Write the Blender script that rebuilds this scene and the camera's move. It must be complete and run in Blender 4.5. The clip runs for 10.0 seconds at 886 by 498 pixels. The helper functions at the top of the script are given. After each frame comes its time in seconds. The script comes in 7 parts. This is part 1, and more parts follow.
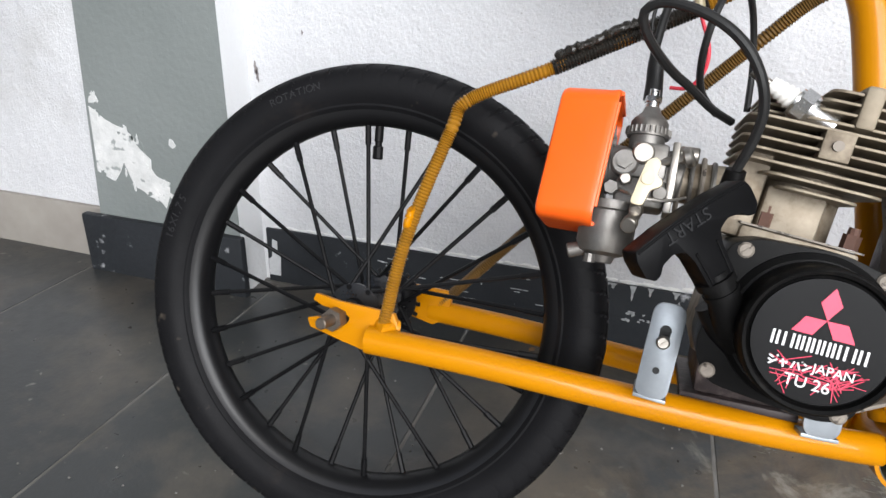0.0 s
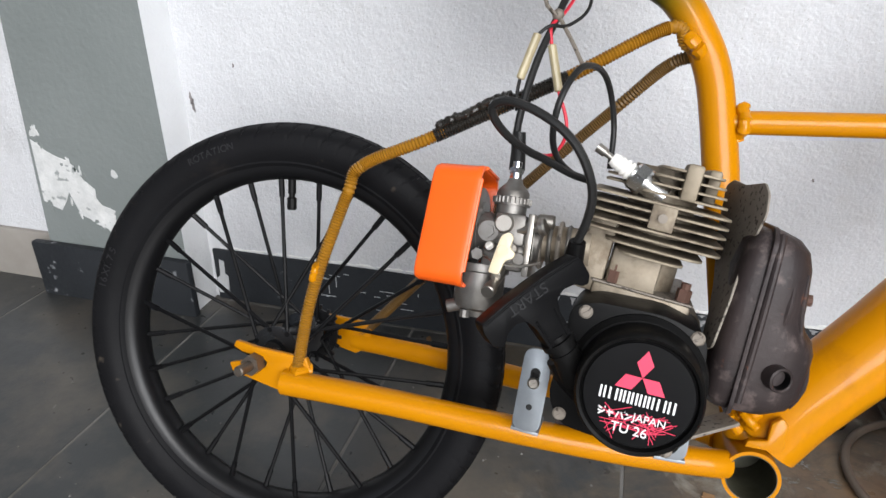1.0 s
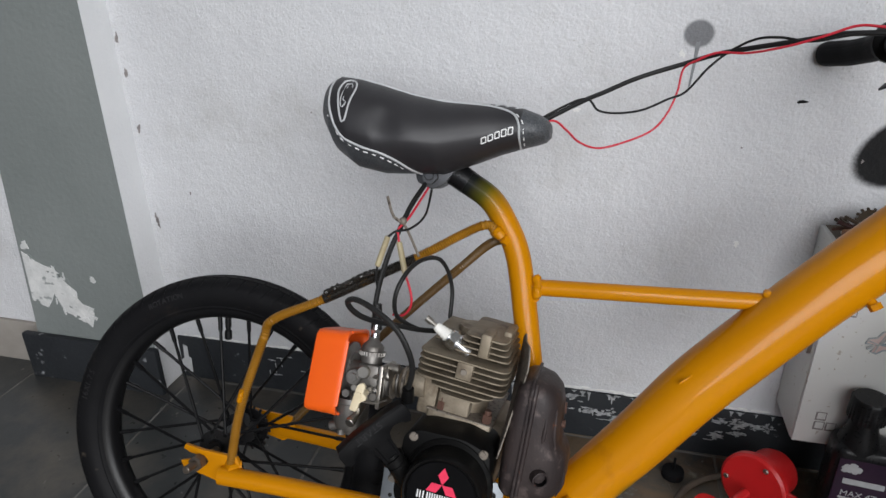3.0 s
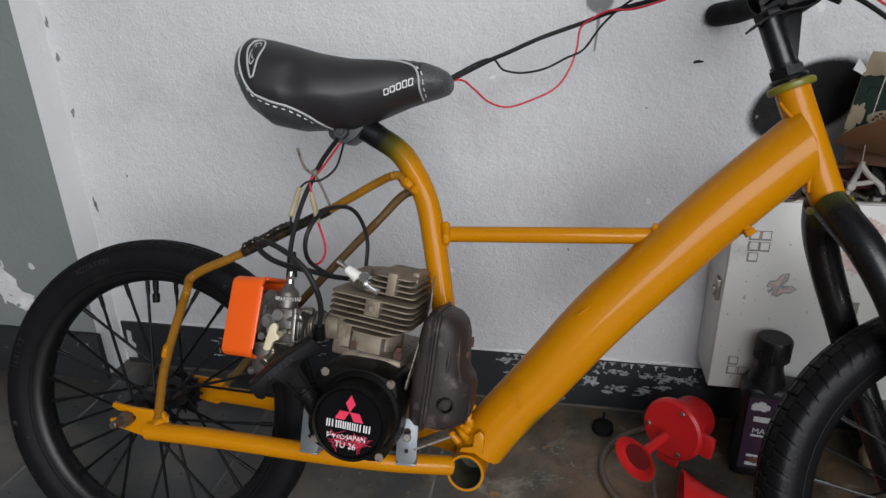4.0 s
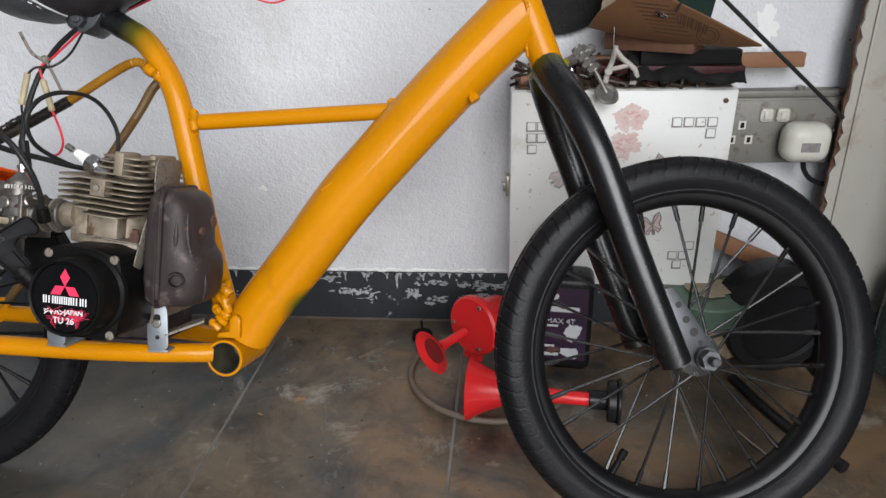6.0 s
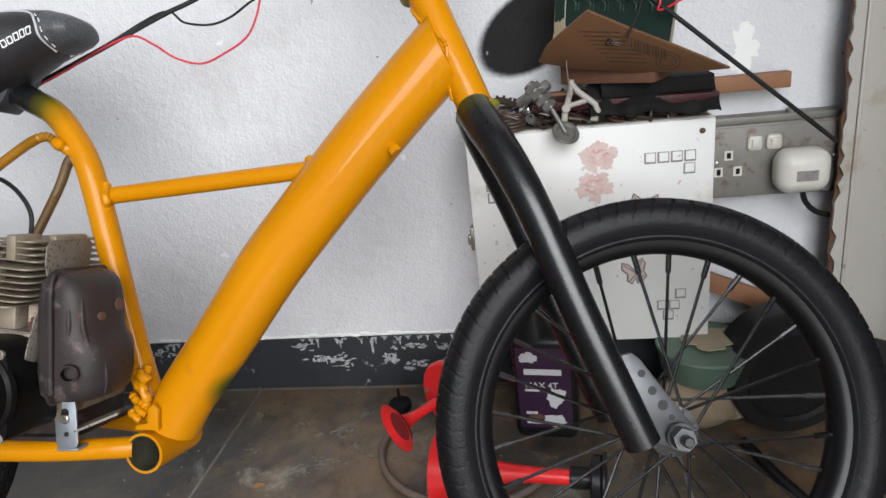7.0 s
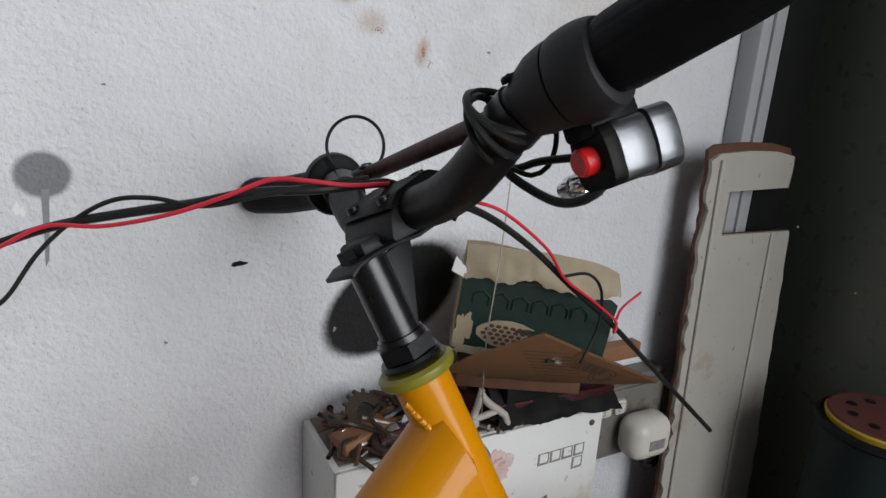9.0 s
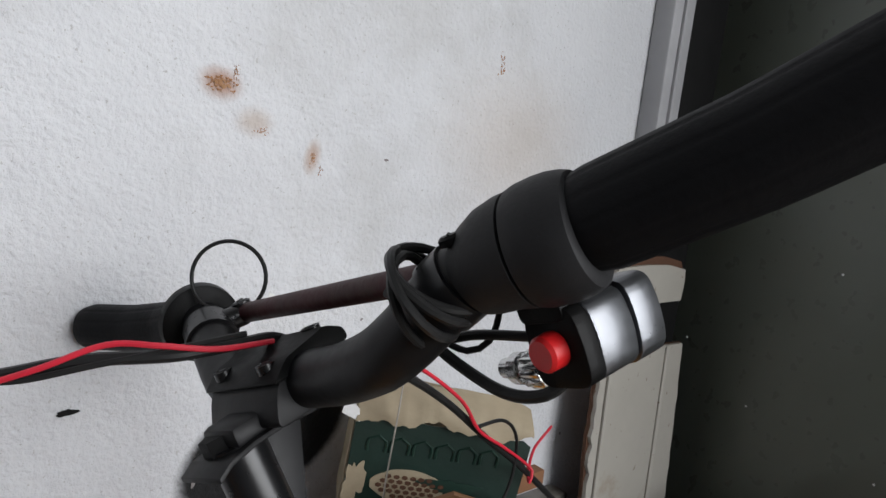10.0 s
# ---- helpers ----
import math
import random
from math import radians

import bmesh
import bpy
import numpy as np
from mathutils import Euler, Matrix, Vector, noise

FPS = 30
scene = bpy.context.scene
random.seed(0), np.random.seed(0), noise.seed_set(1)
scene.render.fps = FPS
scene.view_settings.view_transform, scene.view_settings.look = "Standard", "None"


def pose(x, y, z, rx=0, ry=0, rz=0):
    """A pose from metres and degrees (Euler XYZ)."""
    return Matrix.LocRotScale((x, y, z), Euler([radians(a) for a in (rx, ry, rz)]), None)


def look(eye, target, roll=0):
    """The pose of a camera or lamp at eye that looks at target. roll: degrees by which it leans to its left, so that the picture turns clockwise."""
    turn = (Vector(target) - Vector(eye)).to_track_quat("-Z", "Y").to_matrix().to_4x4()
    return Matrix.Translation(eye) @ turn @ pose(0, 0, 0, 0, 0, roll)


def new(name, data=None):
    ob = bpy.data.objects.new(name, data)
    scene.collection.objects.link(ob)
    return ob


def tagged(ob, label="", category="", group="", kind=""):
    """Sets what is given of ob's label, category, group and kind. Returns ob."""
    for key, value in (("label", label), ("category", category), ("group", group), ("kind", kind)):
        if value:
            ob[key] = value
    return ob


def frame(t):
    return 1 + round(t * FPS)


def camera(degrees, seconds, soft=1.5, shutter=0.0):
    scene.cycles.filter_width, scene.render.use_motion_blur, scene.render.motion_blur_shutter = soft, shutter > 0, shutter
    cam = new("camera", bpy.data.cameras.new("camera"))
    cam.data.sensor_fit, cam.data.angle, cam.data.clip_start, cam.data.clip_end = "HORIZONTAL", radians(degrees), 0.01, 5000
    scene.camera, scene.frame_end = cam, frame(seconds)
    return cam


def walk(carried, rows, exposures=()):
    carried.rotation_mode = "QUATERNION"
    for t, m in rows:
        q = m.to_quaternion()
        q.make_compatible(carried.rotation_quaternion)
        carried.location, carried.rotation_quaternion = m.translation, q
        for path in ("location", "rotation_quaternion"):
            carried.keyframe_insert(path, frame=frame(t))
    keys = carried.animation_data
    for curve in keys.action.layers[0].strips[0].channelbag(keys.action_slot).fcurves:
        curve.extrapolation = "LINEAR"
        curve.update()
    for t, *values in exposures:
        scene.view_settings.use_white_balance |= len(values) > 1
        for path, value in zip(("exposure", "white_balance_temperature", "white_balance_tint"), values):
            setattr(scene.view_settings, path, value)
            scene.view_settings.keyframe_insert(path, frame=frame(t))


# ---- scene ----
cam = camera(68.5, 10.0)
PATH = [
    (0, (0.34, -0.043, 0.437), (-0.208, 1.701, -0.375), 1.6),
    (0.5, (0.377, -0.024, 0.471), (-0.113, 1.734, -0.348), 0.4),
    (1, (0.402, -0.046, 0.509), (-0.073, 1.686, -0.372), 0.2),
    (1.5, (0.42, -0.067, 0.525), (-0.04, 1.68, -0.331), 2.6),
    (2, (0.455, -0.064, 0.619), (0.001, 1.689, -0.23), -0.8),
    (2.2, (0.472, -0.085, 0.66), (-0.001, 1.653, -0.208), -1.3),
    (3.3, (0.558, -0.144, 0.698), (0.171, 1.638, -0.124), 0.0),
    (3.5, (0.577, -0.143, 0.688), (0.229, 1.642, -0.143), -0.3),
    (4, (0.607, -0.185, 0.648), (0.25, 1.616, -0.144), -1.3),
    (4.5, (0.654, -0.196, 0.608), (0.312, 1.62, -0.156), -2.5),
    (5, (0.704, -0.201, 0.578), (0.456, 1.625, -0.201), -3.2),
    (5.5, (0.742, -0.207, 0.558), (0.566, 1.6, -0.28), -1.4),
    (5.7, (0.768, -0.208, 0.557), (0.6, 1.593, -0.294), -1.1),
    (6.8, (0.904, -0.157, 0.515), (0.592, 1.673, -0.229), -6.6),
    (7, (0.909, -0.119, 0.529), (0.588, 1.723, -0.18), -6.8),
    (7.5, (0.886, -0.005, 0.58), (0.52, 1.846, -0.083), -4.8),
    (8, (0.798, 0.068, 0.679), (0.631, 1.903, -0.101), -5.5),
    (8.5, (0.711, 0.136, 0.699), (1.302, 1.864, -0.118), 1.0),
    (9, (0.665, 0.208, 0.699), (1.606, 1.881, 0.14), 3.7),
    (9.5, (0.665, 0.263, 0.705), (1.798, 1.87, 0.342), 4.8),
    (10, (0.69, 0.282, 0.718), (1.959, 1.8, 0.427), 6.5),
]
EXPOSURE = [(0.0, 0.86), (1.0, 0.68), (2.0, 0.38), (2.5, 0.18), (3.5, -0.16), (4.5, -0.22), (5.0, -0.02), (5.5, 0.22), (6.5, 0.54), (7.0, 0.52), (7.5, 0.18), (8.0, -0.18), (8.5, -0.30), (9.0, -0.02), (9.5, 0.14), (10.0, 0.14)]
walk(cam, [(t, look(eye, target, roll)) for t, eye, target, roll in PATH], EXPOSURE)

# ---- world and light ----
world = bpy.data.worlds.new("sky")
scene.world = world
world.use_nodes = True
wn = world.node_tree
sky = wn.nodes.new("ShaderNodeTexSky")
sky.sky_type, sky.sun_disc = "NISHITA", False
sky.sun_elevation, sky.sun_rotation = radians(48), radians(150)
sky.air_density, sky.dust_density = 1.0, 4.0
wn.links.new(sky.outputs[0], wn.nodes["Background"].inputs[0])
wn.nodes["Background"].inputs[1].default_value = 0.08

# daylight that falls in through the open front of the garage
opening = bpy.data.lights.new("daylight_opening", "AREA")
opening.shape, opening.size, opening.size_y, opening.energy = "RECTANGLE", 2.6, 2.0, 108
opening.color = (0.945, 0.965, 1.0)
new("daylight_opening", opening).matrix_world = look((1.65, -2.1, 1.5), (0.6, 0.6, 0.4))
sun = bpy.data.lights.new("sun", "SUN")
sun.energy, sun.angle, sun.color = 0.17, radians(30), (1.0, 0.98, 0.95)
new("sun", sun).matrix_world = look((0.9, -3.0, 2.4), (0.5, 0.7, 0.2))


# ---- materials ----
def mat(name, color, rough=0.5, metal=0.0, color2=None, scale=40.0, mix=0.5, bump=0.0, bump_scale=300.0, bump_dist=0.001,
        stain=None, stain_scale=6.0, stain_at=0.6, stain_soft=0.1, rough_var=0.1, coat=0.0, ior=1.5, trans=0.0, vary=0.0, spec=0.5, world=False, speck=None, speck_scale=150.0, speck_at=0.7, bump2=0.0, bump2_scale=60.0):
    """A surface with fine grain, broad wear and relief, at real-world size."""
    m = bpy.data.materials.new(name)
    m.use_nodes = True
    t = m.node_tree
    n, l = t.nodes, t.links
    b = n["Principled BSDF"]
    geo = n.new("ShaderNodeNewGeometry" if world else "ShaderNodeTexCoord")
    place = geo.outputs["Position" if world else "Object"]
    b.inputs["Metallic"].default_value, b.inputs["IOR"].default_value = metal, ior
    b.inputs["Specular IOR Level"].default_value = spec
    b.inputs["Coat Weight"].default_value = coat
    b.inputs["Coat Roughness"].default_value = 0.035
    b.inputs["Transmission Weight"].default_value = trans

    def tex(s, detail=4.0, rough_=0.6):
        x = n.new("ShaderNodeTexNoise")
        x.inputs["Scale"].default_value, x.inputs["Detail"].default_value, x.inputs["Roughness"].default_value = s, detail, rough_
        l.new(place, x.inputs["Vector"])
        return x

    def mixer(fac, a, c):
        x = n.new("ShaderNodeMix")
        x.data_type = "RGBA"
        l.new(fac, x.inputs[0])
        for sock, v in ((6, a), (7, c)):
            if isinstance(v, tuple):
                x.inputs[sock].default_value = (*v, 1)
            else:
                l.new(v, x.inputs[sock])
        return x.outputs[2]

    def ramp(src, lo, hi):
        x = n.new("ShaderNodeMapRange")
        x.inputs[1].default_value, x.inputs[2].default_value = lo, hi
        l.new(src, x.inputs[0])
        return x.outputs[0]

    c2 = color2 or tuple(v * 0.75 for v in color)
    col = mixer(ramp(tex(scale).outputs[0], 0.5 - mix / 2, 0.5 + mix / 2), color, c2)
    fine = tex(scale * 9, 2.0)
    if stain:
        col = mixer(ramp(tex(stain_scale, 6.0, 0.65).outputs[0], stain_at - stain_soft, stain_at + stain_soft), col, stain)
    if speck:
        col = mixer(ramp(tex(speck_scale, 2.0, 0.5).outputs[0], speck_at - 0.03, speck_at + 0.03), col, speck)
    if vary:
        info = n.new("ShaderNodeObjectInfo")
        hsv = n.new("ShaderNodeHueSaturation")
        mr = n.new("ShaderNodeMapRange")
        mr.inputs[3].default_value, mr.inputs[4].default_value = 1 - vary, 1 + vary
        l.new(info.outputs["Random"], mr.inputs[0])
        l.new(mr.outputs[0], hsv.inputs["Value"])
        l.new(col, hsv.inputs["Color"])
        col = hsv.outputs[0]
    l.new(col, b.inputs["Base Color"])
    r = n.new("ShaderNodeMapRange")
    r.inputs[3].default_value, r.inputs[4].default_value = max(rough - rough_var, 0.02), min(rough + rough_var, 1)
    l.new(fine.outputs[0], r.inputs[0])
    l.new(r.outputs[0], b.inputs["Roughness"])
    if bump:
        bp = n.new("ShaderNodeBump")
        bp.inputs["Strength"].default_value, bp.inputs["Distance"].default_value = bump, bump_dist
        height = tex(bump_scale, 3.0).outputs[0]
        if bump2:
            add = n.new("ShaderNodeMath")
            add.operation = "MULTIPLY_ADD"
            add.inputs[1].default_value = bump2
            l.new(tex(bump2_scale, 2.0).outputs[0], add.inputs[0])
            l.new(height, add.inputs[2])
            height = add.outputs[0]
        l.new(height, bp.inputs["Height"])
        l.new(bp.outputs[0], b.inputs["Normal"])
    return m


# ---- mesh builders: each gives (vertices, faces) ----
def join(*shapes):
    vs, fs = [], []
    for v, f in shapes:
        k = len(vs)
        vs.extend(v)
        fs.extend([tuple(i + k for i in q) for q in f])
    return vs, fs


def moved(shape, m):
    return [m @ Vector(v) for v in shape[0]], shape[1]


def mirrored(shape):
    return [(v[0], -v[1], v[2]) for v in shape[0]], [tuple(reversed(f)) for f in shape[1]]


def smooth_path(pts, step=0.006):
    """A path through the points, rounded like a bent tube (Catmull-Rom)."""
    p = [Vector(q) for q in pts]
    p = [p[0] * 2 - p[1], *p, p[-1] * 2 - p[-2]]
    out = []
    for i in range(1, len(p) - 2):
        n = max(1, int((p[i + 1] - p[i]).length / step))
        for k in range(n):
            t = k / n
            a, b, c, d = p[i - 1:i + 3]
            out.append(0.5 * (2 * b + (c - a) * t + (2 * a - 5 * b + 4 * c - d) * t * t + (3 * b - a - 3 * c + d) * t ** 3))
    out.append(p[-2])
    return out


def tube(pts, r, n=14, step=0.006, caps=True, squash=None, smooth=True):
    """A round bar along the points; r: a radius or a function of the share of the way."""
    path = smooth_path(pts, step) if smooth else [Vector(q) for q in pts]
    vs, fs, up = [], [], None
    for i, p in enumerate(path):
        d = (path[min(i + 1, len(path) - 1)] - path[max(i - 1, 0)]).normalized()
        if up is None:
            up = d.orthogonal().normalized()
        up = (up - d * up.dot(d)).normalized()
        side = d.cross(up)
        s = i / max(1, len(path) - 1)
        rr = r(s) if callable(r) else r
        for k in range(n):
            a = 2 * math.pi * k / n
            vs.append(p + (up * math.cos(a) + side * math.sin(a)) * rr)
    for i in range(len(path) - 1):
        for k in range(n):
            k2 = (k + 1) % n
            fs.append((i * n + k, i * n + k2, (i + 1) * n + k2, (i + 1) * n + k))
    if caps:
        fs.append(tuple(reversed(range(n))))
        fs.append(tuple(range((len(path) - 1) * n, len(path) * n)))
    return vs, fs


def ribbed(pts, r, depth, pitch, n=10):
    """A threaded or ribbed rod along the points."""
    path = smooth_path(pts, pitch / 2)
    count = len(path) - 1
    return tube(path, lambda s: r - (depth if round(s * count) % 2 else 0), n, smooth=False)


def lathe(profile, n=48, axis="z", close=False):
    """Turns (radius, height) points round an axis."""
    vs, fs, m = [], [], len(profile)
    for k in range(n):
        a = 2 * math.pi * k / n
        c, s = math.cos(a), math.sin(a)
        for r, h in profile:
            vs.append({"z": (r * c, r * s, h), "y": (r * c, h, r * s), "x": (h, r * c, r * s)}[axis])
    for k in range(n):
        k2 = (k + 1) % n
        for i in range(m if close else m - 1):
            j = (i + 1) % m
            fs.append((k * m + i, k2 * m + i, k2 * m + j, k * m + j))
    return vs, fs


def block(x0, x1, y0, y1, z0, z1, bevel=0.0, seg=2):
    bm = bmesh.new()
    bmesh.ops.create_cube(bm, size=1)
    for v in bm.verts:
        v.co = ((x0 + x1) / 2 + v.co.x * (x1 - x0), (y0 + y1) / 2 + v.co.y * (y1 - y0), (z0 + z1) / 2 + v.co.z * (z1 - z0))
    if bevel:
        bmesh.ops.bevel(bm, geom=bm.edges[:], offset=bevel, segments=seg, profile=0.5, affect="EDGES")
    return from_bm(bm)


def from_bm(bm):
    bm.verts.index_update()
    out = [v.co.copy() for v in bm.verts], [tuple(v.index for v in f.verts) for f in bm.faces]
    bm.free()
    return out


def slab(outline, y0, y1, bevel=0.0, seg=2):
    """A plate: an outline in (x, z), from y0 to y1, with rounded edges."""
    bm = bmesh.new()
    vs = [bm.verts.new((x, y0, z)) for x, z in outline]
    f = bm.faces.new(vs)
    ext = bmesh.ops.extrude_face_region(bm, geom=[f])
    for v in ext["geom"]:
        if isinstance(v, bmesh.types.BMVert):
            v.co.y = y1
    bmesh.ops.recalc_face_normals(bm, faces=bm.faces[:])
    if bevel:
        bmesh.ops.bevel(bm, geom=bm.edges[:], offset=bevel, segments=seg, profile=0.5, affect="EDGES", clamp_overlap=True)
    return from_bm(bm)


def rounded(outline, r, n=4):
    """Rounds the corners of an outline in (x, z)."""
    out, m = [], len(outline)
    for i in range(m):
        p, a, b = Vector(outline[i]), Vector(outline[i - 1]), Vector(outline[(i + 1) % m])
        da, db = (a - p), (b - p)
        k = min(r, da.length * 0.45, db.length * 0.45)
        s, e = p + da.normalized() * k, p + db.normalized() * k
        for j in range(n + 1):
            t = j / n
            out.append(tuple(s * (1 - t) ** 2 + p * 2 * t * (1 - t) + e * t * t))
    return out


def ball(c, r, u=12, v=8, sx=1, sy=1, sz=1):
    bm = bmesh.new()
    bmesh.ops.create_uvsphere(bm, u_segments=u, v_segments=v, radius=r)
    for q in bm.verts:
        q.co = (c[0] + q.co.x * sx, c[1] + q.co.y * sy, c[2] + q.co.z * sz)
    return from_bm(bm)


def loft(rings):
    """A closed body through rings of the same number of points."""
    n = len(rings[0])
    vs = [Vector(p) for r in rings for p in r]
    fs = [(i * n + k, i * n + (k + 1) % n, (i + 1) * n + (k + 1) % n, (i + 1) * n + k) for i in range(len(rings) - 1) for k in range(n)]
    return vs, fs + [tuple(reversed(range(n))), tuple((len(rings) - 1) * n + k for k in range(n))]


def pin(a, b, r, n=12, bevel=0.0):
    """A plain round pin from a to b, with a chamfer."""
    a, b = Vector(a), Vector(b)
    if not bevel:
        return tube([a, b], r, n, smooth=False)
    d = (b - a).normalized() * bevel
    q = [a, a + d, b - d, b]
    return tube(q, lambda s: r if 0.1 < s < 0.9 else r - bevel, n, smooth=False)


def hexnut(a, b, r):
    return tube([Vector(a), Vector(b)], r, 6, smooth=False)


def weld(pts, r, n=40, seed=1):
    """A lumpy bead of weld along the points."""
    rng = random.Random(seed)
    path = smooth_path(pts, r * 0.42)
    path = [p + Vector((rng.uniform(-1, 1), rng.uniform(-1, 1), rng.uniform(-1, 1))) * r * 0.16 for p in path]
    waves = max(3, len(path) * 0.8)
    return tube(path, lambda q: r * (0.72 + 0.26 * abs(math.sin(q * waves)) + 0.08 * math.sin(q * waves * 3.7 + seed)), 10, smooth=False)


def mesh_of(name, shape, materials, slots=None, sharp=35):
    me = bpy.data.meshes.new(name)
    me.from_pydata([tuple(v) for v in shape[0]], [], shape[1])
    for m in materials if isinstance(materials, (list, tuple)) else [materials]:
        me.materials.append(m)
    if slots:
        me.polygons.foreach_set("material_index", slots)
    me.polygons.foreach_set("use_smooth", [True] * len(me.polygons))
    bm = bmesh.new()
    bm.from_mesh(me)
    bmesh.ops.recalc_face_normals(bm, faces=bm.faces[:])
    bm.to_mesh(me)
    bm.free()
    me.set_sharp_from_angle(angle=radians(sharp))
    me.update()
    return me


def part(name, shape, material, parent, label="", sharp=35):
    """One mesh object under a thing or a part."""
    ob = new(name, mesh_of(name, shape, material, sharp=sharp))
    ob.parent = parent
    if label:
        tagged(ob, label)
    return ob


def thing(name, shape, material, label, category, kind="", group="", sharp=35):
    return tagged(new(name, mesh_of(name, shape, material, sharp=sharp)), label, category, group, kind)


def empty(name, m, label, category, group=""):
    ob = new(name)
    ob.empty_display_size = 0.05
    ob.matrix_world = m
    return tagged(ob, label, category, group)

FLOOR = -0.0105          # level of the tiles

# ---- surfaces ----
# the darker specks put the shade inside small plaster pits into the colour
M_WALL = mat("rough_white_plaster", (0.68, 0.685, 0.70), 0.85, 0, (0.55, 0.555, 0.575), 5, 0.7, 1.0, 260, 0.0018, stain=(0.47, 0.465, 0.455), stain_scale=3.5, stain_at=0.66, stain_soft=0.12, speck=(0.47, 0.465, 0.46), speck_scale=360, speck_at=0.70, bump2=1.6, bump2_scale=48)


def sprayed(m, color, x, z, rx, rz, turn, soft, strength=1.0):
    """Spray paint on a wall: an oval with a soft, uneven edge, at (x, z)."""
    t = m.node_tree
    n, l = t.nodes, t.links
    base = n["Principled BSDF"].inputs["Base Color"]
    old = base.links[0].from_socket
    pos, mp, ln, ns, ad, r, mx = (n.new("ShaderNode" + k) for k in ("NewGeometry", "Mapping", "VectorMath", "TexNoise", "Math", "MapRange", "Mix"))
    mp.vector_type = "TEXTURE"
    mp.inputs["Location"].default_value = (x, 0.0, z)
    mp.inputs["Rotation"].default_value = (0.0, radians(turn), 0.0)
    mp.inputs["Scale"].default_value = (rx, 1000.0, rz)
    l.new(pos.outputs["Position"], mp.inputs["Vector"])
    ln.operation = "LENGTH"
    l.new(mp.outputs[0], ln.inputs[0])
    ns.inputs["Scale"].default_value, ns.inputs["Detail"].default_value = 260.0, 3.0
    l.new(pos.outputs["Position"], ns.inputs["Vector"])
    ad.operation = "MULTIPLY_ADD"
    ad.inputs[1].default_value = soft * 0.6
    l.new(ns.outputs[0], ad.inputs[0])
    l.new(ln.outputs["Value"], ad.inputs[2])
    l.new(ad.outputs[0], r.inputs[0])
    r.interpolation_type = "SMOOTHSTEP"
    r.inputs[1].default_value, r.inputs[2].default_value = 1.0 - soft * 0.4, 1.0 + soft * 1.6
    r.inputs[3].default_value, r.inputs[4].default_value = strength, 0.0
    mx.data_type = "RGBA"
    l.new(r.outputs[0], mx.inputs[0])
    l.new(old, mx.inputs[6])
    mx.inputs[7].default_value = (*color, 1)
    l.new(mx.outputs[2], base)


sprayed(M_WALL, (0.006, 0.006, 0.0065), 0.904, 0.484, 0.071, 0.043, -30, 0.10)
sprayed(M_WALL, (0.14, 0.145, 0.155), 0.638, 0.607, 0.0165, 0.0150, 0, 0.16, 0.9)
sprayed(M_WALL, (0.30, 0.115, 0.035), 0.850, 0.747, 0.0090, 0.0065, 10, 0.9, 0.75)
sprayed(M_WALL, (0.36, 0.19, 0.09), 0.921, 0.704, 0.0040, 0.0080, 10, 0.9, 0.6)
sprayed(M_WALL, (0.40, 0.27, 0.17), 0.875, 0.724, 0.0080, 0.0060, 0, 1.0, 0.45)
sprayed(M_WALL, (0.50, 0.40, 0.31), 1.13, 0.73, 0.05, 0.04, 0, 1.2, 0.35)
M_WHITE = mat("white_plaster_return", (0.84, 0.85, 0.86), 0.8, 0, (0.74, 0.75, 0.76), 8, 0.8, 0.8, 220, 0.0014, bump2=0.8, bump2_scale=50)
M_GREYWALL = mat("grey_painted_column", (0.225, 0.245, 0.24), 0.6, 0, (0.17, 0.19, 0.185), 6, 0.9, 0.6, 120, 0.002)
M_BAND = mat("dark_grey_band", (0.029, 0.032, 0.036), 0.55, 0, (0.018, 0.020, 0.023), 18, 0.8, 0.5, 130, 0.0015, stain=(0.36, 0.37, 0.385), stain_scale=30, stain_at=0.69, stain_soft=0.04, spec=0.2)
M_TILE = mat("slate_grey_floor_tile", (0.043, 0.046, 0.047), 0.34, 0, (0.026, 0.028, 0.028), 7, 0.9, 0.25, 200, 0.0008, stain=(0.115, 0.098, 0.078), stain_scale=5.5, stain_at=0.60, stain_soft=0.14, speck=(0.2, 0.19, 0.17), speck_scale=40, speck_at=0.75, rough_var=0.14, vary=0.06, world=True)


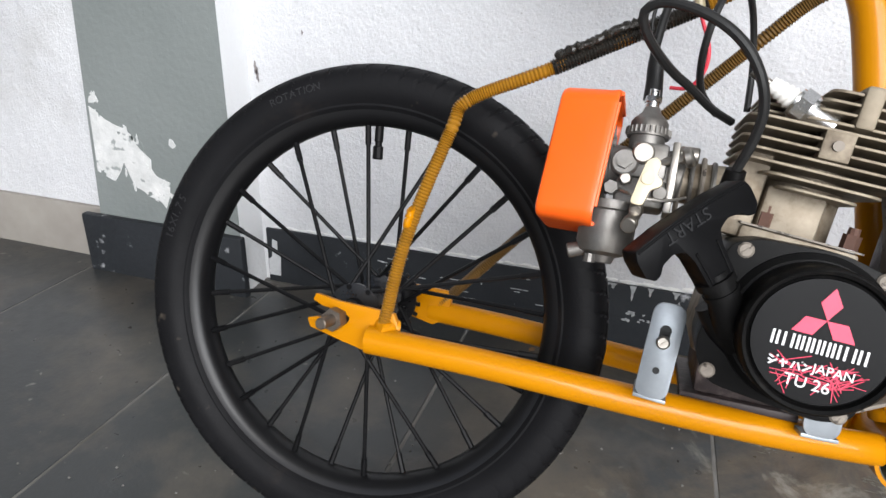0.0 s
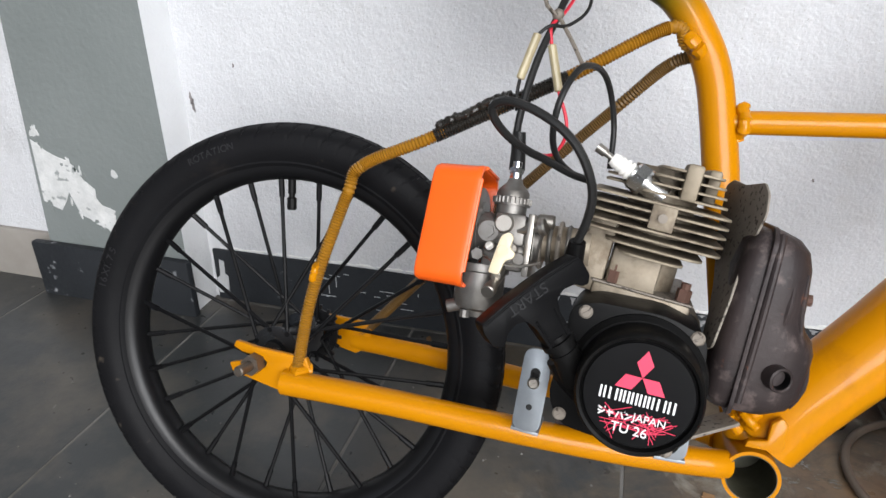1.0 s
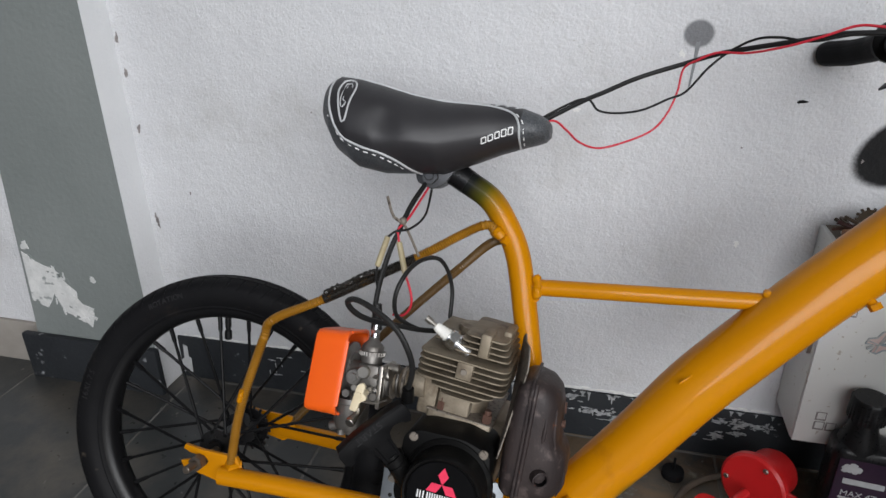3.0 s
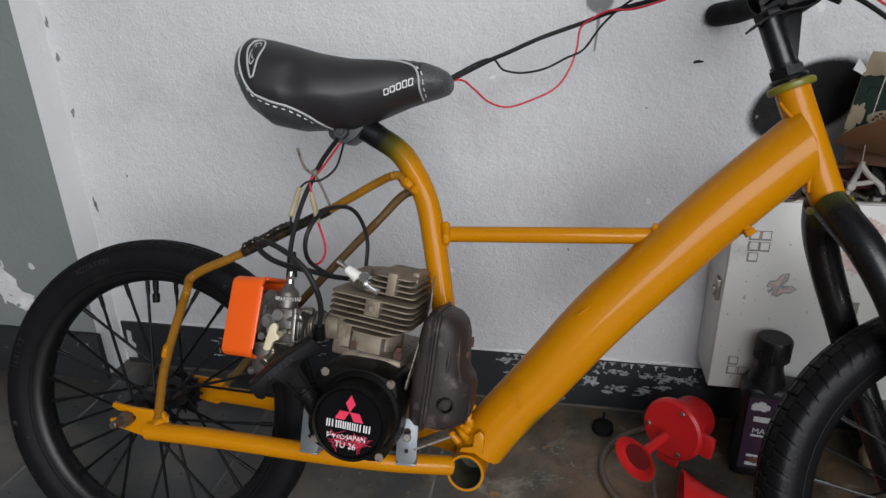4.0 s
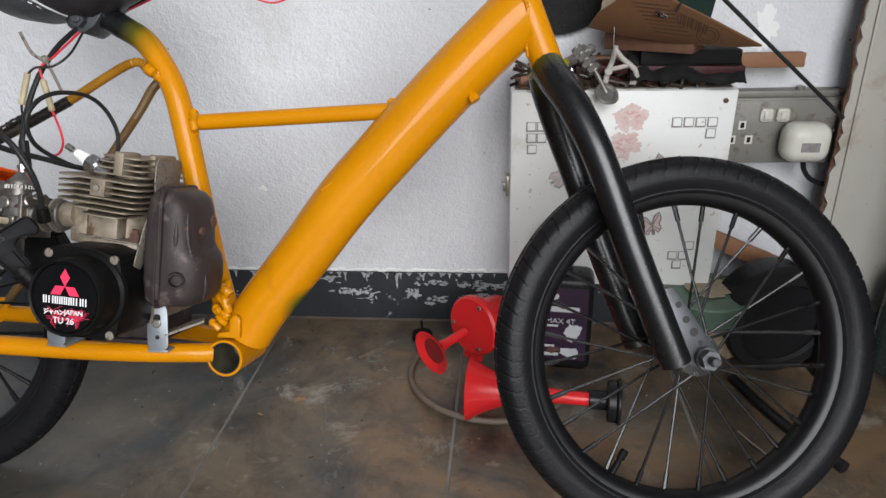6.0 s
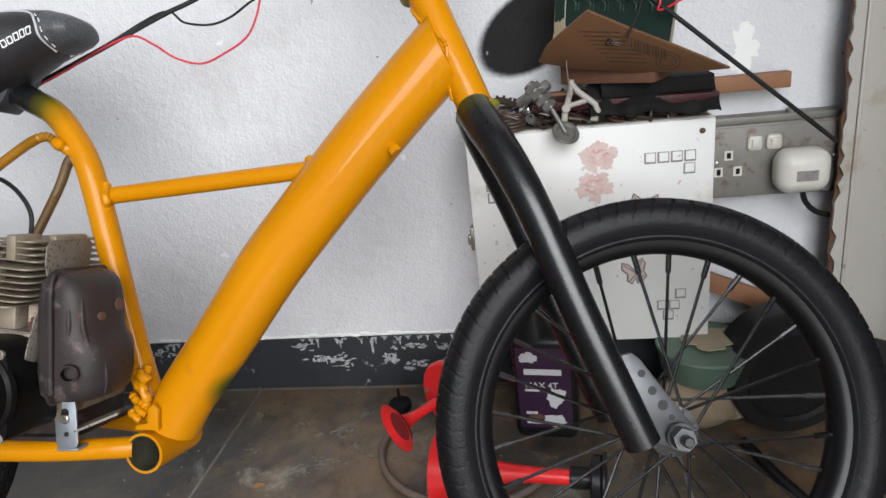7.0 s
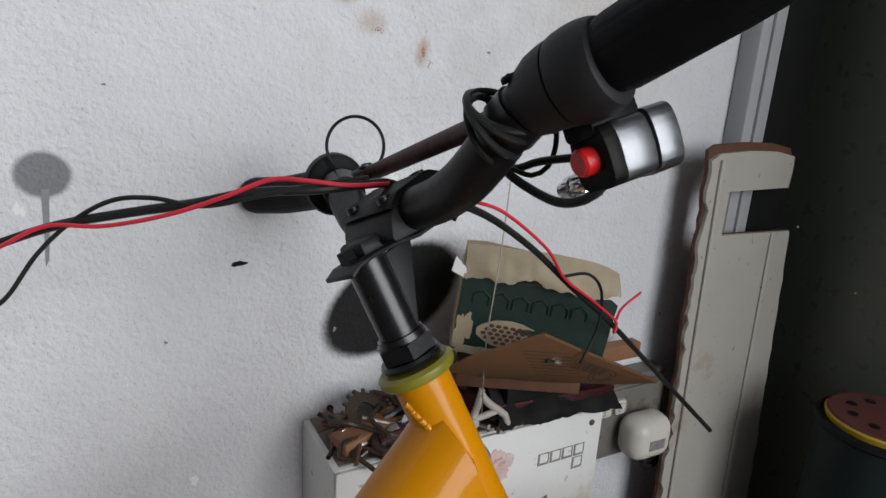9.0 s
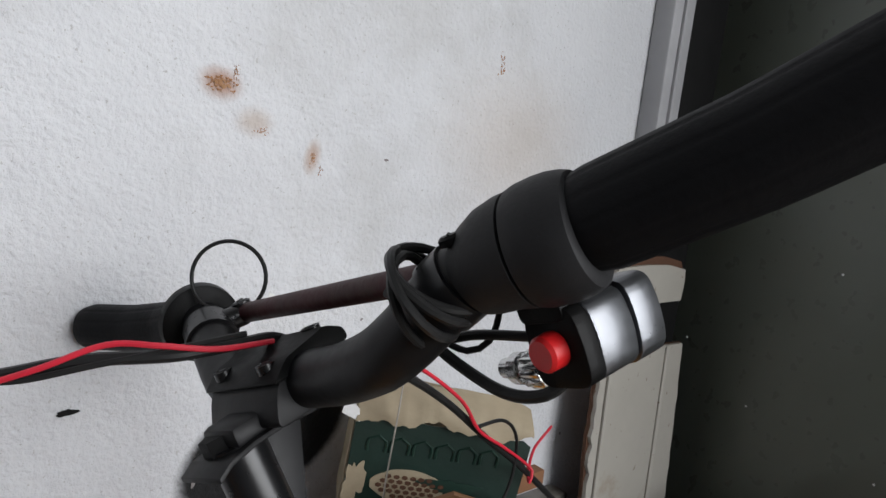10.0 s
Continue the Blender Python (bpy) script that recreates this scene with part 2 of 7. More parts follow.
def add_dirt(m, color, x0, x1, scale, lo, hi, strength):
    """Dried dirt in blotches, denser on the tiles under the bicycle's front half."""
    t = m.node_tree
    n, l = t.nodes, t.links
    base = n["Principled BSDF"].inputs["Base Color"]
    old = base.links[0].from_socket
    pos, sep, r, mul, mx = n.new("ShaderNodeNewGeometry"), n.new("ShaderNodeSeparateXYZ"), n.new("ShaderNodeMapRange"), n.new("ShaderNodeMath"), n.new("ShaderNodeMix")
    big, fine = n.new("ShaderNodeTexNoise"), n.new("ShaderNodeMapRange")
    big.inputs["Scale"].default_value, big.inputs["Detail"].default_value, big.inputs["Roughness"].default_value = scale, 8.0, 0.72
    big.inputs["Distortion"].default_value = 0.6
    l.new(pos.outputs["Position"], sep.inputs[0])
    l.new(pos.outputs["Position"], big.inputs["Vector"])
    l.new(sep.outputs["X"], r.inputs[0])
    r.inputs[1].default_value, r.inputs[2].default_value = x0, x1
    r.inputs[4].default_value = strength
    l.new(big.outputs[0], fine.inputs[0])
    fine.inputs[1].default_value, fine.inputs[2].default_value = lo, hi
    mul.operation = "MULTIPLY"
    l.new(r.outputs[0], mul.inputs[0])
    l.new(fine.outputs[0], mul.inputs[1])
    mx.data_type = "RGBA"
    l.new(mul.outputs[0], mx.inputs[0])
    l.new(old, mx.inputs[6])
    mx.inputs[7].default_value = (*color, 1)
    l.new(mx.outputs[2], base)


add_dirt(M_TILE, (0.135, 0.102, 0.064), 0.12, 0.42, 6.5, 0.40, 0.62, 0.75)
add_dirt(M_TILE, (0.18, 0.110, 0.058), 0.42, 0.70, 7.0, 0.42, 0.62, 0.85)
add_dirt(M_TILE, (0.022, 0.017, 0.012), 0.10, 0.40, 15.0, 0.48, 0.68, 0.7)
add_dirt(M_TILE, (0.27, 0.255, 0.215), 0.25, 0.50, 13.0, 0.57, 0.72, 0.8)
M_GROUT = mat("dirty_grout", (0.19, 0.185, 0.175), 0.9, 0, (0.065, 0.058, 0.048), 7, 0.35, world=True)
M_TAN = mat("dusty_tan_skirting", (0.3, 0.28, 0.25), 0.7, 0, (0.22, 0.2, 0.18), 12)
# unseen ceiling and side walls, added in grey to limit the bounced light
M_CEIL = mat("unseen_ceiling_grey", (0.32, 0.32, 0.31), 0.9)
M_UNSEEN_WALL = mat("unseen_side_wall_grey", (0.30, 0.30, 0.29), 0.9, 0, (0.24, 0.24, 0.235), 4)
M_GREEN_DARK = mat("dark_olive_door_paint", (0.135, 0.148, 0.125), 0.30, 0, (0.108, 0.120, 0.100), 6, 0.8, 0.3, 90, 0.001, stain=(0.03, 0.025, 0.02), stain_scale=16, stain_at=0.74, stain_soft=0.05)
M_YELLOW = mat("amber_frame_paint", (0.53, 0.210, 0.001), 0.33, 0, (0.45, 0.168, 0.001), 9, 0.8, 0.14, 130, 0.0006, stain=(0.40, 0.15, 0.003), stain_scale=14, stain_at=0.72, stain_soft=0.06, spec=0.09, rough_var=0.05, coat=0.27, bump2=0.55, bump2_scale=26)
M_BLACK = mat("satin_black_paint", (0.0045, 0.0045, 0.0052), 0.29, 0, (0.007, 0.007, 0.0077), 20, 0.7, 0.0, 250, 0.0004, spec=0.5, rough_var=0.06)
M_TYRE = mat("black_rubber", (0.0050, 0.0050, 0.0056), 0.52, 0, (0.0095, 0.0095, 0.0105), 25, 0.8, 0.35, 420, 0.0005, spec=0.09, stain=(0.030, 0.024, 0.020), stain_scale=11, stain_at=0.70, stain_soft=0.10, speck=(0.05, 0.042, 0.034), speck_scale=60, speck_at=0.74)
M_TYRE_NEW = mat("newer_black_rubber", (0.0060, 0.0061, 0.0068), 0.36, 0, (0.010, 0.010, 0.011), 25, 0.8, 0.5, 420, 0.0006, bump2=0.6, bump2_scale=110, rough_var=0.16, spec=0.13, stain=(0.022, 0.020, 0.018), stain_scale=16, stain_at=0.72, stain_soft=0.10)
M_RIM = mat("black_rim_paint", (0.004, 0.004, 0.0046), 0.36, 0, (0.006, 0.006, 0.0066), 20, 0.7, spec=0.3, rough_var=0.06)
M_SPOKE = mat("black_spoke_wire", (0.004, 0.004, 0.0045), 0.42, 0, (0.007, 0.007, 0.0075), 60, spec=0.10)
# same wire, glossier and paler copy for the more brightly lit front spokes
M_SPOKE_LIT = mat("black_spoke_wire_lit_copy", (0.006, 0.006, 0.0066), 0.24, 0, (0.009, 0.009, 0.0095), 60, spec=0.6)
M_STEEL = mat("worn_steel", (0.46, 0.44, 0.41), 0.38, 1.0, (0.3, 0.27, 0.23), 40, 0.8, 0.2, 300, 0.0004)
M_ZINC = mat("galvanised_bracket", (0.33, 0.36, 0.39), 0.5, 0.75, (0.24, 0.26, 0.28), 60, 0.7, 0.1, 300, 0.0003)

M_AXLE = mat("browned_axle_steel", (0.20, 0.175, 0.15), 0.42, 0.8, (0.10, 0.075, 0.055), 90, 0.8, 0.3, 300, 0.0004)
M_BORE = mat("dull_greenish_bore", (0.085, 0.085, 0.055), 0.6, 0.2, (0.035, 0.030, 0.018), 60)

# ---- floor, walls ----
floor = thing("floor", block(-3.2, 3.4, -4.2, 2.2, FLOOR - 0.06, FLOOR - 0.0007), M_GROUT, "grey tiled garage floor with pale grout joints", "floor", "structure")
wall_north = thing("wall_north", block(-0.178, 1.43, 0.72, 0.86, FLOOR - 0.05, 2.6), M_WALL, "rough white plastered garage wall, stained and pitted", "wall", "structure")
column = thing("column", block(-0.429, -0.178, 0.665, 0.86, FLOOR - 0.05, 2.6), [M_GREYWALL, M_WHITE], "grey painted column with peeling white plaster", "column", "structure")
for p in column.data.polygons:
    p.material_index = 1 if p.normal.x > 0.7 else 0
for v in column.data.vertices:  # the column's outer edge leans inwards
    if v.co.x < -0.3:
        v.co.x = -0.425 + 0.075 * v.co.z
wall_west = thing("wall_west", block(-3.2, -0.200, 0.70, 0.86, FLOOR - 0.05, 2.6), M_WALL, "white plastered wall beside the column", "wall", "structure")
wall_side = thing("wall_side", block(-3.34, -3.2, -4.2, 0.86, FLOOR - 0.05, 2.6), M_UNSEEN_WALL, "unseen side wall, added in grey to hold back bounced light", "wall", "structure")
wall_east = thing("wall_east", block(3.4, 3.54, -4.2, 2.2, FLOOR - 0.05, 2.6), M_UNSEEN_WALL, "unseen far side wall, added in grey to hold back bounced light", "wall", "structure")
ceiling = thing("ceiling", block(-3.34, 3.54, -2.4, 2.34, 2.6, 2.74), M_CEIL, "unseen ceiling, added in grey to shade the room", "ceiling", "structure")
band = thing("baseboard", block(-0.170, 1.43, 0.7145, 0.7199, FLOOR - 0.02, 0.074, 0.0015), M_BAND, "dark grey painted skirting band, chipped to white plaster", "skirting", "structure")
band_column = thing("baseboard", block(-0.444, -0.170, 0.652, 0.6649, FLOOR - 0.02, 0.080, 0.003), M_BAND, "dark grey skirting round the column foot", "skirting", "structure")
band_west = thing("baseboard", block(-3.2, -0.444, 0.690, 0.6999, FLOOR - 0.02, 0.075, 0.003), M_TAN, "dusty tan skirting along the white wall", "skirting", "structure")

# ---- the bicycle: a motorised small frame that leans against the wall ----
BIKE = pose(0.155, 0.3327, 0.0, 0, 0, -1.9) @ pose(0, 0, 0, -18.4, 0, 0)
bike = empty("motorised_bicycle", BIKE, "amber painted small bicycle with bolted-on petrol engine, leaning against the wall", "motorised bicycle")

HEAD_LOW, HEAD_TOP = Vector((0.694, 0, 0.460)), Vector((0.6525, 0, 0.565))
AXIS = (HEAD_TOP - HEAD_LOW).normalized()
STEER = 12.0


def steer(s, fwd, side):
    """A point of the steered front: metres below the head tube along its axis, ahead of it, and to the side."""
    ahead = Vector((AXIS.z, 0, -AXIS.x))
    c, k = math.cos(radians(STEER)), math.sin(radians(STEER))
    e1, e2 = ahead * c + Vector((0, k, 0)), ahead * -k + Vector((0, c, 0))
    return HEAD_LOW - AXIS * s + e1 * fwd + e2 * side


STEER_M = Matrix.Translation(HEAD_LOW) @ Matrix.Rotation(radians(STEER), 4, AXIS) @ Matrix.Translation(-HEAD_LOW)

# frame tubes
def trimmed(shape, along):
    """Cuts a tube's end off at the head tube's axis."""
    ahead = Vector((AXIS.z, 0, -AXIS.x))
    out = []
    for v in shape[0]:
        f = (v - HEAD_LOW).dot(ahead) + 0.004
        out.append(v - along * (f / along.dot(ahead)) if f > 0 else v)
    return out, shape[1]


frame_tube = part("main_tube", trimmed(tube([(0.3757, 0, 0.1797), (0.3815, 0, 0.1887), (0.3975, 0, 0.2127), (0.4405, 0, 0.2662), (0.4845, 0, 0.3237), (0.5225, 0, 0.3667), (0.5945, 0, 0.4432), (0.6630, 0, 0.5107), (0.6785, 0, 0.5257)], lambda s: 0.0276 + 0.0028 * min(1, s * 2.5), 32, 0.008), Vector((0.712, 0, 0.702))), M_YELLOW, bike)
part("head_tube", lathe([(0.014, -0.056), (0.0158, -0.056), (0.0158, 0.056), (0.014, 0.056)], 32), M_YELLOW, bike).matrix_local = Matrix.Translation((HEAD_LOW + HEAD_TOP) / 2) @ AXIS.to_track_quat("Z", "Y").to_matrix().to_4x4()
part("seat_tube", tube([(0.3612, 0, 0.1800), (0.3425, 0, 0.25), (0.3265, 0, 0.33), (0.3108, 0, 0.41), (0.302, 0, 0.443), (0.289, 0, 0.468), (0.271, 0, 0.492), (0.243, 0, 0.509)], 0.0128, 24), M_YELLOW, bike)
part("strut_tube", tube([(0.317, 0, 0.4065), (0.545, 0, 0.4190)], 0.0085, 20), M_YELLOW, bike)
part("bottom_bracket_shell", join(lathe([(0.0165, -0.034), (0.0195, -0.034), (0.0195, 0.034), (0.0165, 0.034)], 36, "y", True)), M_YELLOW, bike).location = (0.366, 0, 0.161)
part("shell_bore", lathe([(0.0, 0.020), (0.0164, 0.020), (0.0164, -0.0342), (0.0170, -0.0343)], 36, "y"), M_BORE, bike, "dark rusty bore of the empty shell").location = (0.366, 0, 0.161)
near_stay = tube([(0.016, -0.0685, 0.1745), (0.060, -0.0660, 0.1745), (0.11, -0.0625, 0.1735), (0.205, -0.055, 0.1695), (0.28, -0.046, 0.167), (0.335, -0.033, 0.1655), (0.3488, -0.0265, 0.1645)], 0.0102, 18)
part("chain_stay", near_stay, M_YELLOW, bike)
part("chain_stay", mirrored(near_stay), M_YELLOW, bike)
part("seat_stay", ribbed([(0.025, -0.065, 0.182), (0.034, -0.065, 0.25), (0.0545, -0.06, 0.328), (0.064, -0.058, 0.350), (0.113, -0.05, 0.3755), (0.2, -0.033, 0.424), (0.268, -0.021, 0.4655), (0.282, -0.010, 0.4575), (0.296, 0.0, 0.452)], 0.0051, 0.0011, 0.0021), M_YELLOW, bike)
part("seat_stay", ribbed([(0.025, 0.065, 0.182), (0.095, 0.06, 0.262), (0.165, 0.052, 0.340), (0.24, 0.028, 0.415), (0.275, 0.010, 0.447), (0.30, 0.0, 0.452)], 0.0051, 0.0011, 0.0021), M_YELLOW, bike)

# wheels
SPOKES = 28


def tyre_shape(R, w, depth, wide):
    """A tyre with side-wall ridges, a ribbed crown and cuts across its shoulders."""
    prof = [(R - 0.039, -0.010), (R - 0.0395, -0.0130), (R - 0.0372, -w * 0.68), (R - 0.0350, -w * 0.76), (R - 0.0335, -w * 0.765), (R - 0.0300, -w * 0.87), (R - 0.0265, -w * 0.945), (R - 0.0230, -w * 0.985), (R - 0.0185, -w), (R - 0.0135, -w * 0.975), (R - 0.0115, -w * 0.955), (R - 0.0095, -w * 0.925), (R - 0.0068, -w * 0.84), (R - 0.004, -w * 0.68), (R - 0.0018, -w * 0.47), (R - 0.0026, -w * 0.41), (R - 0.0012, -w * 0.36), (R - 0.0003, -w * 0.12), (R - 0.0013, 0)]
    half = len(prof) - 1
    prof = prof + [(r, -h) for r, h in reversed(prof[:-1])]
    n = 900
    vs, fs = lathe(prof, n, "y")
    m = len(prof)
    out = []
    for i, v in enumerate(vs):
        k, j = divmod(i, m)
        j2 = min(j, m - 1 - j)
        cut = 0.0
        if 9 <= j2 <= 14 and (k + (j2 - 10) + (6 if j > m // 2 else 0)) % 12 < wide or 15 <= j2 <= 17 and (k * 2 + j2) % 24 < 2:
            cut = depth
        r = math.hypot(v[0], v[2])
        out.append((v[0] * (r - cut) / r, v[1] * (1 - cut * 8), v[2] * (r - cut) / r))
    return out, fs


def wheel(name, R, m, label, rubber, depth, wide, tread, wire, gauge):
    """A spoked black wheel whose axle lies along its own y."""
    hub = part(name, join(lathe([(0.0, -0.036), (0.009, -0.036), (0.010, -0.031), (0.021, -0.030), (0.021, -0.027), (0.012, -0.025), (0.011, 0.025), (0.012, 0.025), (0.021, 0.027), (0.021, 0.030), (0.010, 0.031), (0.009, 0.036), (0.0, 0.036)], 40, "y")), M_BLACK, bike, label)
    hub.matrix_local = m
    part("tyre", tyre_shape(R, 0.0232, depth, wide), rubber, hub, tread, 28)
    part("rim", lathe([(R - 0.036, -0.0125), (R - 0.032, -0.014), (R - 0.034, -0.0155), (R - 0.041, -0.0145), (R - 0.046, -0.011), (R - 0.049, -0.005), (R - 0.0495, 0), (R - 0.049, 0.005), (R - 0.046, 0.011), (R - 0.041, 0.0145), (R - 0.034, 0.0155), (R - 0.032, 0.014), (R - 0.036, 0.0125)], 120, "y"), M_RIM, hub, "black rim")
    rim_r = R - 0.049
    kinds = []
    for side in (-1, 1):
        for lead in (-1, 1):
            a = lead * radians(38)
            p0 = Vector((0.0185 * math.cos(a), side * 0.0285, 0.0185 * math.sin(a)))
            p1 = Vector((rim_r, side * 0.003, 0))
            d = (p1 - p0).normalized()
            s = join(pin(p0, p1, gauge, 8), pin(p1 - d * 0.016, p1 + d * 0.002, 0.0026, 8), pin(p0 - Vector((0, 0.002, 0)), p0 + Vector((0, 0.002, 0)), 0.0022, 8))
            kinds.append((mesh_of("spoke", s, wire), side, lead))
    for k in range(SPOKES):
        me, side, lead = kinds[(0, 2, 1, 3)[k % 4]]
        sp = new("spoke", me)
        sp.parent = hub
        sp.matrix_local = Matrix.Rotation(2 * math.pi * (k + 0.5) / SPOKES, 4, "Y")
    return hub


R_WHEEL = 0.195
rear = wheel("rear_wheel", R_WHEEL, pose(-0.018, 0, 0.184, 0, 0, 5), "black spoked rear wheel", M_TYRE, 0.0018, 1, "worn black rubber tyre with shallow tread", M_SPOKE, 0.0018)
front_hub = steer(0.313, 0.033, 0)
front = wheel("front_wheel", R_WHEEL, Matrix.Translation(front_hub) @ Matrix.Rotation(radians(STEER), 4, AXIS), "black spoked front wheel turned towards the wall", M_TYRE_NEW, 0.0022, 1, "black rubber tyre with deep siped tread", M_SPOKE_LIT, 0.0015)

# fork
def leg(side):
    pts = [(0.000, -0.003, 0.006), (0.018, -0.003, 0.020), (0.040, -0.001, 0.033), (0.072, 0.001, 0.0425), (0.11, 0.002, 0.0475), (0.2, 0.001, 0.0495), (0.305, 0.003, 0.0495)]
    return tube([steer(s, f, v * side) for s, f, v in pts], lambda s: 0.0164 - 0.0018 * min(1, s * 2.5), 22)


part("fork_leg", leg(-1), M_BLACK, bike)
part("fork_leg", leg(1), M_BLACK, bike)

# ---- more surfaces for the machine ----
M_ALU = mat("dusty_cast_aluminium", (0.36, 0.315, 0.245), 0.58, 0.45, (0.19, 0.15, 0.105), 70, 0.8, 0.3, 350, 0.0006, stain=(0.13, 0.095, 0.06), stain_scale=48, stain_at=0.57, stain_soft=0.1)
M_FIN = mat("sandy_cooling_fin_metal", (0.31, 0.265, 0.20), 0.6, 0.4, (0.18, 0.145, 0.10), 60, 0.8, 0.3, 400, 0.0005, stain=(0.09, 0.065, 0.045), stain_scale=38, stain_at=0.62, stain_soft=0.1)
M_BLACKPL = mat("black_engine_plastic", (0.0035, 0.0035, 0.0038), 0.42, 0, (0.008, 0.0078, 0.0075), 40, 0.8, 0.25, 500, 0.0004, stain=(0.02, 0.018, 0.016), stain_scale=45, stain_at=0.72, stain_soft=0.08, spec=0.09)
M_DECAL = mat("black_decal", (0.003, 0.003, 0.0034), 0.35, 0, (0.005, 0.005, 0.0055), 60, spec=0.08)
M_PINK = mat("pinkish_red_print", (0.78, 0.035, 0.10), 0.45, 0, (0.70, 0.03, 0.085), 200)
M_PRINT = mat("white_print", (0.82, 0.82, 0.82), 0.5, 0, (0.72, 0.72, 0.72), 200)
M_GREYPRINT = mat("pale_grey_print", (0.52, 0.53, 0.54), 0.5, 0, (0.42, 0.43, 0.44), 200)
M_ORANGE = mat("orange_plastic", (0.86, 0.12, 0.008), 0.38, 0, (0.80, 0.10, 0.006), 20, 0.8, 0.1, 200, 0.0003)
M_CARB = mat("cast_zinc_carburettor", (0.25, 0.245, 0.235), 0.44, 0.7, (0.095, 0.082, 0.068), 60, 0.8, 0.3, 400, 0.0005)
M_CHROME = mat("chrome", (0.62, 0.62, 0.62), 0.24, 1.0, (0.6, 0.6, 0.6), 60)
M_CERAMIC = mat("white_ceramic", (0.82, 0.81, 0.78), 0.25, 0, (0.75, 0.73, 0.68), 80)
M_HANDLE = mat("worn_black_handle_plastic", (0.004, 0.004, 0.0044), 0.40, 0, (0.007, 0.007, 0.0074), 40, 0.8, 0.2, 300, 0.0003, spec=0.06)
# handle's own black plastic; light on the raised letters is put into the colour
M_LETTER = mat("paler_raised_plastic", (0.010, 0.010, 0.011), 0.5, 0, (0.018, 0.018, 0.019), 60, spec=0.2)
M_IVORY = mat("ivory_plastic", (0.72, 0.64, 0.46), 0.45, 0, (0.6, 0.5, 0.33), 60)
M_MUFF = mat("scorched_muffler_steel", (0.020, 0.017, 0.018), 0.45, 0.1, (0.046, 0.034, 0.032), 22, 0.7, 0.5, 250, 0.0006, stain=(0.11, 0.085, 0.08), stain_scale=34, stain_at=0.62, stain_soft=0.06, speck=(0.10, 0.045, 0.03), speck_scale=150, speck_at=0.73, bump2=0.6, bump2_scale=70, spec=0.2)
M_GASKET = mat("dull_red_gasket", (0.30, 0.035, 0.02), 0.6, 0, (0.20, 0.03, 0.018), 80)
M_RUST = mat("rusty_steel", (0.13, 0.062, 0.042), 0.75, 0.2, (0.07, 0.038, 0.028), 80, 0.9, 0.5, 400, 0.0006)
M_SHIELD = mat("bare_heat_shield", (0.27, 0.24, 0.205), 0.65, 0.3, (0.15, 0.125, 0.10), 45, 0.9, 0.4, 260, 0.0006, speck=(0.06, 0.05, 0.04), speck_scale=300, speck_at=0.62)
M_CABLE = mat("black_cable_sheath", (0.012, 0.012, 0.012), 0.42, 0, (0.02, 0.02, 0.02), 60, spec=0.2)
M_REDWIRE = mat("red_wire", (0.62, 0.02, 0.045), 0.45, 0, (0.5, 0.018, 0.035), 80)
M_LEATHER = mat("black_saddle_vinyl", (0.018, 0.0175, 0.0195), 0.46, 0, (0.030, 0.029, 0.032), 25, 0.8, 0.35, 900, 0.0003, spec=0.42)
M_CARBON = mat("dark_grey_textured_vinyl", (0.10, 0.106, 0.114), 0.45, 0, (0.03, 0.032, 0.036), 700, 0.4, 0.5, 900, 0.0004, spec=0.35)
M_OVERSPRAY = mat("olive_overspray", (0.09, 0.10, 0.012), 0.4, 0, (0.24, 0.20, 0.015), 30, 0.9, 0.1, 200, 0.0003)
M_TAPE = mat("scorched_black_rod", (0.012, 0.011, 0.010), 0.28, 0, (0.022, 0.019, 0.015), 60, 0.8, 0.5, 400, 0.0008)
M_CLEAR = mat("yellowed_clear_sleeve", (0.42, 0.36, 0.22), 0.35, 0, (0.3, 0.25, 0.15), 80)
M_DARKRED = mat("dark_maroon_paint", (0.055, 0.008, 0.010), 0.5, 0, (0.022, 0.006, 0.007), 30, 0.8, 0.4, 200, 0.0006, stain=(0.05, 0.035, 0.028), stain_scale=22, stain_at=0.58, stain_soft=0.12, spec=0.2)
M_SILVER = mat("silver_switch_metal", (0.17, 0.175, 0.185), 0.32, 0.9, (0.14, 0.145, 0.155), 40, 0.7, 0.1, 500, 0.0002)
M_BAR = mat("matt_black_bar_paint", (0.005, 0.005, 0.0056), 0.46, 0, (0.008, 0.008, 0.0086), 20, 0.7, 0.15, 300, 0.0003, spec=0.24)
M_HOUSING = mat("dull_black_housing_plastic", (0.011, 0.011, 0.012), 0.55, 0, (0.017, 0.017, 0.018), 40, 0.8, 0.35, 900, 0.0002, spec=0.24)
M_REDBTN = mat("red_button_plastic", (0.60, 0.012, 0.014), 0.4, 0, (0.5, 0.01, 0.012), 60)


def letters(text, size, depth=0.0003, align="CENTER"):
    """The mesh of a word in the built-in font, in the x-z plane, facing -y."""
    cu = bpy.data.curves.new("word", "FONT")
    cu.body, cu.size, cu.extrude, cu.align_x, cu.align_y = text, size, depth, align, "CENTER"
    tmp = new("word", cu)
    dg = bpy.context.evaluated_depsgraph_get()
    me = bpy.data.meshes.new_from_object(tmp.evaluated_get(dg))
    out = [(v.co.x, -v.co.z, v.co.y) for v in me.vertices], [tuple(p.vertices) for p in me.polygons]
    bpy.data.objects.remove(tmp)
    bpy.data.meshes.remove(me)
    return out


def bars(spec, y=-0.0003):
    """Plain bars (x, z, width, height) that stand in for a word."""
    return join(*[block(x - w / 2, x + w / 2, y, 0.0003, z - h / 2, z + h / 2) for x, z, w, h in spec])


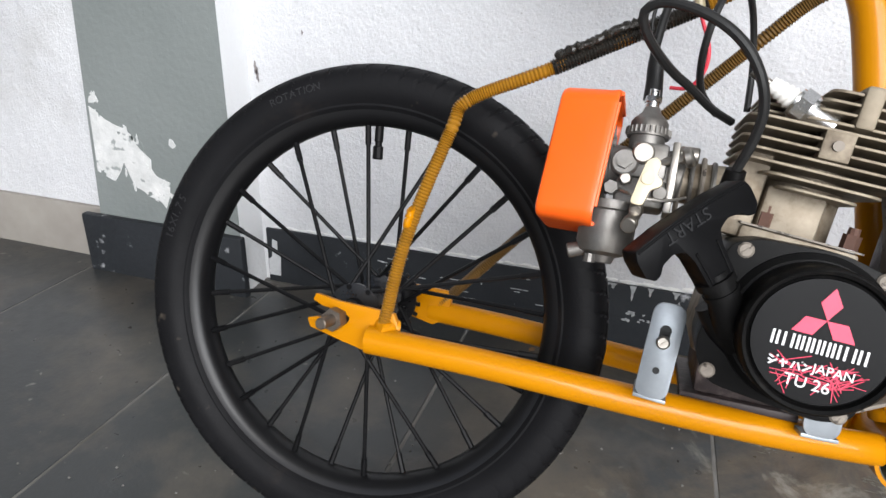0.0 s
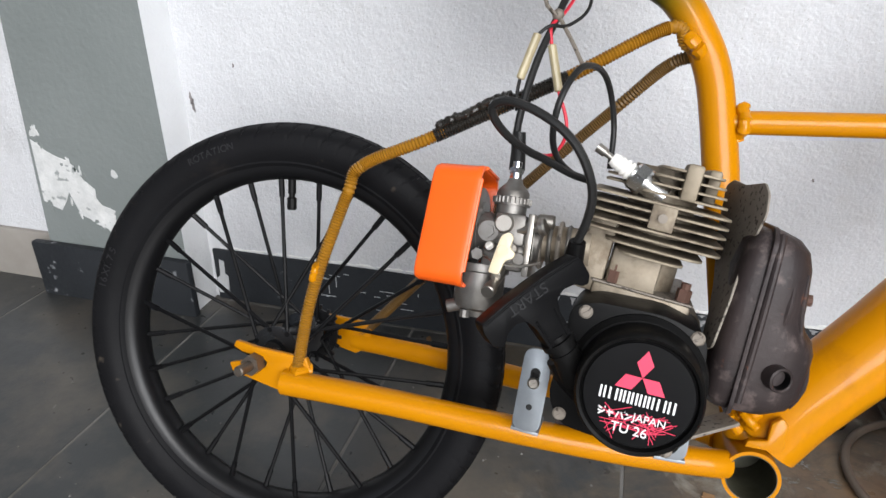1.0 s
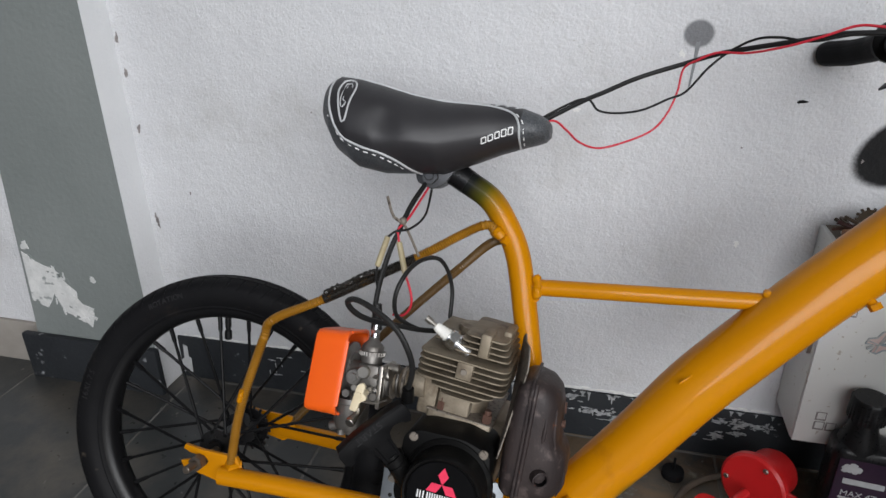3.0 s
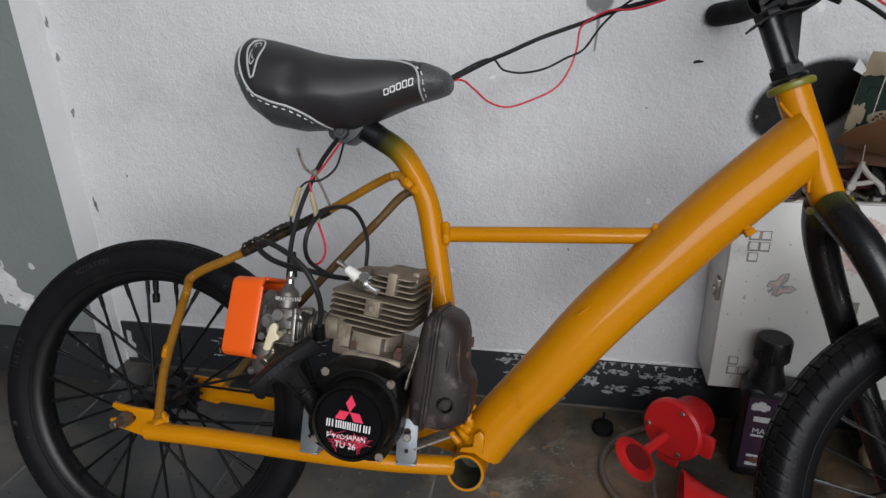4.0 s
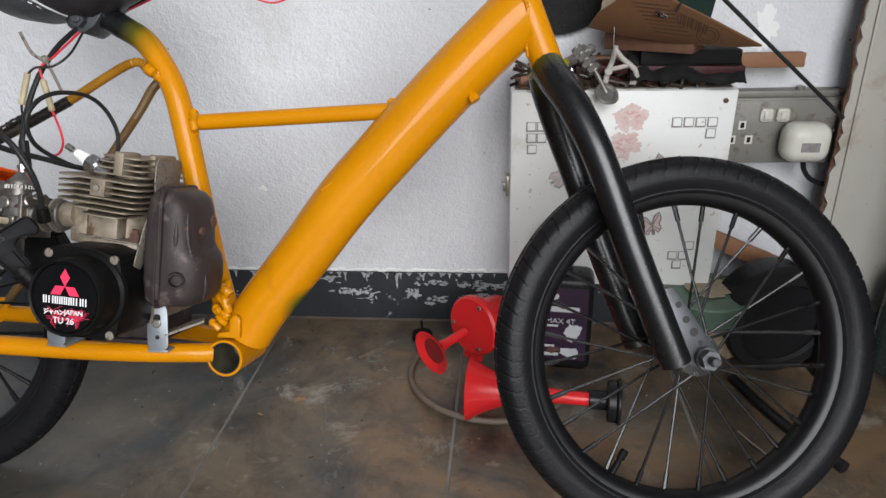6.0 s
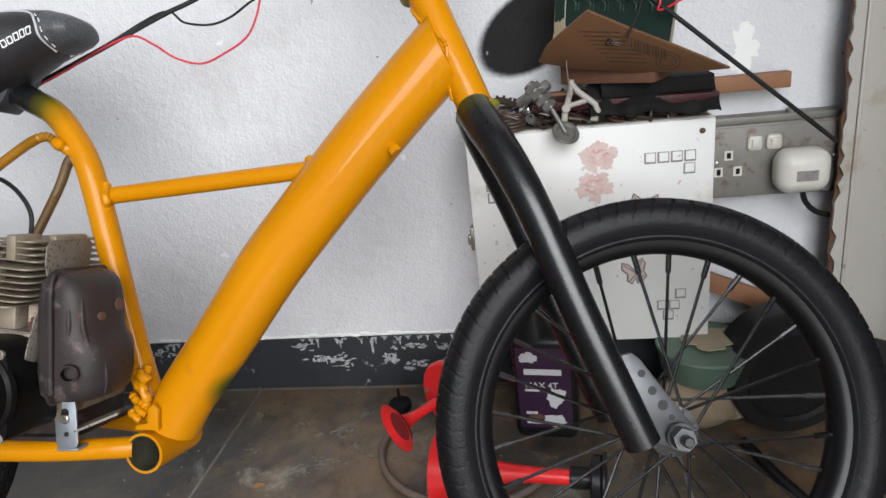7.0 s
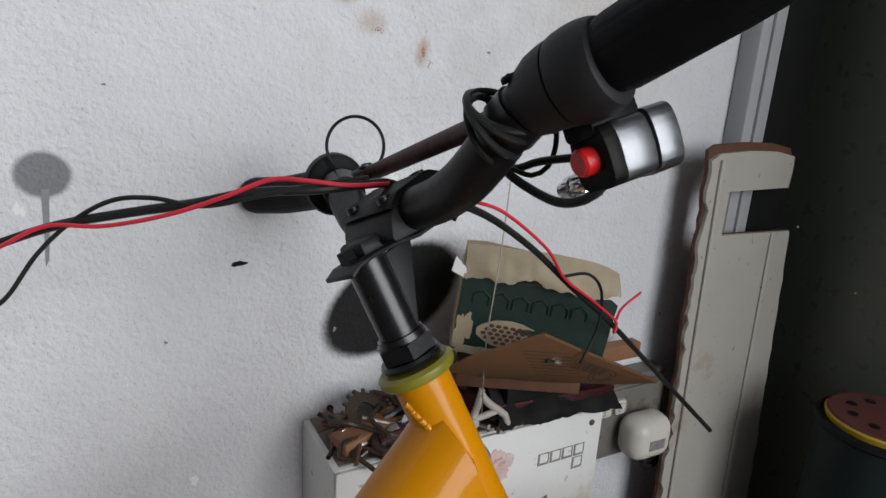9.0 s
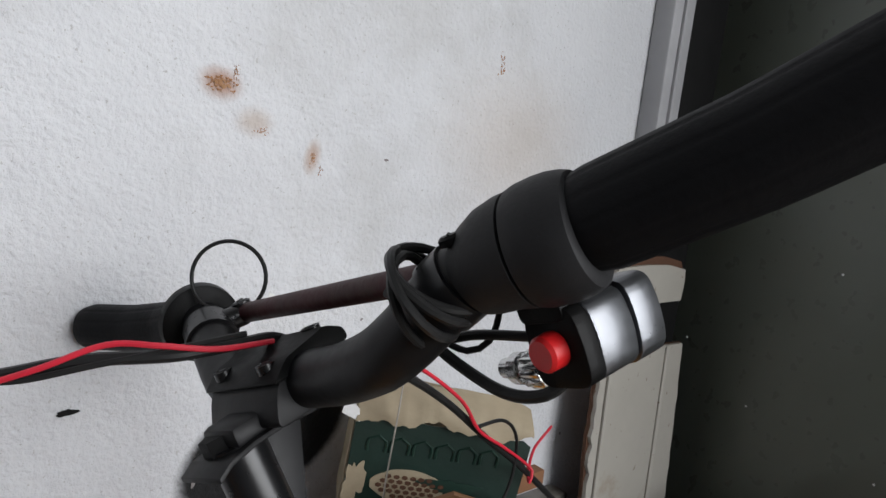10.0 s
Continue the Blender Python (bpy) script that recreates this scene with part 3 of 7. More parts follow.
def screw(p, r, d=(0, -1, 0), h=0.003):
    p, d = Vector(p), Vector(d).normalized()
    side = d.orthogonal().normalized()
    rim = tube([p, p + d * h * 0.7, p + d * h], lambda s: r if s < 0.9 else r * 0.75, 14, smooth=False)
    slot = tube([p + d * h - side * r * 0.6, p + d * h + side * r * 0.6], r * 0.16, 4, smooth=False)
    return join(rim, slot)


def fade(m, near, point, r0, r1):
    """Oversprayed paint: another colour round a point of the frame, fading out from r0 to r1 metres."""
    t = m.node_tree
    n, l = t.nodes, t.links
    base = n["Principled BSDF"].inputs["Base Color"]
    old = base.links[0].from_socket
    co, d, r, mx = n.new("ShaderNodeTexCoord"), n.new("ShaderNodeVectorMath"), n.new("ShaderNodeMapRange"), n.new("ShaderNodeMix")
    d.operation = "DISTANCE"
    d.inputs[1].default_value = point
    l.new(co.outputs["Object"], d.inputs[0])
    l.new(d.outputs["Value"], r.inputs[0])
    r.inputs[1].default_value, r.inputs[2].default_value = r0, r1
    mx.data_type = "RGBA"
    mx.inputs[6].default_value = (*near, 1)
    l.new(r.outputs[0], mx.inputs[0])
    l.new(old, mx.inputs[7])
    l.new(mx.outputs[2], base)
    return m


M_FORK = fade(M_BLACK.copy(), (0.075, 0.08, 0.005), tuple(HEAD_LOW), 0.008, 0.030)
M_FORK.name = "black_fork_paint_with_olive_overspray"
for ob in bike.children:
    if ob.name.startswith("fork_leg"):
        ob.data.materials[0] = M_FORK
M_SEATTUBE = fade(fade(M_YELLOW.copy(), (0.10, 0.09, 0.006), (0.232, 0, 0.516), 0.040, 0.072), (0.010, 0.011, 0.010), (0.232, 0, 0.516), 0.026, 0.048)
M_SEATTUBE.name = "amber_paint_fading_to_black"
for ob in bike.children:
    if ob.name.startswith("seat_tube"):
        ob.data.materials[0] = M_SEATTUBE
M_MAINTUBE = fade(M_YELLOW.copy(), (0.07, 0.08, 0.006), (0.441, 0.0, 0.213), 0.010, 0.028)
M_MAINTUBE.name = "amber_paint_with_olive_overspray"
frame_tube.data.materials[0] = M_MAINTUBE
M_MUSTARD = mat("dull_mustard_rod_paint", (0.34, 0.155, 0.008), 0.42, 0, (0.20, 0.09, 0.006), 60, 0.8, 0.2, 200, 0.0004, stain=(0.09, 0.05, 0.008), stain_scale=26, stain_at=0.68, stain_soft=0.08)
# darker copy for the far stay; the shade it stands in is put into colour
M_ROD_SHADED = mat("shaded_brown_gold_rod_paint", (0.13, 0.065, 0.008), 0.5, 0, (0.06, 0.032, 0.008), 50, 0.9, 0.2, 200, 0.0004)
stays = [ob for ob in bike.children if ob.name.startswith("seat_stay")]
stays[0].data.materials[0], stays[1].data.materials[0] = M_MUSTARD, M_ROD_SHADED

# head tube rings, collars and welds
HT = AXIS.to_track_quat("Z", "Y").to_matrix().to_4x4()
for k, (h, rr) in enumerate(((-0.062, 0.0195), (0.056, 0.0205))):
    c = part("headset_cup", lathe([(0.012, 0), (rr, 0), (rr + 0.0012, 0.002), (rr + 0.0012, 0.005), (rr - 0.001, 0.007), (0.012, 0.007)], 36), M_OVERSPRAY, bike, "olive oversprayed headset cup")
    c.matrix_local = Matrix.Translation((HEAD_LOW + HEAD_TOP) / 2 + AXIS * h) @ HT
part("headset_nut", join(lathe([(0.011, 0), (0.0165, 0), (0.0175, 0.002), (0.0165, 0.004), (0.011, 0.004)], 32), moved(hexnut((0, 0, 0.0045), (0, 0, 0.013), 0.0165), Matrix.Identity(4)), lathe([(0.011, 0.013), (0.0135, 0.013), (0.013, 0.0165), (0.011, 0.0165)], 32)), M_BLACK, bike, "black hexagonal headset nut").matrix_local = Matrix.Translation(HEAD_TOP + AXIS * 0.008) @ HT
seam = []
for k in range(15):
    h = -0.040 + 0.088 * k / 14
    c = HEAD_LOW + AXIS * (0.056 + h)
    y = -0.0150 * math.sin(math.pi * (k + 1.5) / 17) - 0.001
    seam.append(c - Vector((AXIS.z, 0, -AXIS.x)) * math.sqrt(max(0.0158 ** 2 - y * y, 0)) + Vector((0, y, 0)))
part("weld_bead", weld(seam, 0.0021, 26, 3), M_YELLOW, bike)
part("weld_bead", weld([(0.325, -0.004, 0.419), (0.328, -0.010, 0.406), (0.325, -0.003, 0.395)], 0.0048, 12, 5), M_YELLOW, bike)
part("weld_bead", weld([(0.538, -0.004, 0.429), (0.543, -0.012, 0.417), (0.540, -0.004, 0.408)], 0.0048, 12, 6), M_YELLOW, bike)
part("weld_bead", weld([(0.363, -0.012, 0.240), (0.362, -0.022, 0.224), (0.366, -0.024, 0.212), (0.362, -0.02, 0.198)], 0.0052, 26, 7), M_YELLOW, bike)
for k, (wx, wy, wz) in enumerate(((0.352, -0.016, 0.236), (0.358, -0.020, 0.222), (0.353, -0.018, 0.208), (0.360, -0.024, 0.200), (0.350, -0.020, 0.194), (0.364, -0.022, 0.232), (0.357, -0.026, 0.212))):
    part("weld_bead", weld([(wx - 0.004, wy, wz + 0.004), (wx, wy - 0.003, wz), (wx + 0.005, wy - 0.001, wz - 0.005)], 0.0038 + 0.0006 * (k % 3), 9, 20 + k), M_YELLOW, bike)
part("weld_bead", weld([(0.470, -0.026, 0.337), (0.500, -0.020, 0.362), (0.508, -0.018, 0.378)], 0.0014, 26, 8), M_YELLOW, bike)
part("frame_gusset", slab([(0.358, 0.183), (0.383, 0.183), (0.384, 0.203), (0.379, 0.208), (0.373, 0.203), (0.372, 0.19), (0.36, 0.188)], -0.034, -0.028, 0.001), M_YELLOW, bike)
part("cable_lug", join(pin((0.617, -0.012, 0.436), (0.6225, -0.018, 0.4285), 0.0045, 12, 0.001), hexnut((0.6215, -0.018, 0.4305), (0.6245, -0.019, 0.426), 0.0055)), M_YELLOW, bike, "small painted lug under the main tube")
part("weld_bead", weld([(0.02, -0.058, 0.187), (0.027, -0.068, 0.184), (0.034, -0.060, 0.186)], 0.0055, 14, 9), M_YELLOW, bike)
part("weld_bead", weld([(0.0345, -0.068, 0.258), (0.0365, -0.068, 0.272)], 0.0034, 6, 10), M_YELLOW, bike)
part("weld_bead", weld([(0.281, -0.016, 0.463), (0.292, -0.010, 0.453), (0.298, 0.004, 0.450)], 0.006, 12, 11), M_YELLOW, bike)

# scorched length of the ribbed stay, and its beads
part("stay_sleeve", join(ribbed([(0.116, -0.0495, 0.377), (0.16, -0.041, 0.4015), (0.205, -0.032, 0.4268)], 0.0058, 0.0010, 0.0021), weld([(0.118, -0.0535, 0.3835), (0.128, -0.0515, 0.390), (0.14, -0.050, 0.3955), (0.152, -0.048, 0.4035), (0.168, -0.045, 0.411)], 0.0036, 15, 12)), M_TAPE, bike, "scorched black length of the ribbed rod")

# rear dropouts, with the axle in their slots
DROP = [(-0.031, 0.1995), (-0.012, 0.197), (0.010, 0.1965), (0.032, 0.196), (0.036, 0.188), (0.033, 0.170), (0.021, 0.163), (-0.006, 0.168), (-0.033, 0.1735), (-0.036, 0.180), (-0.028, 0.1825), (-0.008, 0.1800), (-0.003, 0.182), (-0.002, 0.1862), (-0.006, 0.189), (-0.025, 0.1910), (-0.033, 0.1945)]
for y in (-0.0655, 0.0605):
    part("dropout", slab(DROP, y, y + 0.005, 0.0008), M_YELLOW, bike, "amber slotted dropout plate")
axle = part("axle", pin((-0.011, -0.092, 0.1845), (-0.011, 0.085, 0.1845), 0.0043, 14, 0.001), M_AXLE, bike, "worn steel axle")
for y0, y1 in ((-0.076, -0.066), (0.066, 0.076)):
    part("axle_nut", hexnut((-0.011, y0, 0.1845), (-0.011, y1, 0.1845), 0.0084), M_AXLE, axle)
part("sprocket", moved(join(lathe([(0.012, 0), (0.0245, 0), (0.0245, 0.002), (0.012, 0.002)], 40, "y"), *[moved(block(0.024, 0.0285, 0.0, 0.002, -0.0018, 0.0018, 0.0006, 1), Matrix.Rotation(2 * math.pi * k / 18, 4, "Y")) for k in range(18)]), pose(-0.013, 0.036, 0.184)), M_BLACK, bike, "black freewheel sprocket")


def valve(hub, R, turn):
    base = R - 0.050
    s = join(pin((base + 0.001, 0, 0), (base - 0.012, 0, 0), 0.0036, 12, 0.0005), pin((base - 0.011, 0, 0), (base - 0.016, 0, 0), 0.0028, 12), pin((base - 0.015, 0, 0), (base - 0.026, 0, 0), 0.0042, 10, 0.0008))
    v = part("valve", s, M_BLACKPL, hub, "black rubber valve with cap")
    v.matrix_local = Matrix.Rotation(turn, 4, "Y")


valve(rear, R_WHEEL, radians(-93))
valve(front, R_WHEEL, radians(120))


M_WORNLETTER = mat("scuffed_raised_rubber", (0.018, 0.018, 0.019), 0.5, 0, (0.010, 0.010, 0.011), 200, spec=0.3)


def tyre_word(hub, word, R, turn, size, side=-1, tilt=0.0):
    """Raised moulded letters round a tyre's side wall."""
    out, a = [], 0.0
    for ch in word:
        step = size * (0.36 if ch in "I1./" else 0.72) / R
        if ch != " ":
            g = letters(ch, size, 0.0006)
            out.append(moved(g, Matrix.Rotation(a + step / 2, 4, "Y") @ Matrix.Translation((0, side * 0.0226, R))))
        a += step
    ob = part("moulded_lettering", join(*out), M_WORNLETTER, hub, "raised rubber lettering")
    ob.matrix_local = Matrix.Rotation(turn, 4, "Y")


tyre_word(rear, "ROTATION", R_WHEEL - 0.0175, radians(-32), 0.0085)
tyre_word(rear, "16X1.75", R_WHEEL - 0.0175, radians(-80), 0.010)
tyre_word(front, "16X1.75", R_WHEEL - 0.0175, radians(-38), 0.010)

# front axle plates and axle
def plate(side):
    ahead = [(0.235, 0.010), (0.238, 0.026), (0.245, 0.030), (0.313, 0.047), (0.323, 0.042), (0.325, 0.030), (0.318, 0.022), (0.30, 0.005)]
    m = Matrix((steer(0, 1, 0) - steer(0, 0, 0), steer(0, 0, 1) - steer(0, 0, 0), steer(-1, 0, 0) - steer(0, 0, 0))).transposed().to_4x4()
    m = Matrix.Translation(HEAD_LOW) @ m
    y = side * 0.041
    shape = slab([(f, -s) for s, f in ahead], y - 0.0022, y + 0.0022, 0.0006)
    p = part("axle_plate", moved(shape, m), M_ZINC2, bike, "drilled dark grey steel axle plate")
    for s, f, r in ((0.256, 0.0265, 0.0032), (0.272, 0.0285, 0.0036), (0.286, 0.0315, 0.0042), (0.298, 0.034, 0.0026)):
        a, b = steer(s, f, y - side * -0.0024), steer(s, f, y - side * -0.0004)
        part("drilled_hole", pin(a, b, r, 16), M_CABLE, p)
    return p


M_ZINC2 = mat("dark_grey_steel_plate", (0.085, 0.088, 0.095), 0.40, 0.5, (0.05, 0.052, 0.056), 50, 0.8, 0.2, 300, 0.0004)
plate(-1), plate(1)
A0, A1 = steer(0.313, 0.033, -0.066), steer(0.313, 0.033, 0.06)
AD = (A1 - A0).normalized()
axle = part("axle", pin(A0, A1, 0.0045, 14, 0.001), M_BLACK, bike, "black front axle")
part("axle_nut", hexnut(A0 + AD * 0.008, A0 + AD * 0.017, 0.0095), M_ZINC2, axle)
part("axle_washer", tube([A0 + AD * 0.017, A0 + AD * 0.0215], 0.011, 24, smooth=False), M_BLACK, axle)

# ---- engine ----
ENGINE = pose(0.276, 0, 0.2435, 0, 8, 0)
engine = part("engine", join(block(-0.044, 0.034, -0.072, 0.03, -0.038, 0.036, 0.006), block(-0.040, 0.0225, -0.082, 0.02, 0.034, 0.0445, 0.0025), block(-0.052, -0.034, -0.078, -0.02, 0.036, 0.088, 0.003)), M_ALU, bike, "small dusty aluminium petrol engine")
engine.matrix_local = ENGINE
BACK = ENGINE.inverted()


def epart(name, shape, material, label="", sharp=35):
    """A piece of the engine given in the bicycle's own places."""
    ob = part(name, shape, material, engine, label, sharp)
    ob.matrix_local = BACK
    return ob


HOUS = rounded([(-0.047, 0.029), (-0.044, 0.0345), (-0.033, 0.0395), (0.006, 0.0430), (0.031, 0.0370), (0.0345, 0.022), (0.0345, -0.036), (0.02, -0.042), (-0.036, -0.041), (-0.0465, -0.026)], 0.008)
part("starter_housing", slab(HOUS, -0.122, -0.068, 0.004), M_BLACKPL, engine, "black plastic starter housing")
part("housing_shoulder", moved(lathe([(0.0, -0.126), (0.0365, -0.126), (0.0395, -0.1235), (0.0405, -0.119), (0.0, -0.119)], 60, "y"), Matrix.Translation((0.0005, 0, 0.001))), M_BLACKPL, engine)
COVER = Matrix.Translation((0.0015, -0.0055, 0.001)) @ Matrix.Rotation(radians(-3.5), 4, "Y")
part("starter_cover", lathe([(0.0, -0.1435), (0.0302, -0.1435), (0.0312, -0.1425), (0.0320, -0.1455), (0.0336, -0.1465), (0.0350, -0.1445), (0.0355, -0.138), (0.0360, -0.112), (0.0, -0.112)], 72, "y"), M_BLACKPL, engine, "round black starter cover with decal").matrix_local = COVER
decal = part("decal", lathe([(0.0, -0.1445), (0.0298, -0.1445), (0.0302, -0.1436)], 72, "y"), M_DECAL, engine, "black round decal with pinkish diamonds and white print")
decal.matrix_local = COVER
D = -0.1447


def diamond(cx, cz, ang, a=0.0078, b=0.0046):
    m = Matrix.Translation((cx, D, cz)) @ Matrix.Rotation(ang, 4, "Y")
    return moved(slab([(0, 0), (b, a), (0, 2 * a), (-b, a)], 0, -0.0004), m)


part("emblem", join(diamond(0, 0.0105, 0), diamond(0, 0.0105, radians(120)), diamond(0, 0.0105, radians(-120))), M_PINK, decal, "three pinkish red diamonds")
word = bars([(-0.0190 + k * 0.00435 + q, 0.0002, 0.0011, 0.0068) for k in range(10) if k not in (1, 7, 9) for q in (-0.00115, 0.00115)] + [(-0.0190 + k * 0.00435 - 0.0004, 0.0002, 0.0011, 0.0068) for k in (1, 7, 9)])
part("print", moved(word, Matrix.Translation((0.0, D, -0.0024))), M_PRINT, decal, "white bars of lettering")
part("print", moved(letters("JAPAN", 0.0062), Matrix.Translation((0.0085, D - 0.0004, -0.0125))), M_PRINT, decal, "white print reading JAPAN")
part("print", moved(letters("TU 26", 0.0078), Matrix.Translation((-0.0010, D - 0.0004, -0.0205))), M_PRINT, decal, "white print reading TU 26")
kana = []
for k, strokes in enumerate(([(0, .8, .5, .6), (0, .4, .5, .2), (.1, -.1, .9, .5), (.8, .95, .9, .8)], [(.0, .35, .8, .5), (.25, .7, .45, -.1), (.8, .5, .6, .3)], [(.3, .7, .05, 0), (.6, .7, .95, 0), (1.0, .85, 1.05, .8)], [(.05, .7, .35, .55), (.05, .0, .85, .6)])):
    for x0, z0, x1, z1 in strokes:
        p0, p1 = Vector((-0.0195 + k * 0.0050 + x0 * 0.0043, D - 0.0003, -0.0150 + z0 * 0.0048)), Vector((-0.0195 + k * 0.0050 + x1 * 0.0043, D - 0.0003, -0.0150 + z1 * 0.0048))
        kana.append(tube([p0, p1], 0.00048, 6, smooth=False))
part("print", join(*kana), M_PRINT, decal, "white katakana strokes")
rng = random.Random(5)
rays = []
for k in range(52):
    a = rng.uniform(0, math.pi)
    c = Vector((rng.uniform(-0.016, 0.018), D - 0.0001, rng.uniform(-0.023, -0.010)))
    d = Vector((math.cos(a), 0, math.sin(a) * 0.6)) * rng.uniform(0.004, 0.009)
    p0, p1 = c - d, c + d
    if max(math.hypot(p0.x, p0.z), math.hypot(p1.x, p1.z)) < 0.029:
        rays.append(tube([p0, p1], 0.00024, 4, smooth=False))
part("print", join(*rays), M_PINK, decal, "thin crossing pinkish lines")
for x, z in ((-0.0382, 0.0318), (0.0260, 0.0352), (0.0275, -0.0355), (-0.0370, -0.0345)):
    part("screw", screw((x, -0.1205, z), 0.0042), M_SHIELD, engine, "worn pan-head screw")
part("rope_outlet", moved(tube([(-0.026, -0.119, -0.014), (-0.036, -0.121, -0.008), (-0.0455, -0.123, 0.001)], lambda s: 0.0115 - 0.002 * s, 18), Matrix.Identity(4)), M_BLACKPL, engine, "black rope outlet")

# cylinder with cooling fins
part("cylinder", join(lathe([(0.0, 0.040), (0.0225, 0.040), (0.0225, 0.125), (0.0, 0.125)], 32), block(-0.022, 0.010, -0.035, -0.018, 0.043, 0.070, 0.003)), M_ALU, engine).location = (-0.011, -0.045, 0)


def fin(x0, x1, y0, y1, z, r=0.012):
    return moved(slab(rounded([(x0, y0), (x1, y0), (x1, y1), (x0, y1)], r), -0.0008, 0.0008, 0.0003, seg=1), Matrix.Translation((0, 0, z)) @ Matrix.Rotation(radians(-90), 4, "X"))


for k in range(7):
    z = 0.0690 + k * 0.0057
    x0, x1 = (-0.056, 0.029) if k > 1 else (-0.030 - 0.010 * k, 0.010 + 0.010 * k)
    part("cooling_fin", fin(x0, x1, -0.100, -0.006, z), M_FIN, engine)
for k in range(4):
    z = 0.1090 + k * 0.0056
    part("cooling_fin", fin(-0.028 + 0.003 * k, 0.026 - 0.002 * k, -0.088, -0.004, z, 0.008), M_FIN, engine)
for k in range(3):
    part("cooling_fin", fin(-0.050, -0.0285, -0.070, -0.010, 0.1105 + k * 0.0040, 0.004), M_FIN, engine)
boss = part("fin_boss", block(-0.0178, -0.0028, -0.1015, -0.088, 0.0875, 0.1030, 0.001), M_FIN, engine)
part("boss_pin", pin((-0.0103, -0.1032, 0.0953), (-0.0103, -0.1, 0.0953), 0.0028, 14), M_SHIELD, boss)
part("head_boss", join(block(-0.004, 0.006, -0.090, -0.060, 0.108, 0.131, 0.002), block(0.012, 0.020, -0.060, -0.02, 0.108, 0.131, 0.002)), M_FIN, engine)
for x, z in ((-0.028, 0.050), (0.0165, 0.050)):
    part("base_bolt", join(hexnut((x, -0.077, z - 0.004), (x, -0.077, z + 0.004), 0.0048), pin((x, -0.077, z), (x, -0.077, z + 0.008), 0.0032, 10)), M_RUST, engine, "rusty hexagon bolt")
part("gasket", block(-0.041, 0.0235, -0.083, 0.021, 0.0447, 0.0458), M_SHIELD, engine)

# spark plug and its lead
PD = Vector((-0.0275, 0.001, 0.0172)).normalized()
P0 = Vector((0.2620, -0.080, 0.3615)) - PD * 0.008


def along(a, b):
    return [P0 + PD * a, P0 + PD * b]


plug = epart("spark_plug", join(tube(along(0.012, 0.0285), lambda s: 0.0058 - 0.0016 * s, 20, smooth=False), *[tube(along(q, q + 0.0017), 0.0064 - 0.0005 * i, 20, smooth=False) for i, q in enumerate((0.0145, 0.0178, 0.0211, 0.0244))]), M_CERAMIC, "white ribbed ceramic spark plug")
part("plug_hex", join(tube(along(0.004, 0.0112), 0.0098, 6, smooth=False), tube(along(0.0112, 0.0128), 0.0082, 20, smooth=False), tube(along(0.0022, 0.004), 0.0095, 20, smooth=False), tube(along(-0.012, 0.0022), 0.0070, 18, smooth=False)), M_CHROME, plug, "bright hexagon of the spark plug")
part("plug_terminal", join(tube(along(0.0285, 0.034), 0.0021, 12, smooth=False), tube(along(0.034, 0.0405), 0.0032, 12, smooth=False)), M_STEEL, plug)

# inlet stack and carburettor
epart("inlet_tube", pin((0.200, -0.072, 0.312), (0.238, -0.072, 0.312), 0.0125, 20), M_ALU, "short inlet tube")
for i, x in enumerate((0.2045, 0.2105, 0.2165, 0.2225)):
    epart("inlet_flange", moved(lathe([(0.006, 0.0), (0.0165 - 0.002 * (i % 2), 0.0), (0.0172 - 0.002 * (i % 2), 0.0012), (0.0165 - 0.002 * (i % 2), 0.0026), (0.006, 0.0026)], 28, "x"), Matrix.Translation((x, -0.074, 0.311))), (M_SHIELD, M_CARB)[i % 2])
epart("inlet_bolt", join(pin((0.203, -0.086, 0.3275), (0.214, -0.086, 0.3275), 0.0048, 14, 0.0008)), M_STEEL)
carb = part("carburettor", join(pin((0.160, -0.075, 0.317), (0.204, -0.075, 0.312), 0.0125, 24, 0.001), tube([(0.181, -0.075, 0.300), (0.181, -0.075, 0.338)], lambda s: 0.0102, 24), block(0.168, 0.196, -0.091, -0.060, 0.292, 0.309, 0.003)), M_CARB, bike, "cast zinc carburettor")
part("float_bowl", lathe([(0.0, -0.004), (0.006, -0.004), (0.0075, 0), (0.0140, 0.002), (0.0165, 0.008), (0.0165, 0.026), (0.0185, 0.027), (0.0185, 0.032), (0.0, 0.032)], 28), M_CARB, carb).location = (0.1665, -0.075, 0.262)
part("drain_fitting", join(pin((0.146, -0.075, 0.262), (0.158, -0.075, 0.266), 0.0045, 12, 0.0008), pin((0.160, -0.08, 0.257), (0.160, -0.08, 0.262), 0.0035, 10)), M_CARB, carb)
part("top_cap", lathe([(0.0, 0.017), (0.0045, 0.017), (0.0055, 0.014), (0.0095, 0.010), (0.0108, 0.008), (0.0108, 0.0045), (0.0122, 0.004), (0.0122, -0.001), (0.0, -0.001)], 28), M_CARB, carb, "knurled slide cap").location = (0.181, -0.075, 0.336)
part("cable_elbow", join(lathe([(0.0, 0), (0.0042, 0), (0.0042, 0.006), (0.0032, 0.007), (0.0032, 0.014), (0.0, 0.014)], 14), hexnut((0, 0, 0.006), (0, 0, 0.0095), 0.0052)), M_CHROME, carb).location = (0.1805, -0.072, 0.351)
part("filter_flange", join(pin((0.1585, -0.070, 0.318), (0.163, -0.070, 0.318), 0.0185, 28, 0.001), pin((0.150, -0.070, 0.318), (0.1585, -0.070, 0.318), 0.0130, 24)), M_CARB, carb)
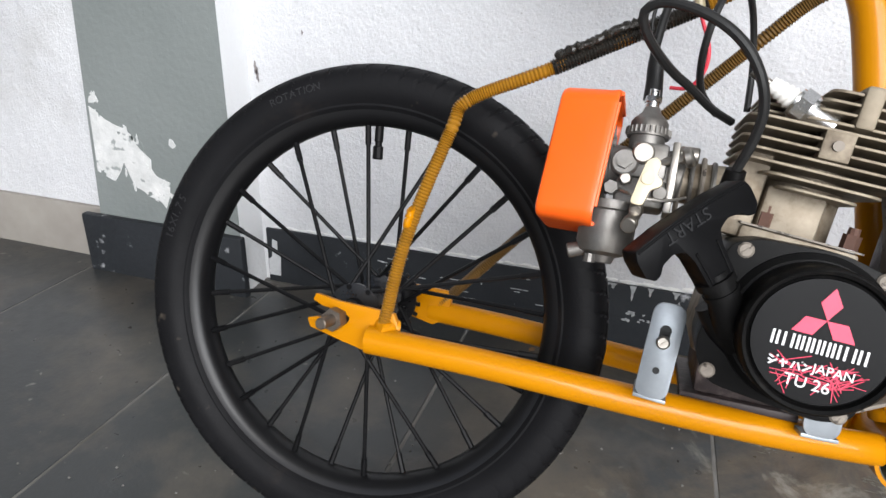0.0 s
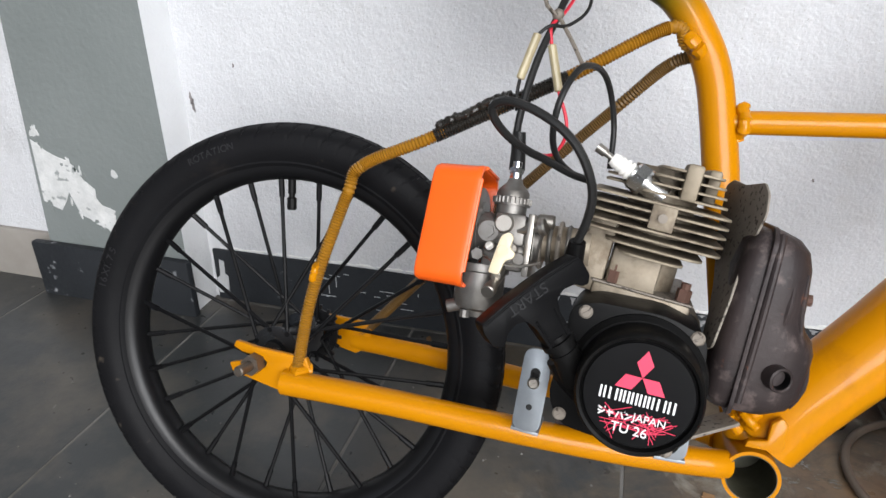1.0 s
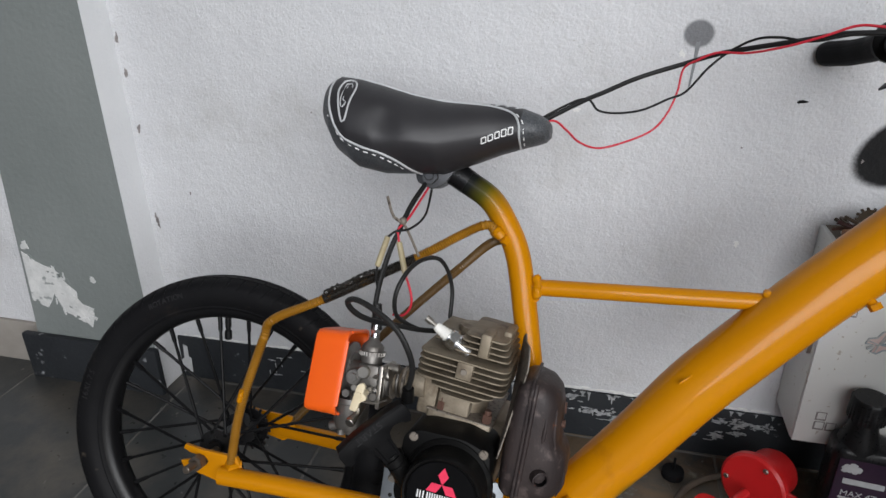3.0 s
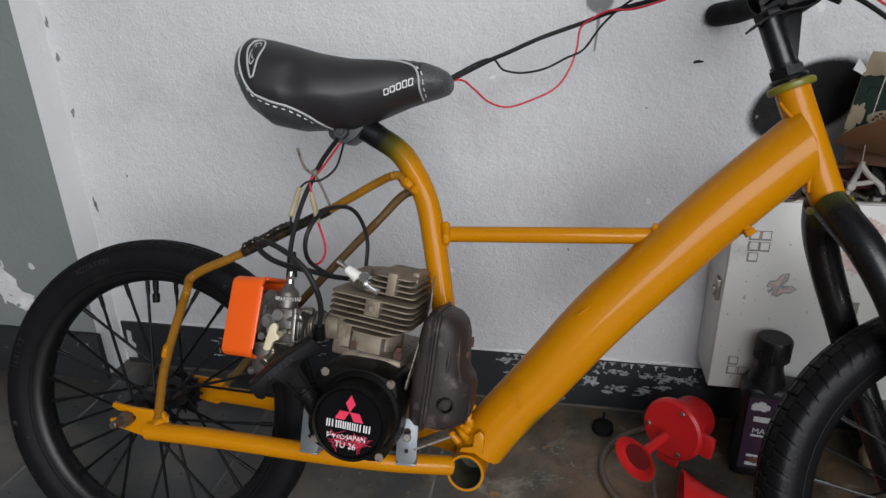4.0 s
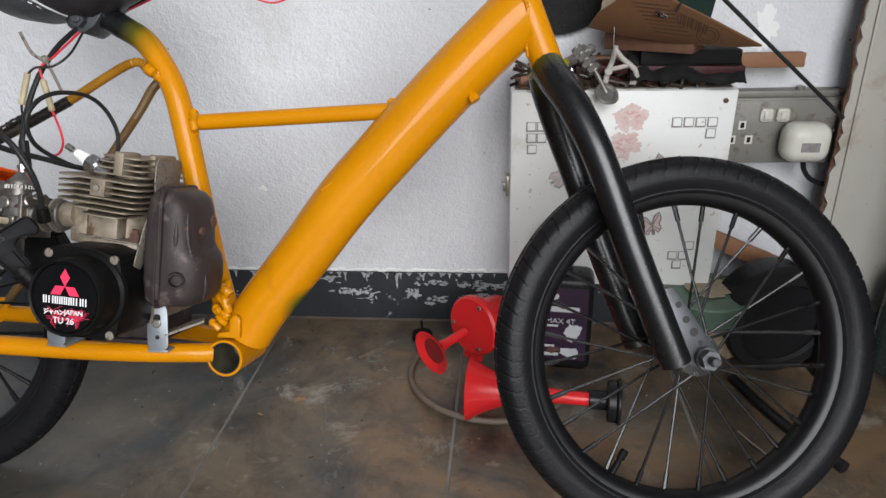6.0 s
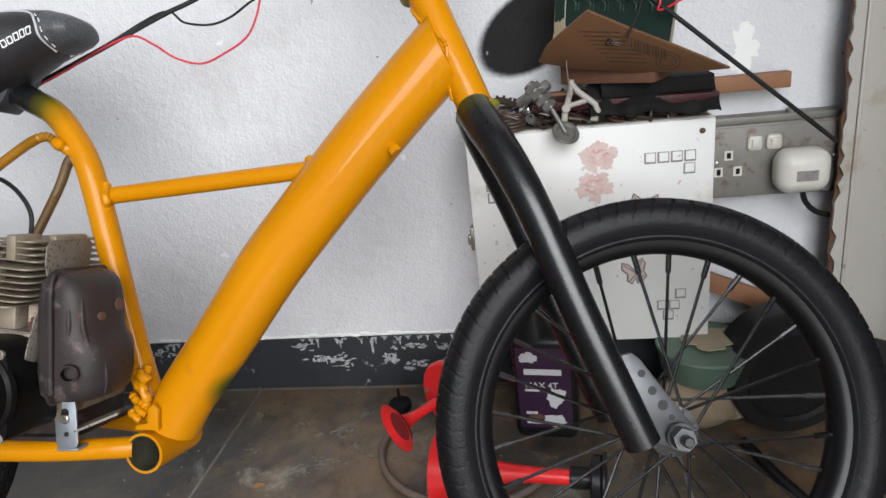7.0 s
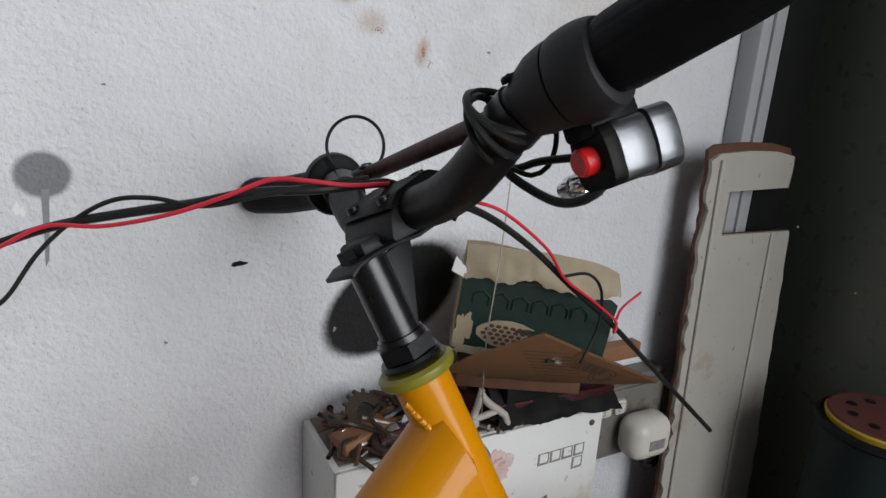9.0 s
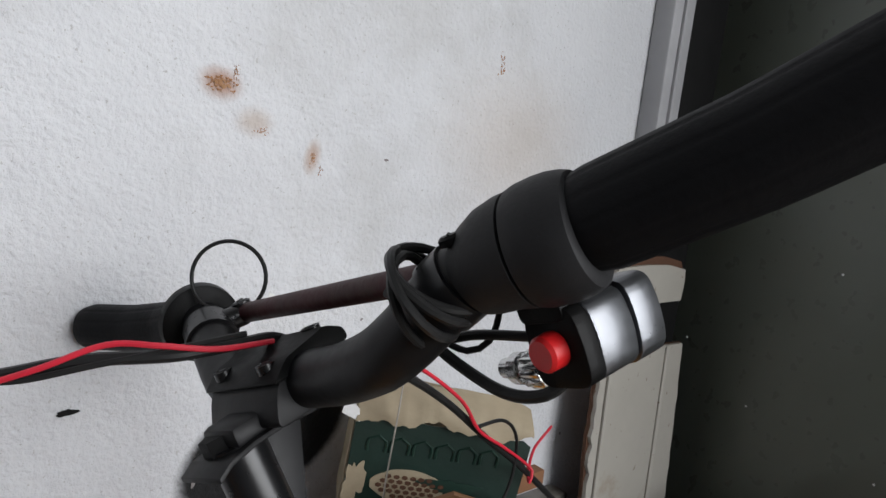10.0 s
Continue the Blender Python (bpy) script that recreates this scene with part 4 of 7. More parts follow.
part("choke_lever", join(slab(rounded([(-0.0035, -0.014), (0.0032, -0.0135), (0.0040, -0.004), (0.0085, -0.001), (0.0085, 0.0025), (0.0042, 0.004), (0.0046, 0.011), (0.001, 0.0135), (-0.0030, 0.010), (-0.0034, 0.0)], 0.002), -0.0020, 0.0020, 0.0008), pin((0.001, -0.0032, 0.001), (0.001, 0.016, 0.001), 0.0034, 12)), M_IVORY, carb, "ivory choke lever").matrix_local = pose(0.1850, -0.1130, 0.3035, 0, 12, 0)
part("carb_screw", join(screw((0.1885, -0.0925, 0.3065), 0.0036), screw((0.1735, -0.0925, 0.3065), 0.0036), pin((0.182, -0.092, 0.2935), (0.182, -0.104, 0.2875), 0.0036, 12, 0.0006), pin((0.181, -0.088, 0.322), (0.181, -0.0965, 0.322), 0.0062, 16, 0.001)), M_STEEL, carb)
part("idle_screw", join(pin((0.190, -0.089, 0.318), (0.203, -0.092, 0.322), 0.0028, 10), pin((0.203, -0.092, 0.322), (0.2075, -0.093, 0.3235), 0.0058, 14, 0.001)), M_STEEL, carb)
part("carb_link", join(tube([(0.170, -0.094, 0.300), (0.178, -0.1, 0.297), (0.195, -0.098, 0.296), (0.207, -0.094, 0.300)], 0.0009, 6), block(0.196, 0.200, -0.095, -0.055, 0.29, 0.330, 0.0006)), M_STEEL, carb)
part("body_casting", join(block(0.174, 0.1945, -0.0915, -0.080, 0.3085, 0.3290, 0.002), block(0.188, 0.201, -0.0885, -0.062, 0.299, 0.3265, 0.002), pin((0.1715, -0.082, 0.316), (0.1715, -0.0955, 0.316), 0.0078, 22, 0.0012), pin((0.1715, -0.095, 0.316), (0.1715, -0.0985, 0.316), 0.0045, 6), pin((0.1665, -0.090, 0.3005), (0.1665, -0.097, 0.3005), 0.0040, 6), pin((0.193, -0.088, 0.3005), (0.193, -0.0955, 0.3005), 0.0042, 14, 0.0006)), M_CARB, carb)
part("cap_knurl", join(*[pin((0.181 + 0.0123 * math.cos(q), -0.075 + 0.0123 * math.sin(q), 0.3362), (0.181 + 0.0123 * math.cos(q), -0.075 + 0.0123 * math.sin(q), 0.3400), 0.0009, 5) for q in [2 * math.pi * k / 26 for k in range(26)]]), M_CARB, carb)
part("fuel_nipple", join(pin((0.1830, -0.092, 0.2900), (0.1805, -0.110, 0.2800), 0.0034, 12, 0.0005), pin((0.1808, -0.108, 0.2812), (0.1800, -0.114, 0.2780), 0.0044, 12, 0.0006)), M_STEEL, carb)
part("red_gasket", moved(lathe([(0.0, 0.0), (0.0172, 0.0), (0.0176, 0.001), (0.0172, 0.0022), (0.0, 0.0022)], 28), Matrix.Translation((0.1665, -0.075, 0.2895))), M_GASKET, carb, "dull red gasket over the bowl")
carb.matrix_local = Matrix.Translation((0.184, -0.082, 0.336)) @ Matrix.Rotation(radians(-8), 4, "X") @ Matrix.Translation((-0.181, 0.075, -0.336))

# orange air filter cover: an open-sided rounded shell
def filter_ring(x, g):
    return [(x + 0.055 * z, y, z) for y, z in rounded([(-0.029 + g, -0.0400 + g), (0.029 - g, -0.0400 + g), (0.029 - g, 0.0390 - g), (-0.029 + g, 0.0390 - g)], 0.010 - g, 5)]


filt = part("air_filter_cover", loft([filter_ring(-0.0170, 0.0035), filter_ring(-0.0160, 0.0012), filter_ring(-0.0135, 0.0), filter_ring(0.0120, -0.0006), filter_ring(0.0150, -0.0012), filter_ring(0.0165, -0.0008), filter_ring(0.0165, 0.0022), filter_ring(0.0130, 0.0028), filter_ring(-0.0120, 0.0034)]), M_ORANGE, bike, "orange plastic air filter cover, open at its side")
filt.matrix_local = pose(0.1475, -0.0790, 0.3165, -11, 0, 0)
part("cover_rim", join(*[tube([(0.0170 + 0.055 * z0, y0, z0), (0.0170 + 0.055 * z1, y1, z1)], 0.0013, 8, smooth=False) for y0, z0, y1, z1 in ((-0.020, 0.0386, 0.020, 0.0386), (-0.020, -0.0396, 0.020, -0.0396), (-0.0286, -0.031, -0.0286, 0.030))]), M_ORANGE, filt)
part("filter_element", moved(lathe([(0.0, -0.010), (0.024, -0.010), (0.025, -0.008), (0.025, 0.006), (0.022, 0.008), (0.0, 0.008)], 36, "x"), Matrix.Translation((0.0, 0, 0.002))), M_MUFF, filt, "dark filter gauze inside the cover")
part("backing_disc", moved(join(lathe([(0.0, 0.012), (0.0245, 0.012), (0.0262, 0.0135), (0.0262, 0.0155), (0.0240, 0.0170), (0.0, 0.0170)], 40, "x"), *[pin((0.016, 0.017 * math.cos(q), 0.017 * math.sin(q)), (0.0195, 0.017 * math.cos(q), 0.017 * math.sin(q)), 0.0026, 10) for q in (0.6, 2.6, 4.2)]), Matrix.Translation((0.0, 0, 0.002))), M_CARB, filt, "dull round backing plate")

# pull handle: a flat T bar with hooked ends on a stem that meets the rope outlet
HU = Vector((0.654, 0.444, 0.613)).normalized()
HV = (Vector((0.46, 0.23, -0.86)) - HU * Vector((0.46, 0.23, -0.86)).dot(HU)).normalized()
HN = HU.cross(HV)
HM = Matrix.Translation((0.2128, -0.1455, 0.2878)) @ Matrix((-HU, HN, HV)).transposed().to_4x4()
half = [(0.0, -0.0098), (0.016, -0.0096), (0.0335, -0.0078), (0.0352, -0.003), (0.0350, 0.0060), (0.0315, 0.0102), (0.0275, 0.0092), (0.0245, 0.0056), (0.0170, 0.0038), (0.0110, 0.0064), (0.0088, 0.013), (0.0078, 0.030)]
HB = rounded(half + [(-x, z) for x, z in reversed(half[1:])], 0.0012, 3)
handle = part("pull_handle", moved(slab(HB, -0.0068, 0.0068, 0.0020), HM), M_HANDLE, bike, "black plastic starter pull handle")
part("handle_rim", moved(join(tube([(-0.0330, -0.0070, -0.0068), (0.0, -0.0070, -0.0086), (0.0330, -0.0070, -0.0068)], 0.0008, 8), tube([(-0.0065, -0.0070, 0.010), (-0.0056, -0.0070, 0.028)], 0.0007, 8), tube([(0.0065, -0.0070, 0.010), (0.0056, -0.0070, 0.028)], 0.0007, 8)), HM), M_HANDLE, handle)
word = moved(letters("START", 0.0092, 0.0004), HM @ Matrix.Translation((0.004, -0.0071, -0.0046)))
part("moulded_lettering", word, M_LETTER, handle, "raised lettering reading START")
part("handle_neck", moved(join(tube([(0, 0, 0.026), (0, 0, 0.040), (0.001, 0.005, 0.060)], lambda s: 0.0078 + 0.0018 * s, 20), tube([(0, 0, 0.0285), (0, 0, 0.0325)], 0.0102, 22, smooth=False), tube([(0, 0, 0.0365), (0, 0, 0.0385)], 0.0094, 22, smooth=False)), HM), M_BLACKPL, handle)

# muffler and heat shield
def across(outline, x0, x1, bevel):
    """A plate like slab(), but its outline lies in (y, z) and it spans x0 to x1."""
    v, f = slab(outline, x0, x1, bevel)
    return [(p[1], p[0], p[2]) for p in v], [tuple(reversed(q)) for q in f]


MUFF = pose(0.3372, -0.068, 0.2845, 0, 5.5, 0)


def half_shell(levels, way, power):
    """One pressed half of the muffler: (height, bulge, half depth) from the bottom up, bulging to one side of its seam."""
    rings = []
    for z, bulge, deep in levels:
        ring = []
        for k in range(25):
            a = math.pi * (k / 24 - 0.5)
            c, q = math.cos(a), math.sin(a)
            ring.append((way * bulge * max(c, 0) ** power, math.copysign(abs(q) ** power, q) * deep, z))
        rings.append(ring if way > 0 else ring[::-1])
    return moved(loft(rings), MUFF)


muffler = part("muffler", half_shell([(-0.0575, 0.012, 0.020), (-0.0555, 0.028, 0.029), (-0.050, 0.0375, 0.0335), (-0.042, 0.0415, 0.035), (-0.028, 0.0430, 0.0355), (-0.014, 0.0425, 0.0355), (-0.007, 0.0400, 0.0355), (-0.001, 0.0345, 0.0355), (0.005, 0.0318, 0.0355), (0.020, 0.0305, 0.0355), (0.036, 0.0285, 0.035), (0.046, 0.0250, 0.0335), (0.052, 0.0185, 0.030), (0.0555, 0.008, 0.022)], 1, 0.72), M_MUFF, bike, "scorched brown steel muffler")
part("muffler_shell", half_shell([(-0.0575, 0.006, 0.021), (-0.0555, 0.012, 0.030), (-0.050, 0.0160, 0.0345), (-0.03, 0.0175, 0.0365), (0.0, 0.0175, 0.0365), (0.03, 0.0165, 0.0365), (0.047, 0.0140, 0.034), (0.0525, 0.010, 0.030), (0.0555, 0.005, 0.022)], -1, 0.5), M_MUFF, muffler, "inner half of the muffler")
part("muffler_seam", moved(across(rounded([(-0.0385, -0.0520), (-0.034, -0.0585), (0.030, -0.0585), (0.037, -0.052), (0.037, 0.050), (0.030, 0.0575), (-0.030, 0.0575), (-0.0385, 0.050)], 0.006), -0.0014, 0.0014, 0.0006), MUFF), M_MUFF, muffler, "folded seam round the muffler")
part("muffler_bead", moved(tube([(0.0030, -0.0372, -0.048), (0.0034, -0.0378, 0.0), (0.0030, -0.0372, 0.042), (0.003, -0.033, 0.0535)], 0.0024, 10), MUFF), M_MUFF, muffler)
for crease in ([(0.0235, -0.0262, 0.034), (0.0250, -0.0262, 0.010), (0.0300, -0.0245, -0.006), (0.0365, -0.0190, -0.012)], [(0.0385, -0.018, -0.016), (0.0400, -0.016, -0.036), (0.037, -0.015, -0.050)], [(0.016, -0.0318, -0.004), (0.0165, -0.0320, 0.014), (0.016, -0.0316, 0.030)]):
    part("muffler_crease", moved(tube(crease, lambda q: 0.0019 * (0.3 + math.sin(q * math.pi)), 8), MUFF), M_MUFF, muffler)
OA, OB = Vector((0.3475, -0.0880, 0.2555)), Vector((0.3565, -0.1075, 0.2545))
OM = Matrix.Translation(OB) @ (OA - OB).to_track_quat("Y", "Z").to_matrix().to_4x4()
part("outlet_pipe", moved(lathe([(0.0058, 0.010), (0.0058, 0.0), (0.0066, -0.0006), (0.0076, 0.0), (0.0078, 0.012), (0.0092, 0.018), (0.0115, 0.021)], 28, "y"), OM), M_MUFF, muffler, "short dark outlet stub")
part("outlet_bore", moved(lathe([(0.0, 0.0095), (0.0057, 0.0095), (0.0057, 0.0004)], 24, "y"), OM), M_DECAL, muffler)
part("muffler_bolt", join(hexnut((0.3610, -0.0790, 0.2985), (0.3675, -0.0795, 0.299), 0.0062), pin((0.3655, -0.0793, 0.299), (0.3715, -0.0797, 0.299), 0.0036, 10)), M_RUST, muffler, "rusty muffler bolt")
part("muffler_bolt", join(hexnut((0.3640, -0.0560, 0.306), (0.3705, -0.0560, 0.306), 0.0058)), M_RUST, muffler, "rusty muffler bolt")
sh = across(rounded([(-0.109, 0.268), (-0.094, 0.262), (-0.062, 0.300), (-0.032, 0.332), (-0.025, 0.362), (-0.034, 0.3665), (-0.060, 0.364), (-0.088, 0.3665), (-0.096, 0.361), (-0.099, 0.348), (-0.093, 0.330), (-0.096, 0.318), (-0.103, 0.300)], 0.003), 0.0, 0.0014, 0.0003)
bent = []
for x, y, z in sh[0]:
    bent.append((0.3172 + x + 0.193 * (z - 0.2694) - 0.17 * (y + 0.10) + 0.0022 * math.sin((z - 0.26) * 45 + y * 20) + 0.0006 * math.sin(y * 170 + z * 90), y, z))
part("heat_shield", (bent, sh[1]), M_SHIELD, muffler, "bent bare metal heat shield")

# engine brackets on the stays
def bracket(x0, x1, y, z0, z1, lean, label, yaw=0):
    m = Matrix.Translation(((x0 + x1) / 2, y, z0)) @ Matrix.Rotation(radians(yaw), 4, "Z") @ Matrix.Rotation(radians(lean), 4, "Y")
    w, h = (x1 - x0) / 2, z1 - z0
    b = part("engine_bracket", moved(join(slab(rounded([(-w, 0), (w, 0), (w, h), (-w, h)], w * 0.8), -0.0012, 0.0012, 0.0004), block(-w, w, -0.0012, 0.030, -0.0012, 0.0012, 0.0004)), m), M_ZINC, bike, label)
    part("bracket_slot", moved(join(pin((0, -0.0016, h * 0.72), (0, -0.0004, h * 0.72), w * 0.36, 14), block(-w * 0.33, w * 0.33, -0.0016, -0.0004, h * 0.55, h * 0.72), pin((0, -0.0016, h * 0.3), (0, -0.0004, h * 0.3), w * 0.22, 12)), m), M_CABLE, b)
    part("bracket_bolt", moved(screw((0, -0.0012, h * 0.60), w * 0.42), m), M_STEEL, b)


bracket(0.200, 0.2195, -0.078, 0.180, 0.240, 4, "galvanised angle bracket with slot")
bracket(0.2975, 0.3185, -0.0600, 0.1735, 0.222, 1, "galvanised angle bracket under the muffler", 6)
part("bracket_arm", moved(block(0.0, 0.040, -0.010, 0.010, -0.0012, 0.0012, 0.0004), pose(0.312, -0.052, 0.190, 0, -18, 24)), M_SHIELD, bike, "dull steel arm behind the bracket")
# added foot, coloured dark to stand for the shaded gap below the engine
part("engine_foot", join(block(0.228, 0.298, -0.05, 0.05, 0.1765, 0.1815, 0.001), block(0.236, 0.290, -0.044, 0.044, 0.181, 0.206, 0.003)), M_MUFF, bike, "added engine foot on the stays, dark for the shaded gap there")

# ---- saddle ----
SADDLE_RAW = [(0.064, 0.572, 0.602, 0.026), (0.069, 0.553, 0.612, 0.046), (0.082, 0.536, 0.6175, 0.057), (0.105, 0.5235, 0.6150, 0.063), (0.135, 0.5195, 0.6090, 0.063), (0.170, 0.5215, 0.6015, 0.057), (0.205, 0.5300, 0.5975, 0.049), (0.240, 0.5420, 0.5975, 0.041), (0.270, 0.5530, 0.5970, 0.034), (0.295, 0.5605, 0.5945, 0.031), (0.312, 0.5650, 0.5900, 0.028), (0.321, 0.5680, 0.5860, 0.0225), (0.3255, 0.5720, 0.5815, 0.014)]

SADDLE = [(0.318 - (0.318 - x) * 0.85, lo - 0.0145 + (0.007 if x < 0.2 else 0.0), hi - 0.0105, w) for x, lo, hi, w in SADDLE_RAW]


def saddle_at(x):
    for a, b in zip(SADDLE, SADDLE[1:]):
        if x <= b[0] or b is SADDLE[-1]:
            t = min(max((x - a[0]) / (b[0] - a[0]), 0), 1)
            return [a[i] + (b[i] - a[i]) * t for i in range(4)]


def saddle_point(x, ang, lift=0.0):
    """A point of the saddle's skin; ang 0 is its near side, 90 its top."""
    _, lo, hi, w = saddle_at(x)
    c, s = math.cos(radians(ang)), math.sin(radians(ang))
    e = lambda v, k: math.copysign(abs(v) ** k, v)
    mid = lo + (hi - lo) * 0.40
    h = (hi - mid) if s > 0 else (mid - lo)
    ww = w * (1.0 - 0.22 * max(0, -s))
    ww -= 0.0042 * math.exp(-((x - 0.172) / 0.014) ** 2 - ((s - 0.28) / 0.30) ** 2) - 0.0022 * math.exp(-((x - 0.205) / 0.020) ** 2 - ((s - 0.05) / 0.4) ** 2)
    return Vector((x, -(ww + lift) * e(c, 0.75), mid + (h + lift) * e(s, 0.85)))


vs, fs, sl = [], [], []
N, stations = 88, []
for a, b in zip(SADDLE, SADDLE[1:]):
    stations += [a[0] + (b[0] - a[0]) * k / 8 for k in range(8)]
stations.append(SADDLE[-1][0])
for x in stations:
    vs += [saddle_point(x, 360 * k / N) for k in range(N)]
for i in range(len(stations) - 1):
    for k in range(N):
        fs.append((i * N + k, i * N + (k + 1) % N, (i + 1) * N + (k + 1) % N, (i + 1) * N + k))
fs.append(tuple(range(N)))
fs.append(tuple(range((len(stations) - 1) * N, len(stations) * N)))
saddle = new("saddle", mesh_of("saddle", (vs, fs), [M_LEATHER, M_CARBON], sharp=60))
saddle.parent = bike
saddle.location = (0.003, -0.018, -0.002)
tagged(saddle, "black vinyl saddle with pale piping and grey side panels")
PANEL = [(0.1135, 62), (0.1142, 35), (0.1190, 8), (0.1310, -10), (0.1500, -17), (0.1700, -22), (0.1850, -36), (0.1950, -58), (0.2010, -82)]
for i, p in enumerate(saddle.data.polygons):
    a = 360 * (i % N + 0.5) / N
    a = a - 360 if a > 270 else a
    a = a if a <= 90 else 180 - a
    x = p.center.x
    edge = next((a0 + (a1 - a0) * (x - x0) / (x1 - x0) for (x0, a0), (x1, a1) in zip(PANEL, PANEL[1:]) if x0 <= x <= x1), 90 if x < 0.12 else -90)
    p.material_index = 1 if x > 0.299 or a < edge or a > 74 and 0.128 < x else 0


def skin_line(pairs, r, material, name="piping", side=1, dashed=False):
    path = smooth_path([saddle_point(x, a if side > 0 else 180 - a, r * 0.4) for x, a in pairs], 0.002)
    if dashed:
        shape = join(*[tube(path[i:i + 3], r, 5, smooth=False) for i in range(0, len(path) - 3, 4)])
    else:
        shape = tube(path, r, 6, smooth=False)
    return part(name, shape, material, saddle)


for side in (1, -1):
    skin_line(PANEL, 0.0012, M_GREYPRINT, side=side)
    skin_line([(0.1165, 2), (0.1310, -16), (0.1500, -24), (0.1680, -29), (0.1815, -44), (0.1900, -66)], 0.0006, M_PRINT, "stitching", side, True)
    skin_line([(0.298, -75), (0.298, -20), (0.2965, 15), (0.288, 42), (0.265, 60), (0.225, 70), (0.19, 74), (0.155, 73), (0.128, 70), (0.1165, 66)], 0.0011, M_GREYPRINT, side=side)
    skin_line([(0.302, -60), (0.302, -15), (0.300, 18), (0.292, 42)], 0.0006, M_PRINT, "stitching", side, True)
    for x in (0.262, 0.272, 0.282, 0.291):
        skin_line([(x, 62), (x + 0.004, 75), (x + 0.002, 90)], 0.0008, M_GREYPRINT, "rib", side)


def emblem_line(pts, r):
    """A line of the emblem on the saddle's rear flank, in its own small places."""
    return tube(smooth_path([saddle_point(0.1325 + u * 0.0088, 32 + v * 23, r * 0.4) for u, v in pts], 0.002), r, 6, smooth=False)


part("emblem", join(emblem_line([(-0.75, 0.85), (-0.9, 0.1), (-0.5, -0.7), (0.1, -1.25), (0.45, -1.15), (0.75, -0.3), (0.95, 0.6), (0.5, 1.08), (-0.3, 1.1), (-0.75, 0.85)], 0.0010), emblem_line([(-0.30, 0.72), (-0.40, -0.2), (-0.2, -0.66), (0.22, -0.5), (0.45, 0.72), (-0.30, 0.72)], 0.0006), emblem_line([(-0.05, 0.6), (-0.10, -0.3), (0.12, -0.35)], 0.0005)), M_GREYPRINT, saddle, "pale oval emblem")
marks = []
for k in range(5):
    x, a0, a1 = 0.2640 + k * 0.0060, -5 + 2.6 * k, -17 + 2.6 * k
    for q0, q1 in (((x, a0), (x, a1)), ((x + 0.0040, a0 + 1.5), (x + 0.0040, a1 + 1.5)), ((x, a0), (x + 0.0040, a0 + 1.5)), ((x, a1), (x + 0.0040, a1 + 1.5))):
        marks.append(tube([saddle_point(*q0, 0.0002), saddle_point(*q1, 0.0002)], 0.00065, 5, smooth=False))
part("print", join(*marks), M_PRINT, saddle, "pale marks of lettering")
part("saddle_clamp", join(slab(rounded([(0.190, 0.532), (0.196, 0.504), (0.212, 0.497), (0.226, 0.505), (0.246, 0.533)], 0.004), -0.017, 0.017, 0.002), hexnut((0.211, -0.024, 0.511), (0.211, -0.016, 0.511), 0.0085), pin((0.211, -0.027, 0.511), (0.211, 0.021, 0.511), 0.0048, 12, 0.001), tube([(0.13, -0.018, 0.528), (0.2, -0.02, 0.524), (0.27, -0.012, 0.545)], 0.0035, 8)), M_ZINC2, bike, "grey steel saddle clamp")
part("seat_tube_end", tube([(0.247, 0, 0.5068), (0.236, 0, 0.513), (0.226, 0, 0.5175)], 0.0131, 24), M_BLACK, bike, "black oversprayed end of the seat tube")

# ---- stem and handlebar ----
part("stem_quill", join(tube([steer(-0.118, 0, 0), steer(-0.184, 0, 0)], 0.0112, 24, smooth=False)), M_BLACK, bike, "black steerer tube")
gm = Matrix.Translation(HEAD_LOW) @ Matrix((steer(0, 1, 0) - steer(0, 0, 0), steer(0, 0, 1) - steer(0, 0, 0), steer(-1, 0, 0) - steer(0, 0, 0))).transposed().to_4x4()
part("stem_gusset", moved(slab([(0.009, 0.178), (0.032, 0.182), (0.012, 0.135)], -0.0015, 0.0015, 0.0004), gm), M_BAR, bike, "black triangular gusset")
FLANGE = [(-0.0185, 0.1785), (-0.012, 0.1815), (0.0, 0.1828), (0.014, 0.1825), (0.028, 0.1805), (0.040, 0.1815), (0.050, 0.1855)]
strip = [(f, h + 0.0011) for f, h in FLANGE] + [(f, h - 0.0011) for f, h in reversed(FLANGE)]
part("stem_flange", moved(slab(strip, -0.0145, 0.0145, 0.0004), gm), M_BAR, bike, "black bent plate under the stem")
part("flange_bolt", hexnut(steer(-0.183, -0.006, 0.002), steer(-0.1895, -0.006, 0.002), 0.0062), M_BLACKPL, bike)

# the riser bar's line: across (near side negative), below the head tube along its axis, ahead of it
BAR = [(0.20, -0.2420, 0.0420), (0.19, -0.2395, 0.0455), (0.16, -0.2300, 0.0545), (0.13, -0.2248, 0.0600), (0.11, -0.2238, 0.0605), (0.095, -0.2228, 0.0585), (0.08, -0.2195, 0.0535), (0.065, -0.2125, 0.0445), (0.05, -0.2040, 0.0357), (0.035, -0.1970, 0.0285), (0.02, -0.1945, 0.0260), (0.0, -0.1945, 0.0260), (-0.02, -0.1948, 0.0260), (-0.045, -0.1955, 0.0245), (-0.065, -0.1985, 0.0215), (-0.08, -0.2025, 0.0205), (-0.095, -0.2095, 0.0235), (-0.11, -0.2178, 0.0272), (-0.13, -0.2240, 0.0318), (-0.16, -0.2250, 0.0366), (-0.20, -0.2295, 0.0444), (-0.24, -0.2365, 0.0524), (-0.27, -0.2410, 0.0580)]


